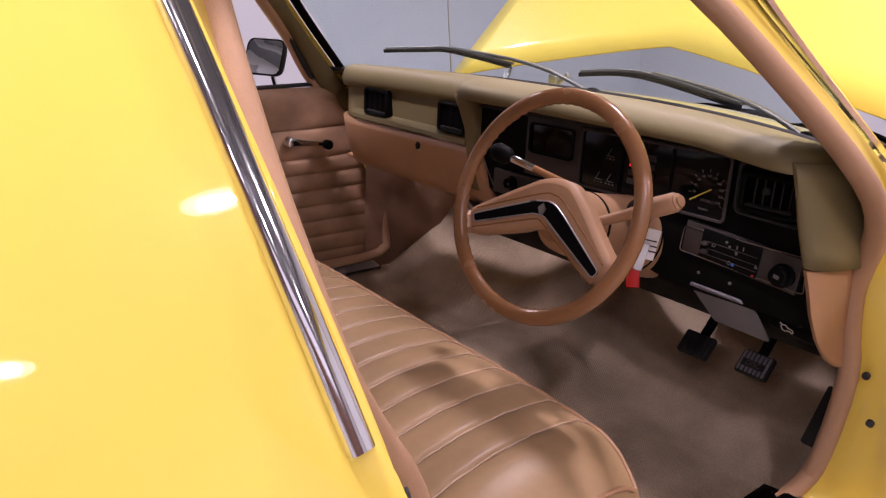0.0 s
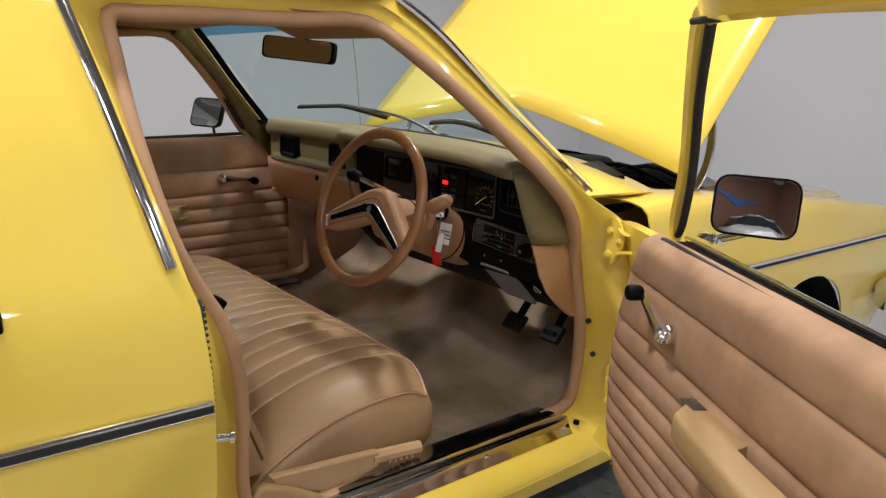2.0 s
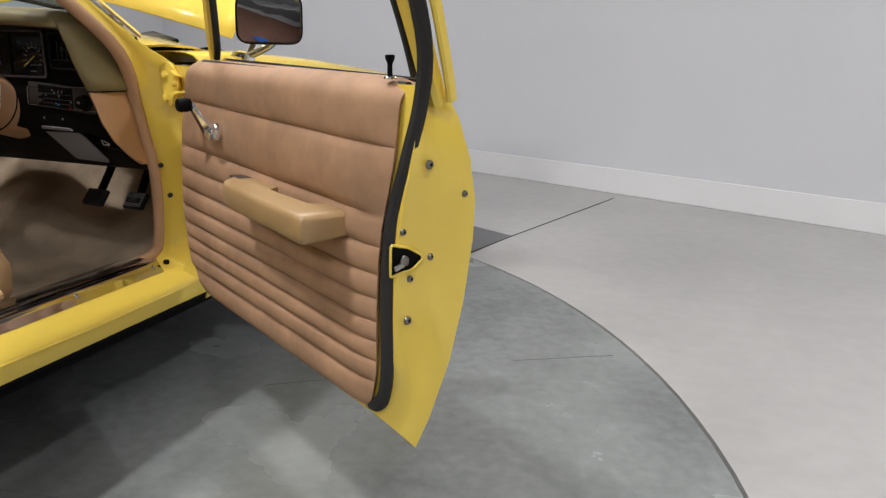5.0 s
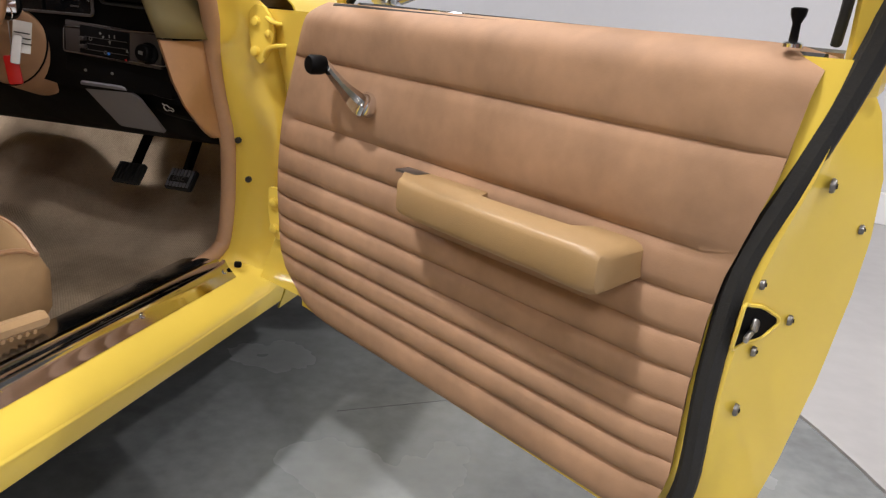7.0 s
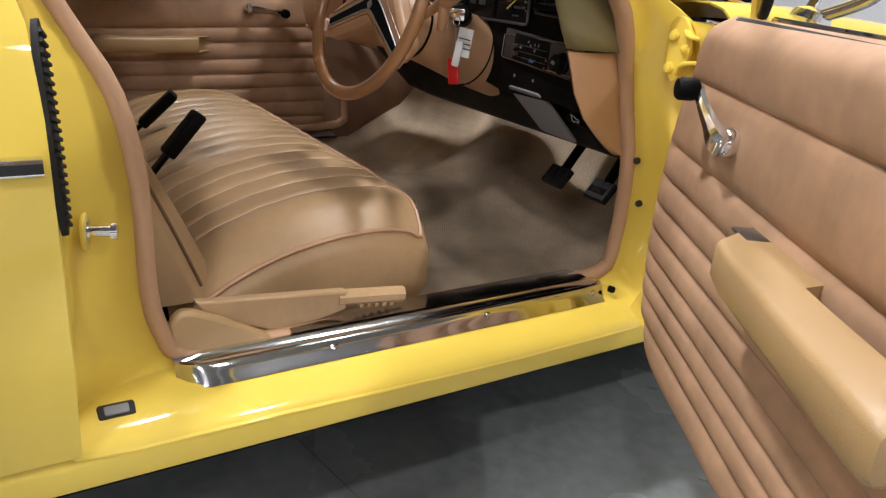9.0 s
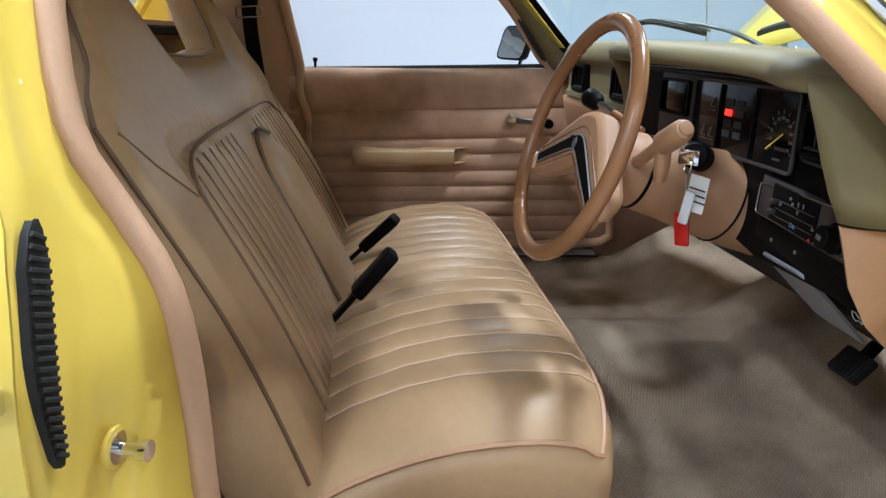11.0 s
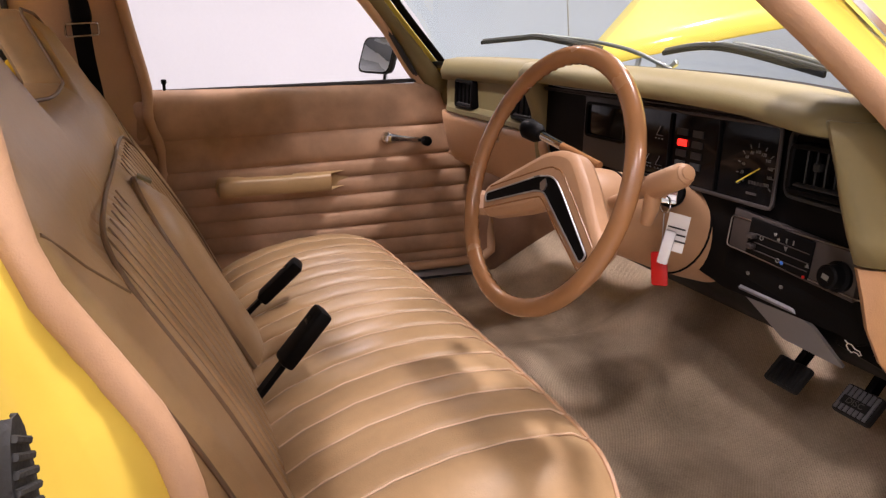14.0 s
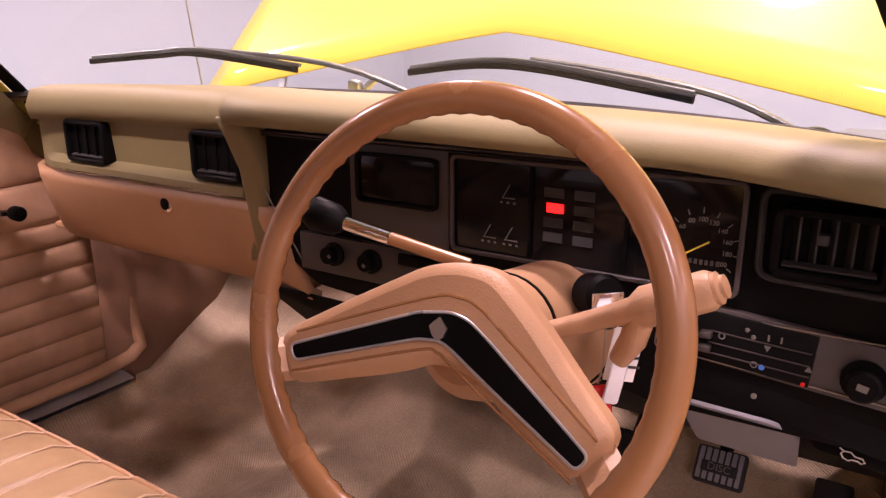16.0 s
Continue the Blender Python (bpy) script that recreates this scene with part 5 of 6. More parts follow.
for y, z, xa, xb in ((0.798, 0.899, -0.738, 0.012), (0.800, 0.88, -0.725, 0.022), (0.812, 0.83, -0.680, 0.040), (0.824, 0.79, -0.640, 0.052), (0.834, 0.772, -0.620, 0.050), (0.856, 0.766, -0.610, 0.040)):
    rows.append([Vector((x, y + far_end(x) - 0.02 * max(0.0, (x + 0.06) / 0.1), z)) for x in np.linspace(xa, xb, 24)])
glove = part("glovebox_lid", loft(rows), TAN, dash, "tan glovebox lid", thick=0.012, sharp=60)
part("lock", lathe([(0.015, 0), (0.015, 0.006), (0.011, 0.009), (0.004, 0.009)], (-0.244, 0.797, 0.872), (0, -1, 0.1), 18), CHROME, glove, "chrome and black push lock")
part("lock_face", lathe([(0.010, 0), (0.010, 0.0012), (0.004, 0.002)], (-0.244, 0.7882, 0.873), (0, -1, 0.1), 16), BLACK, glove)
part("lower_edge", box((-0.33, 0.915, 0.770), (0.70, 0.15, 0.014), 0.006), TAN, dash)


part("end_trim", slab([Vector((-0.742, y, z)) for y, z in ((0.832, 1.012), (0.842, 0.90), (0.90, 0.82), (1.00, 0.80), (1.00, 1.00))], (-0.030, 0, 0)), OLIVE, dash, "olive-tan closed end of the dash", bevel=0.004)


def vent(x0, x1, z0, z1, y, bars, deep=0.026):
    """A recessed black vent: dark back, deep surround, upright fins and a lower lip."""
    v = part("vent", box(((x0 + x1) / 2, y + deep, (z0 + z1) / 2), (x1 - x0, 0.006, z1 - z0)), BLACK, dash, "black recessed air vent")
    fr = rounded([(x0, y + 0.010, z0), (x1, y + 0.010, z0), (x1, y + 0.010, z1), (x0, y + 0.010, z1)], 0.007, 3)
    part("frame", sweep(fr, rect(0.008, 0.026, 0.002), closed=True, up=(0, 1, 0)), BLACK, v)
    part("lip", box(((x0 + x1) / 2, y + 0.004, z0 + 0.008), (x1 - x0 - 0.012, 0.008, 0.003), 0.001, (20, 0, 0)), RUBBER, v)
    for k in range(bars):
        x = lerp(x0, x1, (k + 1) / (bars + 1))
        part("fin", box((x, y + deep / 2, (z0 + z1) / 2), (0.0022, deep * 0.5, z1 - z0 - 0.012), 0, (0, 0, 25)), RUBBER if deep > 0.02 else BLACK, v)
    return v


vent(-0.486, -0.382, 0.926, 0.990, 0.782, 3, 0.009)
vent(-0.156, -0.060, 0.928, 0.992, 0.782, 3, 0.009)

# driver's binnacle: frame, black and grey fascia
rows = []
for z, f in ((1.024, 0.738), (1.0, 0.750), (0.95, 0.772), (0.90, 0.781), (0.85, 0.790), (0.805, 0.798)):
    rows.append([Vector((x, y, z)) for x, y in ((-0.068, 0.806), (-0.048, f + 0.008), (-0.041, f + 0.001), (-0.036, f), (-0.014, f), (-0.008, f + 0.002), (-0.005, f + 0.008), (-0.005, 0.812))])
part("binnacle_side", loft(rows), OLIVE, dash, "tan edge of the instrument surround", thick=0.004)


def end_pod(name, zs, xi, xo, y0, y1, mat, label):
    """The dash's rounded outer end: from the fascia round to the door post."""
    rows = []
    for z, a, b, f, g in zip(zs, xi, xo, y0, y1):
        row = [Vector((a - 0.002, max(0.800, f + 0.03), z)), Vector((a, f + 0.012, z)), Vector((a + 0.003, f + 0.003, z)), Vector((a + 0.010, f, z))]
        for k in (0.2, 0.4, 0.6, 0.8, 1.0):
            row.append(Vector((lerp(a + 0.010, b, math.sin(k * math.pi / 2)), lerp(f, g, k ** 1.6), z)))
        rows.append(row)
    part(name, loft(rows), mat, dash, label, thick=0.006, sharp=60)


end_pod("end_pod", (1.020, 1.00, 0.965, 0.93, 0.895, 0.863), (0.753, 0.755, 0.759, 0.762, 0.767, 0.770), (0.804, 0.808, 0.812, 0.815, 0.820, 0.823), (0.683, 0.690, 0.702, 0.713, 0.725, 0.740), [0.84] * 6, OLIVE, "olive-tan moulded end of the dash")
end_pod("lower_end_pod", (0.859, 0.825, 0.79, 0.745, 0.71, 0.690, 0.676), (0.770, 0.777, 0.783, 0.787, 0.784, 0.783, 0.784), (0.808, 0.806, 0.803, 0.801, 0.803, 0.805, 0.807), (0.742, 0.750, 0.758, 0.785, 0.825, 0.85, 0.872), (0.845, 0.857, 0.87, 0.883, 0.89, 0.895, 0.897), TAN, "lighter tan lower dash end")
fas = [Vector((x, DY + 0.004, z)) for x, z in ((-0.006, 1.014), (0.755, 1.012), (0.780, 0.86), (0.790, 0.76), (0.545, 0.755), (0.40, 0.78), (0.08, 0.80), (-0.02, 0.86))]
part("fascia", slab(fas, (0, 0.03, 0)), BLACK, dash, "black instrument fascia")
for x0, x1, z0, z1, m in ((0.150, 0.298, 0.880, 1.0, GREY_FACE),):
    part("clock_panel", box(((x0 + x1) / 2, DY + 0.002, (z0 + z1) / 2), (x1 - x0, 0.008, z1 - z0), 0.002), m, dash, "grey fascia panel")


def framed(x0, x1, z0, z1, y, name, label, frame_mat=GREY_FACE, face=GLOSS_BLACK):
    f = part(name, box(((x0 + x1) / 2, y, (z0 + z1) / 2), (x1 - x0, 0.004, z1 - z0), 0.001), face, dash, label)
    out = rounded([(x0, y - 0.003, z0), (x1, y - 0.003, z0), (x1, y - 0.003, z1), (x0, y - 0.003, z1)], 0.008, 3)
    part("frame", sweep(out, rect(0.005, 0.005, 0.001), closed=True, up=(0, 1, 0)), frame_mat, f)
    return f


framed(0.166, 0.284, 0.930, 0.988, DY - 0.004, "clock_blank", "blank black clock panel", BLACK)
ins = framed(0.306, 0.620, 0.888, 0.996, DY - 0.004, "instrument_panel", "black instrument cluster with red warning lamp")
part("divider", box((0.405, DY - 0.008, 0.942), (0.004, 0.004, 0.10), 0.001), BLACK, ins)
part("divider", box((0.512, DY - 0.008, 0.942), (0.004, 0.004, 0.10), 0.001), BLACK, ins)
part("warning_lamp", box((0.434, DY - 0.008, 0.951), (0.019, 0.003, 0.010), 0.001), RED_GLOW, ins, "glowing red warning lamp")
for dx in (0, 0.034):
    for dz in (-0.016, 0.016, -0.032):
        part("lamp_window", box((0.432 + dx, DY - 0.007, 0.951 + dz), (0.022, 0.002, 0.010)), RUBBER, ins)
part("lamp_window", box((0.466, DY - 0.007, 0.951), (0.022, 0.002, 0.010)), RUBBER, ins)
rv = vent(0.650, 0.736, 0.922, 0.978, DY - 0.018, 5)
part("surround", sweep(rounded([(0.636, DY - 0.004, 0.912), (0.746, DY - 0.004, 0.909), (0.744, DY - 0.004, 0.990), (0.634, DY - 0.004, 0.993)], 0.012, 4), rect(0.006, 0.010, 0.002), closed=True, up=(0, 1, 0)), RUBBER, rv, "moulded black surround")
part("thumb_tab", box((0.686, DY - 0.012, 0.955), (0.010, 0.010, 0.010), 0.002), RUBBER, rv)
for z, w in ((1.0035, 0.003), (0.9995, 0.0015)):
    part("fascia_ridge", box((0.345, DY - 0.001, z), (0.72, 0.008, w), 0.0006), GREY_FACE, dash, "thin moulded ridge over the instruments")
# heater panel, lower strip
hp = part("heater_panel", box((0.655, DY, 0.842), (0.205, 0.010, 0.058), 0.002, (0, 4, 0)), GREY_FACE, dash, "grey heater control panel")
part("control_field", box((0.640, DY - 0.006, 0.843), (0.105, 0.004, 0.050), 0.001, (0, 4, 0)), BLACK, hp)
kn = part("light_switch", lathe([(0.019, 0), (0.019, 0.006), (0.015, 0.009), (0.0145, 0.022), (0.012, 0.024)], (0.733, DY - 0.004, 0.832), (0, -1, 0.1), 20), BLACK, hp, "round black headlamp switch")
part("lower_fascia", box((0.655, DY + 0.018, 0.785), (0.235, 0.03, 0.034), 0.006, (0, 8, 0)), BLACK, dash, "black lower fascia")
rp = part("switch_panel", box((0.185, DY, 0.848), (0.25, 0.010, 0.052), 0.002), GREY_FACE, dash, "grey switch panel")
for x in (0.122, 0.184):
    part("knob", lathe([(0.016, 0), (0.016, 0.005), (0.012, 0.008), (0.011, 0.018)], (x, DY - 0.004, 0.851), (0, -1, 0.1), 18), BLACK, rp, "black push knob")
part("lower_panel", slab(rounded([(0.573, 0.778, 0.768), (0.668, 0.778, 0.766), (0.688, 0.800, 0.746), (0.683, 0.880, 0.671), (0.578, 0.876, 0.675)], 0.008, 3), (0, 0.003, 0.003)), GREY_PLATE, dash, "grey trim plate under the dash")

# dials and symbols
FY = DY - 0.0068                         # front of the printed faces
UPRIGHT = (90, 0, 0)


def mark(x0, z0, x1, z1, w, mat, parent, y=FY, name="tick"):
    d = Vector((x1 - x0, 0, z1 - z0))
    a = math.degrees(math.atan2(d.z, d.x))
    return part(name, box(((x0 + x1) / 2, y, (z0 + z1) / 2), (d.length, 0.0012, w), 0, (0, -a, 0)), mat, parent)


def disc(x, z, r, mat, parent, y=FY, name="symbol", n=14):
    return part(name, lathe([(r, 0), (r, 0.0012), (r * 0.5, 0.0014)], (x, y + 0.0006, z), (0, -1, 0), n), mat, parent)


def hoop(x, z, r, mat, parent, y=FY, name="symbol"):
    return part(name, tube([(x + r * math.cos(a), y, z + r * math.sin(a)) for a in np.linspace(0, 2 * math.pi, 16, endpoint=False)], 0.0006, 5, closed=True, up=(0, 1, 0)), mat, parent)


SC = (0.584, 0.932)
for k, num in enumerate(("0", "20", "40", "60", "80", "100", "120", "140", "160", "180", "200")):
    a = math.radians(213 - 24.6 * k)
    part("numeral", text_on(num, 0.0062, (SC[0] + 0.0245 * math.cos(a), FY, SC[1] + 0.0265 * math.sin(a)), UPRIGHT), DIM, ins)
    mark(SC[0] + 0.030 * math.cos(a), SC[1] + 0.0325 * math.sin(a), SC[0] + 0.035 * math.cos(a), SC[1] + 0.038 * math.sin(a), 0.0009, DIM, ins)
mark(SC[0] + 0.008, SC[1] + 0.006, SC[0] - 0.030, SC[1] - 0.019, 0.0016, NEEDLE, ins, FY - 0.002, "needle")
for k in range(6):
    mark(0.574 + k * 0.005, 0.917, 0.577 + k * 0.005, 0.917, 0.0045, GREY_FACE, ins, name="counter_wheel")
mark(0.572, 0.902, 0.590, 0.902, 0.003, GREY_FACE, ins, name="print_bar")
for gx, gz in ((0.355, 0.915), (0.382, 0.915), (0.378, 0.962)):
    mark(gx - 0.008, gz - 0.007, gx + 0.008, gz - 0.007, 0.0009, DIM, ins)
    mark(gx - 0.006, gz - 0.006, gx + 0.002, gz + 0.008, 0.0009, DIM, ins, FY - 0.001, "needle")
    for k in range(3):
        mark(gx - 0.010 + k * 0.008, gz - 0.012, gx - 0.007 + k * 0.008, gz - 0.012, 0.002, DIM, ins)
HY = DY - 0.0088
for hx, hz in ((0.612, 0.848), (0.643, 0.826)):
    hoop(hx, hz, 0.0028, DIM, hp, HY)
disc(0.650, 0.825, 0.0026, BLUE, hp, HY)
disc(0.686, 0.817, 0.0020, RED, hp, HY)
for hx, hz, s in ((0.653, 0.844, -1), (0.689, 0.833, 1)):
    part("symbol", slab([Vector((hx - 0.003, HY, hz - 0.003 * s)), Vector((hx + 0.003, HY, hz - 0.003 * s)), Vector((hx, HY, hz + 0.003 * s))], (0, 0.001, 0)), DIM, hp)
for hx in (0.634, 0.640):
    disc(hx, 0.859 - (hx - 0.634), 0.0024, DIM, hp, HY, n=5)
for hx in (0.653, 0.664):
    mark(hx, 0.852, hx, 0.858, 0.0016, DIM, hp, HY, "symbol")
for z0, x0, x1 in ((0.8515, 0.600, 0.690), (0.8395, 0.600, 0.690), (0.8290, 0.600, 0.690)):
    mark(x0, z0, x1, z0 - 0.004, 0.0012, GREY_FACE, hp, HY, "slider_slot")
part("slider_knob", box((0.598, DY - 0.012, 0.848), (0.012, 0.010, 0.007), 0.002), GREY_FACE, hp)
part("slider_knob", box((0.598, DY - 0.012, 0.834), (0.012, 0.010, 0.007), 0.002), GREY_FACE, hp)
part("symbol", box((0.733, DY - 0.0285, 0.834), (0.009, 0.001, 0.006), 0, (0, 12, 0)), DIM, kn)
ln = rounded([Vector((x, HY + 0.003, z)) for x, z in ((0.552, 0.866), (0.762, 0.868), (0.768, 0.812), (0.548, 0.822))], 0.006, 3)
part("bright_line", tube(ln, 0.0009, 6, closed=True, up=(0, 1, 0)), STEEL, hp, "thin bright border")
ln = smooth_path([Vector((x, DY - 0.001, z)) for x, z in ((0.06, 0.83), (0.0, 0.915), (-0.044, 1.004), (0.10, 1.008), (0.40, 1.010), (0.66, 1.008), (0.742, 1.000), (0.754, 0.95), (0.764, 0.87))], 5)
part("bright_line", tube(ln, 0.0011, 6, up=(0, 1, 0)), STEEL, dash, "thin bright border of the fascia")
for x, z in ((0.128, 0.853), (0.185, 0.850)):
    disc(x, z, 0.003, DIM, rp, DY - 0.0235, n=4)
part("dark_switch", box((0.262, DY - 0.004, 0.862), (0.070, 0.010, 0.014), 0.002), BLACK, rp)
for x, y, z in ((0.586, 0.7832, 0.790), (0.645, 0.7832, 0.789)):
    part("screw", lathe([(0.0028, 0), (0.0028, 0.0015), (0.001, 0.002)], (x, y, z), (0, -1, 0), 10), DIM, dash)
# black panel closing the dash underneath; its black also stands for the shade there
under = [[Vector((x, y, z)) for x in np.linspace(-0.05, 0.785, 14)] for y, z in ((0.800, 0.775), (0.850, 0.728), (0.905, 0.675), (0.98, 0.645), (1.05, 0.632), (1.25, 0.620))]
part("under_panel", loft(under), BLACK, dash, "black panel under the dash that also stands for its shade", thick=0.004)
# bonnet release under the dash end
rel = part("bonnet_release", box((0.738, 0.858, 0.728), (0.085, 0.050, 0.036), 0.008, (-20, 6, 0)), BLACK, dash, "black bonnet release handle with white symbol")
SYM = Vector((0.734, 0.822, 0.7300))
for seq in (((-0.014, 0.004), (-0.011, 0.009), (-0.003, 0.010), (0.002, 0.004), (0.011, 0.003), (0.014, -0.003), (0.010, -0.006), (0.006, -0.003), (-0.001, -0.003), (-0.005, -0.006), (-0.011, -0.003), (-0.014, 0.004)), ((-0.011, 0.009), (-0.016, 0.013), (-0.012, 0.010))):
    part("symbol", tube([SYM + Vector((0.75 * a, -0.26 * c, 0.75 * c)) for a, c in seq], 0.0008, 5), PRINT, rel)

# ---- steering column and wheel ----
WC = Vector((0.4533, 0.5239, 0.9094))
WS = Vector((0.9976, 0.0699, 0.0))
WU = Vector((-0.0210, 0.2996, 0.9538))
WN = Vector((-0.0667, 0.9515, -0.3003))  # forward, down the column
WR = 0.1765
wheel = thing("steering_wheel", "brown two-spoke steering wheel on a tan column", "steering wheel")


def wp(a, b, c=0.0):
    return WC + WS * a + WU * b + WN * c


rows = []
for k in range(240):
    t = 2 * math.pi * k / 240
    dip = 0.0040 * (0.5 + 0.5 * math.cos(60 * t))
    row = []
    for a in np.linspace(0, 2 * math.pi, 12, endpoint=False):
        r = 0.0135 * math.cos(a)
        if r < 0:                        # finger flutes inside, towards the back
            r += dip * -math.cos(a) * max(0.0, 0.3 + 0.7 * math.sin(a))
        row.append(wp((WR + r) * math.cos(t), (WR + r) * math.sin(t), 0.0115 * math.sin(a)))
    rows.append(row)
part("rim", loft(rows, closed_u=True, closed_v=True), RIM, wheel, "glossy brown moulded rim with finger flutes inside", sharp=70)
pad_pts = [(-0.170, -0.038), (-0.089, 0.010), (-0.030, 0.043), (0.0, 0.050), (0.034, 0.048), (0.070, 0.018), (0.114, -0.028), (0.147, -0.058), (0.113, -0.100), (0.059, -0.064), (0.021, -0.036), (-0.010, -0.034), (-0.045, -0.050), (-0.152, -0.083)]
part("horn_pad", slab(rounded([wp(a, b, 0.012) for a, b in pad_pts], 0.02, 4), WN * 0.038), TAN, wheel, "tan padded boomerang horn pad", bevel=0.010)
ins_pts = [(-0.149, -0.045), (-0.026, 0.005), (0.004, 0.010), (0.020, 0.006), (0.041, -0.008), (0.127, -0.072), (0.119, -0.084), (0.041, -0.039), (0.008, -0.019), (-0.003, -0.014), (-0.023, -0.016), (-0.142, -0.058)]
insrt = part("horn_insert", slab(rounded([wp(a, b, 0.0095) for a, b in ins_pts], 0.006, 3), WN * 0.004), BLACK, wheel, "black textured horn insert")
part("bright_edge", sweep(rounded([wp(a, b, 0.0092) for a, b in ins_pts], 0.006, 3), ring(0.0013, 6), closed=True, up=WN), SILVER_PAINT, insrt)
part("badge", slab([wp(-0.005 + 0.0085 * r * math.cos(t), -0.005 + 0.0095 * r * math.sin(t), 0.0092) for t, r in ((0.2, 0.9), (0.8, 0.7), (1.6, 1.0), (2.3, 0.8), (3.0, 1.0), (3.9, 0.8), (4.7, 1.0), (5.5, 0.85))], WN * -0.0022), STEEL, insrt, "small silver badge of irregular outline")
for seq, off in ((ins_pts[0:6], 0.012), (ins_pts[6:12], -0.010)):
    part("stitched_seam", tube(smooth_path([wp(a + 0.3 * off, b + off, 0.0118) for a, b in seq], 4), 0.0013, 6), RIM, wheel)
for a0, b0, a1, b1 in ((-0.150, -0.058, -0.168, -0.064), (0.122, -0.074, 0.146, -0.094)):
    part("spoke_end", sweep([wp(a0, b0, 0.032), wp(a1, b1, 0.010)], rect(0.040, 0.018, 0.009), up=WN), TAN, wheel)
col = part("column", lathe([(0.036, 0.045), (0.050, 0.060), (0.056, 0.09), (0.058, 0.115), (0.061, 0.16), (0.065, 0.20), (0.071, 0.25), (0.075, 0.30), (0.076, 0.35), (0.060, 0.37)], WC - WU * 0.018, WN + WU * 0.03, 32), TAN, wheel, "tan plastic column shroud")
part("collar", lathe([(0.0592, 0.112), (0.0592, 0.117)], WC - WU * 0.018, WN + WU * 0.03, 32), BLACK, col)
# indicator stalk, gear lever, ignition
st0, st1 = wp(0.055, 0.0, 0.085), Vector((0.634, 0.614, 0.946))
part("stalk", tube([st0, st0.lerp(st1, .35), st0.lerp(st1, .55), st0.lerp(st1, .62), st0.lerp(st1, .97), st1], 0.011, 14, scale=[.8, .8, .95, 1.5, 1.4, 1.2]), TAN, wheel, "tan indicator stalk with ringed end")
sd = (st1 - st0).normalized()
part("stalk_boss", tube([st0.lerp(st1, .62), st0.lerp(st1, .60) + Vector((-0.006, 0.004, -0.030)), st0.lerp(st1, .56) + Vector((-0.012, 0.008, -0.048))], 0.011, 12, scale=[1, 1, .8]), TAN, wheel)
part("shroud_seam", lathe([(0.0745, 0.262), (0.0745, 0.264)], WC - WU * 0.018, WN + WU * 0.03, 32), BLACK, col)
part("stalk_cap", lathe([(0.0125, 0.0), (0.0125, 0.004), (0.009, 0.006), (0.009, 0.009), (0.004, 0.010)], st1 - sd * 0.001, sd, 16), TAN, wheel)
g0, g1 = wp(-0.04, 0.045, 0.12), Vector((0.248, 0.609, 0.955))
gl = part("gear_lever", tube([g0, g0.lerp(g1, .4), g0.lerp(g1, .75)], 0.0065, 10), RIM, wheel, "column gear lever with black knob")
part("rod", tube([g0.lerp(g1, .5), g0.lerp(g1, .92)], 0.007, 10), CHROME, gl)
part("knob", tube([g0.lerp(g1, .80), g0.lerp(g1, .86), g1, g1 + (g1 - g0) * 0.06], 0.016, 14, scale=[.6, 1, 1.1, .7]), BLACK, gl, "black plastic knob")
ig = Vector((0.520, 0.690, 0.896))
part("ignition_lock", lathe([(0.020, -0.02), (0.020, 0.008), (0.016, 0.012), (0.008, 0.012)], ig, (0.75, -0.62, 0.25), 22), BLACK, wheel, "black ignition lock")

# ---- pedals ----
def pedal(c, w, h, arm_to, label, bright=False):
    p = thing("pedal", label, "pedal", "pedals")
    rot = pose(0, 0, 0, 48, 0, 0)
    part("pad", box(c, (w, h, 0.016), 0.005, rot), RUBBER, p, "ribbed black rubber pad")
    for k in range(7):
        x = lerp(-w / 2 + 0.008, w / 2 - 0.008, k / 6)
        part("rib", box(Vector(c) + rot.to_3x3() @ Vector((x, 0, 0.009)), (0.006, h * 0.86, 0.004), 0.001, rot), GREY_PLATE if bright else RUBBER, p)
    part("arm", sweep([Vector(c) + Vector((0, 0.01, 0)), Vector(c).lerp(Vector(arm_to), .5) + Vector((0, 0.03, 0)), arm_to], rect(0.014, 0.022, 0.003)), BLACK, p)
    return p


bpd = pedal((0.572, 1.078, 0.524), 0.070, 0.054, (0.60, 1.15, 0.76), "black brake pedal with worn ribbed rubber pad", True)
prot = pose(0, 0, 0, 48, 0, 0)
part("name_strip", box(Vector((0.572, 1.078, 0.524)) + prot.to_3x3() @ Vector((0, -0.004, 0.0108)), (0.050, 0.016, 0.003), 0.001, prot), RUBBER, bpd)
part("lettering", text_on("DISC", 0.015, Vector((0.572, 1.078, 0.524)) + prot.to_3x3() @ Vector((0, -0.004, 0.0130)), prot), DIM, bpd)
pedal((0.452, 1.048, 0.530), 0.072, 0.054, (0.48, 1.15, 0.76), "black clutch pedal with ribbed rubber pad")
ap = thing("pedal", "long black accelerator pedal by the tunnel side", "pedal", "pedals")
part("pad", box((0.715, 1.12, 0.455), (0.05, 0.13, 0.016), 0.005, (52, 0, 0)), RUBBER, ap)

# hand brake beside the seat
hb = thing("handbrake", "tan handbrake lever beside the bench seat", "handbrake")
web = [Vector((0.756, y, z)) for y, z in ((0.112, 0.499), (0.350, 0.478), (0.350, 0.446), (0.300, 0.434), (0.235, 0.427), (0.130, 0.470))]
part("lever", slab(web, (0.020, 0, 0)), TAN_SEAT, hb, "tan pressed steel lever", bevel=0.004)
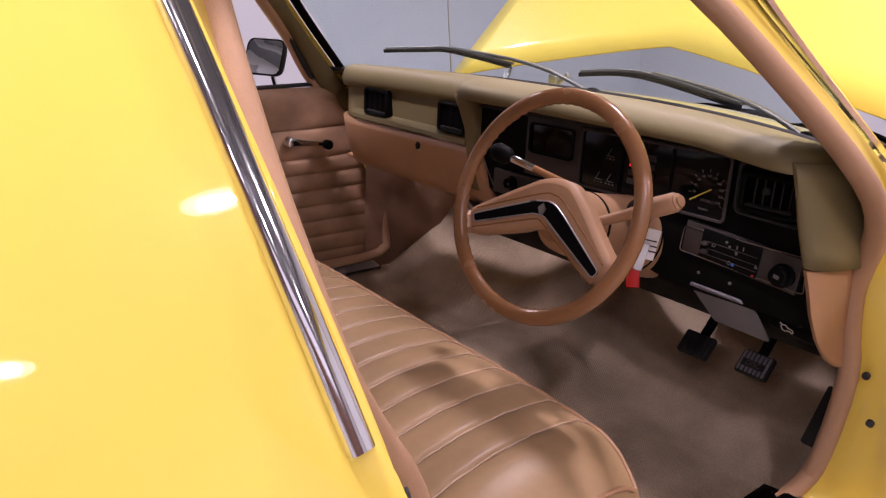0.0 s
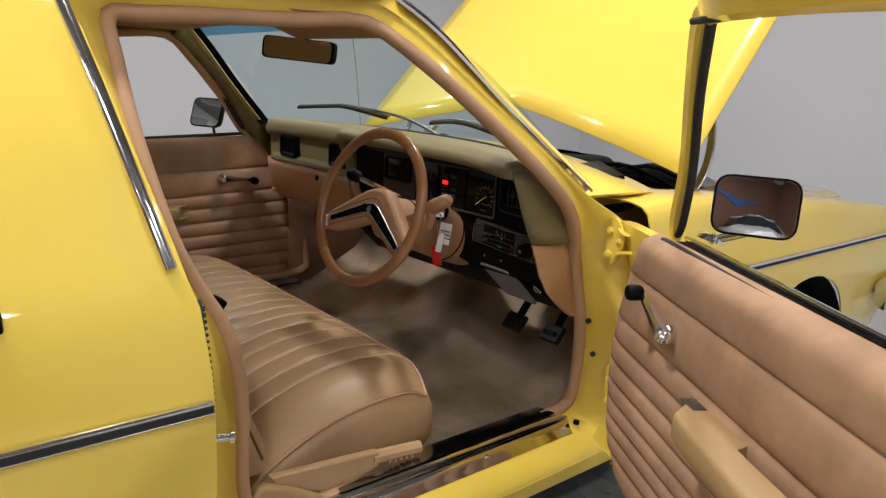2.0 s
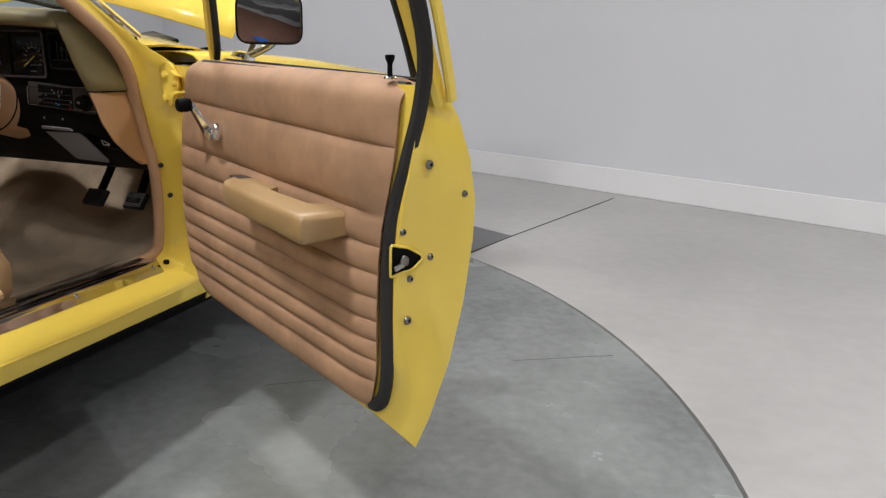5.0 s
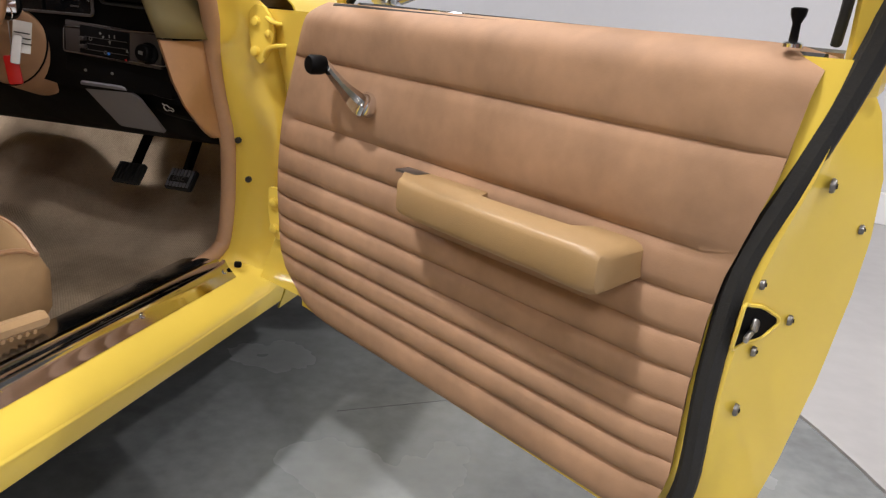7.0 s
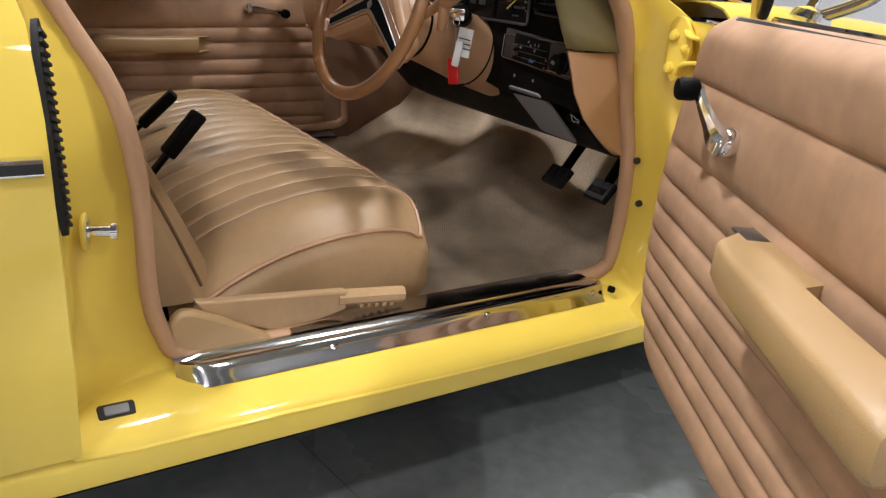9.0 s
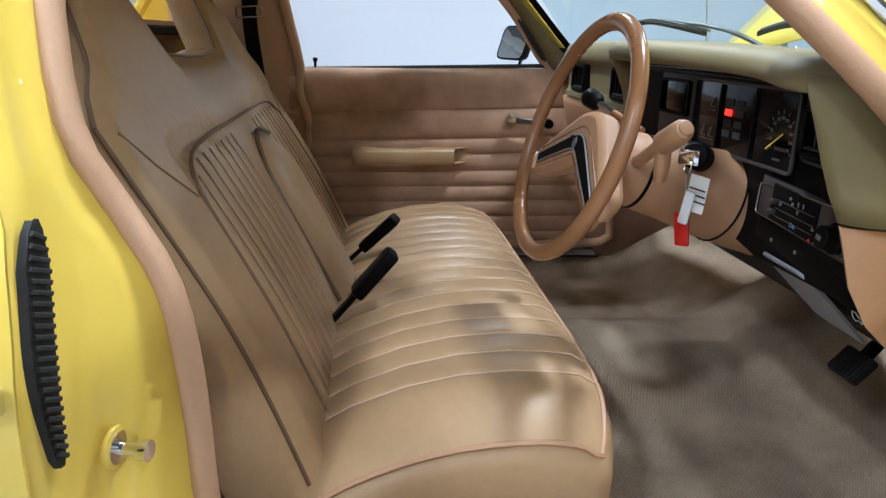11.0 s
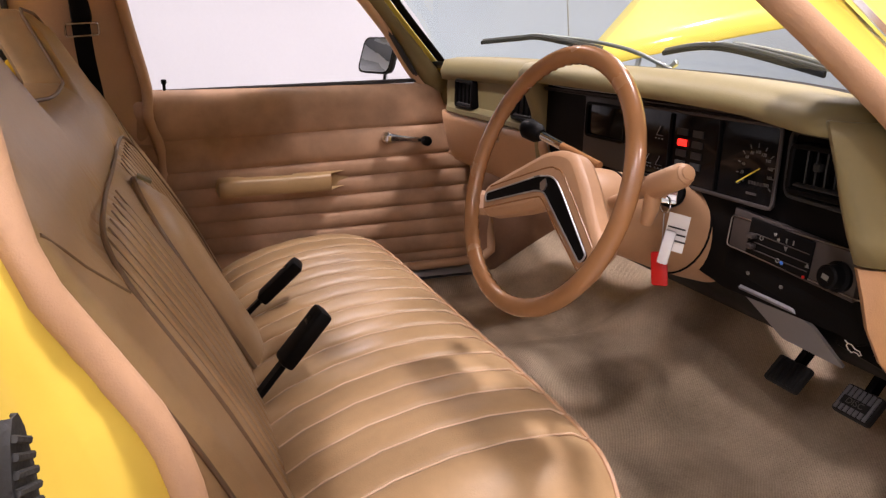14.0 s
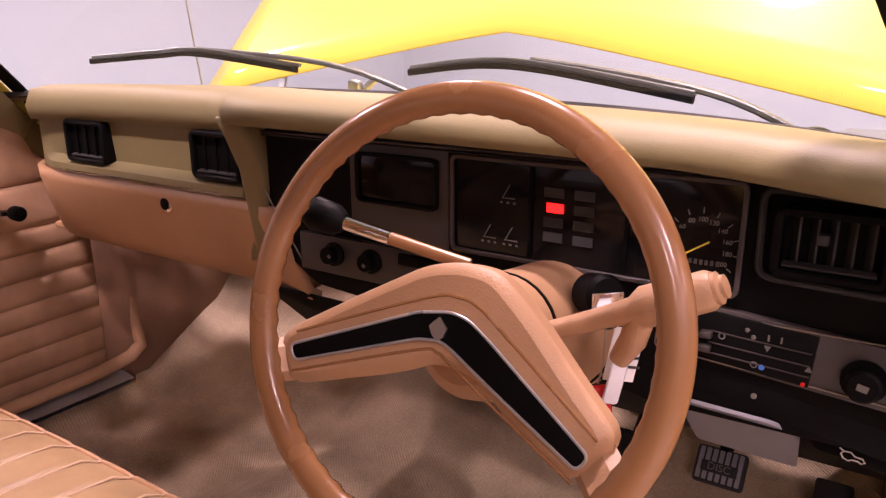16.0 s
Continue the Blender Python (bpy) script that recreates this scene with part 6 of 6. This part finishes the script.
part("grip", sweep(smooth_path([(0.766, 0.335, 0.464), (0.766, 0.395, 0.458), (0.767, 0.456, 0.452)], 4), rect(0.026, 0.026, 0.008)), TAN_SEAT, hb, "ridged tan plastic grip")
for k in range(5):
    yy = 0.375 + 0.014 * k
    part("finger_ridge", tube([(0.757, yy, 0.4485 - 0.12 * (yy - 0.375)), (0.777, yy, 0.4485 - 0.12 * (yy - 0.375))], 0.0038, 8), TAN_SEAT, hb)
cov = smooth_path([Vector((0.768, y, z)) for y, z in ((0.238, 0.420), (0.160, 0.466), (0.105, 0.492), (0.083, 0.489), (0.070, 0.465), (0.072, 0.428), (0.120, 0.417), (0.180, 0.416))], 3)
part("cover", slab(cov, (0.022, 0, 0)), REST, hb, "creased tan vinyl cover", bevel=0.007)

# ---- raised bonnet, engine bay, front ----
def bonnet_rear(t):
    """Rear edge before raising: t from -1 to 1 across."""
    return 1.0 - abs(t) ** 1.12


BA = radians(47)
BO = Vector((CX, 1.27, 0.992))
rows = []
for s in np.linspace(0, 1, 14):
    row = []
    for k in range(25):
        t = 2 * k / 24 - 1
        hw = lerp(0.762, 0.735, s)
        a = lerp(0.185 * bonnet_rear(t), 1.32 + 0.05 * (1 - t * t), s)
        crown = 0.003 * (1 - abs(t)) + 0.008 * (1 - t * t)
        y, z = a * math.cos(BA) - crown * math.sin(BA), a * math.sin(BA) + crown * math.cos(BA)
        row.append(BO + Vector((hw * t, y, z)))
    rows.append(row)
part("bonnet", loft(rows), YELLOW, car, "raised glossy yellow bonnet", thick=0.006)
for x in (0.745, mirror_x(0.745)):
    path = smooth_path([(x, 1.38, 0.90), (x, 1.455, 0.97), (x, 1.485, 1.05), (x, 1.475, 1.13), (x, 1.45, 1.18)], 5)
    part("bonnet_stay", sweep(path, rect(0.024, 0.008, 0.002), up=(0, 1, 0)), STEEL, car, "curved steel bonnet support arm")

part("front_panel", box((CX, 2.36, 0.83), (1.52, 0.10, 0.05), 0.012), YELLOW, car)
part("radiator", box((CX, 2.25, 0.66), (0.62, 0.06, 0.36), 0.01), BLACK, car, "black radiator")
part("grille", box((CX, 2.50, 0.69), (1.70, 0.04, 0.24), 0.02), BLACK, car, "black front grille")
for flip in (False, True):
    fx = (lambda v: mirror_x(v)) if flip else (lambda v: v)
    part("inner_guard", box((fx(0.66), 1.96, 0.72), (0.26, 0.84, 0.34), 0.05), YELLOW, car)
bp = smooth_path([(mirror_x(0.985), 2.30, 0.56), (mirror_x(0.975), 2.50, 0.56), (mirror_x(0.90), 2.63, 0.56), (CX, 2.70, 0.56), (0.90, 2.63, 0.56), (0.975, 2.50, 0.56), (0.985, 2.30, 0.56)], 6)
bump = part("bumper", sweep(bp, [(-0.012, -0.055), (0.018, -0.05), (0.030, -0.02), (0.022, 0.0), (0.030, 0.02), (0.018, 0.05), (-0.012, 0.055)]), CHROME, car, "chrome front bumper")

# ---- more of the car ----
# full-length unseen slab, added to darken the floor beneath the car
part("underbody_blocker", box((CX, 0.10, 0.255), (1.50, 4.3, 0.04), 0.01), BLACK, car)
part("tray_floor", box((CX, -1.22, 0.56), (1.60, 1.80, 0.03), 0.005), YELLOW, car, "yellow load tray floor")
part("tailgate", box((CX, -2.13, 0.66), (1.66, 0.04, 0.56), 0.02), YELLOW, car, "yellow tailgate")
part("cab_back", box((CX, -0.34, 0.74), (1.60, 0.03, 0.50), 0.01), YELLOW, car)


def road_wheel(x, y, out):
    w = part("wheel", lathe([(0.20, -0.09), (0.30, -0.088), (0.322, -0.06), (0.325, 0.0), (0.322, 0.06), (0.30, 0.088), (0.20, 0.09)], (x, y, 0.325), (out, 0, 0), 40), RUBBER, car, "black tyre on a steel wheel")
    part("rim", lathe([(0.205, 0.05), (0.205, 0.085), (0.19, 0.075), (0.16, 0.05), (0.10, 0.06), (0.06, 0.075), (0.02, 0.078)], (x, y, 0.325), (out, 0, 0), 32), STEEL, w)


for x, o in ((0.80, 1), (mirror_x(0.80), -1)):
    for y in (1.765, -1.28):
        road_wheel(x, y, o)
for flip in (False, True):
    fx = (lambda v: mirror_x(v)) if flip else (lambda v: v)
    for y in (1.765, -1.28):
        rows = [[Vector((fx(x), y + 0.372 * math.cos(a), 0.325 + 0.372 * math.sin(a))) for a in np.linspace(0, math.pi, 16)] for x in (0.60, 0.94)]
        part("wheel_arch", loft(rows), BLACK, car, thick=0.004)

# side moulding behind the door, fuel filler
pts = [skin(y, 0.760, -0.006) for y in np.linspace(-2.1, -0.067, 16)]
sm = part("side_moulding", sweep(pts, STRIP), CHROME, car, "chrome side moulding with black strip")
part("insert", sweep([skin(y, 0.760, -0.0122) for y in np.linspace(-2.1, -0.067, 16)], rect(0.003, 0.0105)), RUBBER, sm, "black rubber insert")
fc = skin(-0.392, 0.826, -0.004)
fn = Vector((1, 0, 0.28)).normalized()
fu = Vector((-0.28, 0, 1)).normalized()
fs = Vector((0, 1, 0))
fil = part("fuel_filler", sweep([fc + fs * 0.043 * math.cos(a) + fu * 0.043 * math.sin(a) + fn * 0.003 for a in np.linspace(0, 2 * math.pi, 40, endpoint=False)], rect(0.009, 0.010, 0.003), closed=True, up=fn), CHROME, car, "round chrome fuel filler surround")
part("gap", lathe([(0.0385, 0.001), (0.0385, 0.002), (0.030, 0.002)], fc, fn, 36), BLACK, fil)
part("cap", lathe([(0.0355, 0.000), (0.0355, 0.004), (0.033, 0.006), (0.002, 0.0065)], fc, fn, 36), YELLOW, fil, "yellow painted fuel cap")
part("grip", box(fc + fn * 0.009 - fu * 0.004, (0.010, 0.062, 0.010), 0.004, (0, -15, 0)), YELLOW, fil)
rows = []
for r, h in ((0.047, 0.006), (0.052, 0.010), (0.060, 0.006)):
    row = []
    for a in np.linspace(math.radians(188), math.radians(352), 22):
        k = math.sin(math.pi * (a - math.radians(188)) / math.radians(164))
        rr = 0.044 + (r - 0.044) * (0.25 + 1.35 * k)
        row.append(fc + fs * rr * math.cos(a) + fu * rr * math.sin(a) + fn * (h * k + 0.002))
    rows.append(row)
part("scoop", loft(rows), CHROME, fil, "chrome lip below the filler", thick=0.003)

# cover hook with a black elastic cord on the side panel
hk = thing("cover_hook", "black plastic hook plate with elastic cord on yellow panel", "hook")
hc = skin(-0.325, 0.911, -0.008)
part("plate", box(hc, (0.010, 0.060, 0.026), 0.004, (0, -15, -4)), BLACK, hk)
part("catch", box(hc + Vector((0.008, -0.006, 0)), (0.010, 0.020, 0.014), 0.003, (0, -15, 0)), GLOSS_BLACK, hk)
part("catch", box(hc + Vector((0.008, 0.018, 0.001)), (0.006, 0.010, 0.018), 0.002, (0, -15, 0)), GLOSS_BLACK, hk)
kn = skin(-0.440, 0.972, -0.012)
for dz in (0.006, -0.006):
    part("cord", tube(smooth_path([hc + Vector((0.006, -0.020, dz)), hc.lerp(kn, .5) + Vector((0.004, 0, dz * 0.8)), kn], 4), 0.0032, 8), RUBBER, hk)
part("toggle", tube([kn + Vector((0, 0.008, -0.004)), kn, kn + Vector((-0.004, -0.05, 0.022)), kn + Vector((-0.012, -0.12, 0.05))], 0.017, 12, scale=[.4, .7, 1.3, 1.2]), RUBBER, hk)

# ribbed breather strip in the door shut
def shut_at(off, z, lift):
    return Vector((side(z) - off, -0.047 + (off - 0.063) * 0.33 + lift, z))


def strip_off(t):
    return lerp(0.028, 0.042, t)


def strip_half(t):
    return 0.015 * min(1.0, 0.45 + t * 3.2) * (1 - 0.62 * max(0.0, (t - 0.5) / 0.5) ** 1.4)


rows = []
for t in np.linspace(0, 1, 24):
    z, w = lerp(0.893, 0.672, t), strip_half(t) * (0.5 if t in (0, 1) else 1)
    rows.append([shut_at(strip_off(t) + k * w, z, h) for k, h in ((-1, 0.000), (-0.86, 0.006), (0.86, 0.006), (1, 0.002))])
br = part("breather_strip", loft(rows), RUBBER, car, "black ribbed rubber breather strip", thick=0.002)
for t in np.linspace(0.06, 0.94, 22):
    z, w = lerp(0.893, 0.672, t), strip_half(t) * 0.74
    part("rib", sweep([shut_at(strip_off(t) - w, z + 0.004, 0.0075), shut_at(strip_off(t) + w, z - 0.004, 0.0075)], rect(0.0045, 0.0045, 0.001)), RUBBER, br)

# wipers, bracket, aerial
def glass_at(t, s):
    b = 1 - abs(t) ** 2.3
    lo = Vector((CX + (0.808 - CX) * t, lerp(0.862, 1.05, b), lerp(0.980, 0.985, b)))
    hi = Vector((CX + (0.632 - CX) * t, lerp(0.470, 0.545, b), lerp(1.352, 1.370, b)))
    return lo.lerp(hi, s) + Vector((0, 0.03, 0.02)) * math.sin(math.pi * s) + Vector((0, 0.010, 0.010))


def wiper(blade, arm, label):
    w = thing("windscreen_wiper", label, "wiper", "windscreen wipers")
    pts = [glass_at(*q) for q in blade]
    part("blade", sweep(smooth_path(pts, 5), rect(0.006, 0.010, 0.002)), BLACK, w, "black rubber blade")
    part("bridge", sweep(smooth_path([p + Vector((0, 0.007, 0.007)) for p in pts[0:4]], 5), rect(0.009, 0.006, 0.001)), DARK_STEEL, w)
    ap = [glass_at(*q) + Vector((0, 0.012, 0.010)) for q in arm]
    part("arm", sweep(smooth_path(ap, 4), rect(0.012, 0.008, 0.002)), DARK_STEEL, w, "dark steel wiper arm")
    part("pivot", lathe([(0.018, -0.02), (0.018, 0.01), (0.010, 0.014)], ap[-1], (0, 0.4, 1), 16), BLACK, w)


wiper([(-0.79, 0.215), (-0.60, 0.235), (-0.475, 0.24), (-0.225, 0.18)], [(-0.50, 0.235), (-0.25, 0.20), (-0.08, 0.15), (0.06, 0.05)], "black and steel wiper parked along passenger windscreen")
wiper([(0.075, 0.18), (0.25, 0.21), (0.40, 0.20), (0.65, 0.14)], [(0.36, 0.205), (0.55, 0.17), (0.70, 0.12), (0.80, 0.03)], "black and steel wiper parked along driver's windscreen")
part("bonnet_catch", box((-0.20, 1.215, 1.005), (0.028, 0.016, 0.085), 0.004, (12, 8, 0)), STEEL, car, "steel bonnet catch bracket")
part("catch_arm", box((-0.175, 1.22, 1.035), (0.055, 0.010, 0.014), 0.003, (0, -35, 0)), STEEL, car)
ae = thing("radio_aerial", "thin black radio aerial on the front guard", "aerial")
part("mast", tube([(-0.724, 1.275, 0.955), (-0.724, 1.24, 1.25), (-0.724, 1.185, 1.576), (-0.724, 1.155, 1.76)], 0.0022, 8), STEEL, ae)
part("base", lathe([(0.016, 0), (0.014, 0.012), (0.006, 0.03)], (-0.724, 1.276, 0.945), (0, 0, 1), 14), BLACK, ae)

# interior mirror
mv = thing("interior_mirror", "black framed interior mirror on a short stem", "mirror")
mc, mx = Vector((0.105, 0.526, 1.266)), Vector((0.92, 0.385, -0.06)).normalized()
mn = Vector((mx.y, -mx.x, 0.10)).normalized()
mu = mx.cross(mn) * -1
if mu.z < 0:
    mu = -mu
out = rounded([mc + mx * a * 0.118 + mu * b * 0.029 for a, b in ((-1, -1), (1, -1), (1, 0.9), (-1, 1))], 0.016, 4)
part("shell", loft([out, [p - mn * 0.012 for p in out], [p - mn * 0.024 + (mc - p) * 0.2 for p in out]], closed_u=True, cap=True), BLACK, mv)
part("mirror_glass", slab([p + mn * 0.001 + (mc - p) * 0.07 for p in out], mn * 0.001), MIRROR, mv)
part("stem", tube(smooth_path([mc - mn * 0.02, mc - mn * 0.03 + Vector((-0.01, 0.01, 0.04)), Vector((0.07, 0.545, 1.352))], 5), 0.009, 10), BLACK, mv)
# sun visor
part("sun_visor", box((0.36, 0.455, 1.315), (0.40, 0.14, 0.016), 0.007, (-18, 0, 4)), HEADLINE, car, "tan sun visor, folded up")

# keys
ks = thing("key_bunch", "car keys with white, clear and red tags", "keys")
kb = Vector((0.533, 0.676, 0.884))
part("key", box((0.533, 0.672, 0.896), (0.004, 0.030, 0.022), 0.002, (0, 0, -45)), CHROME, ks)
part("key_ring", sweep([kb + Vector((0.011 * math.cos(a), -0.004, 0.012 * math.sin(a))) for a in np.linspace(0, 2 * math.pi, 20, endpoint=False)], ring(0.0011, 6), closed=True, up=(0, 1, 0)), CHROME, ks)
part("paper_tag", box((0.547, 0.684, 0.846), (0.029, 0.0012, 0.054), 0.0003, (4, 8, 38)), PAPER, ks, "white paper tag with printed lines")
for k in range(4):
    part("print_bar", box((0.5475 + k * 0.001, 0.6833, 0.862 - k * 0.009), (0.024, 0.0016, 0.0020), 0, (4, 8, 38)), INK, ks)
part("clear_tag", box((0.545, 0.672, 0.826), (0.015, 0.004, 0.050), 0.003, (3, 10, 40)), CLEAR, ks, "clear plastic tag")
part("red_tag", box((0.530, 0.676, 0.790), (0.023, 0.004, 0.050), 0.003, (3, -6, 35)), RED, ks, "red plastic tag")
part("loop", tube([kb + Vector((0, -0.004, -0.012)), (0.530, 0.676, 0.83), (0.527, 0.676, 0.815)], 0.0009, 6), STEEL, ks)

# passenger seat belt on the corner post
sb = thing("seat_belt", "black seat belt hanging on the tan corner post", "seat belt")
part("anchor", box((-0.650, -0.105, 1.150), (0.026, 0.046, 0.070), 0.010, (0, 15, 0)), BLACK, sb)
part("buckle_loop", sweep(rounded([(-0.640, -0.142, 1.112), (-0.640, -0.070, 1.118), (-0.645, -0.070, 1.090), (-0.645, -0.142, 1.084)], 0.006, 3), ring(0.003, 6), closed=True, up=(1, 0, 0)), CHROME, sb)
part("webbing", sweep(smooth_path([(-0.648, -0.108, 1.12), (-0.660, -0.105, 1.04), (-0.682, -0.098, 0.96), (-0.700, -0.09, 0.86), (-0.705, -0.08, 0.74)], 5), rect(0.003, 0.040), up=(0, 1, 0)), BLACK, sb)

# engine bay
eng = part("engine", box((0.05, 1.75, 0.72), (0.46, 0.72, 0.30), 0.04), ENGINE, car, "grimy engine in the bay")
for y in np.linspace(1.5, 2.0, 6):
    part("rib", box((0.18, y, 0.875), (0.20, 0.03, 0.02), 0.006), ENGINE, eng)
part("air_cleaner", lathe([(0.17, 0), (0.18, 0.01), (0.18, 0.07), (0.16, 0.085), (0.02, 0.09)], (0.02, 1.72, 0.865), (0, 0, 1), 32), BLACK, eng, "round black air cleaner")
part("red_cover", box((0.36, 1.72, 0.875), (0.09, 0.24, 0.05), 0.02, (0, 8, 12)), RED, eng, "red plastic cover")
part("hose", tube(smooth_path([(0.20, 1.60, 0.90), (0.34, 1.55, 0.93), (0.50, 1.72, 0.90), (0.52, 1.95, 0.85)], 6), 0.022, 12), BLACK, eng)
part("hose", tube(smooth_path([(0.05, 2.0, 0.86), (0.16, 2.10, 0.90), (0.22, 2.22, 0.84)], 6), 0.025, 12), ENGINE, eng)
part("alternator", lathe([(0.05, 0), (0.06, 0.01), (0.06, 0.12), (0.04, 0.13)], (0.38, 1.98, 0.84), (0, 1, 0), 20), STEEL, eng)
part("brake_booster", lathe([(0.10, 0), (0.115, 0.03), (0.11, 0.06), (0.05, 0.09), (0.03, 0.17)], (0.45, 1.28, 0.86), (0, 1, 0.1), 28), BLACK, eng, "black brake booster")
part("heater_box", box((0.62, 1.14, 0.975), (0.16, 0.10, 0.035), 0.008, (10, 8, -25)), BLACK, car, "black cowl intake box")
part("battery", box((-0.45, 2.05, 0.80), (0.18, 0.26, 0.20), 0.01), BLACK, eng, "black battery")
for x0, y0, x1, y1 in ((0.30, 1.45, 0.55, 1.75), (0.10, 1.5, 0.60, 1.6), (-0.3, 1.5, 0.2, 1.9)):
    part("lead", tube(smooth_path([(x0, y0, 0.90), ((x0 + x1) / 2, (y0 + y1) / 2 + 0.05, 0.96), (x1, y1, 0.90)], 5), 0.007, 8), BLACK, eng)
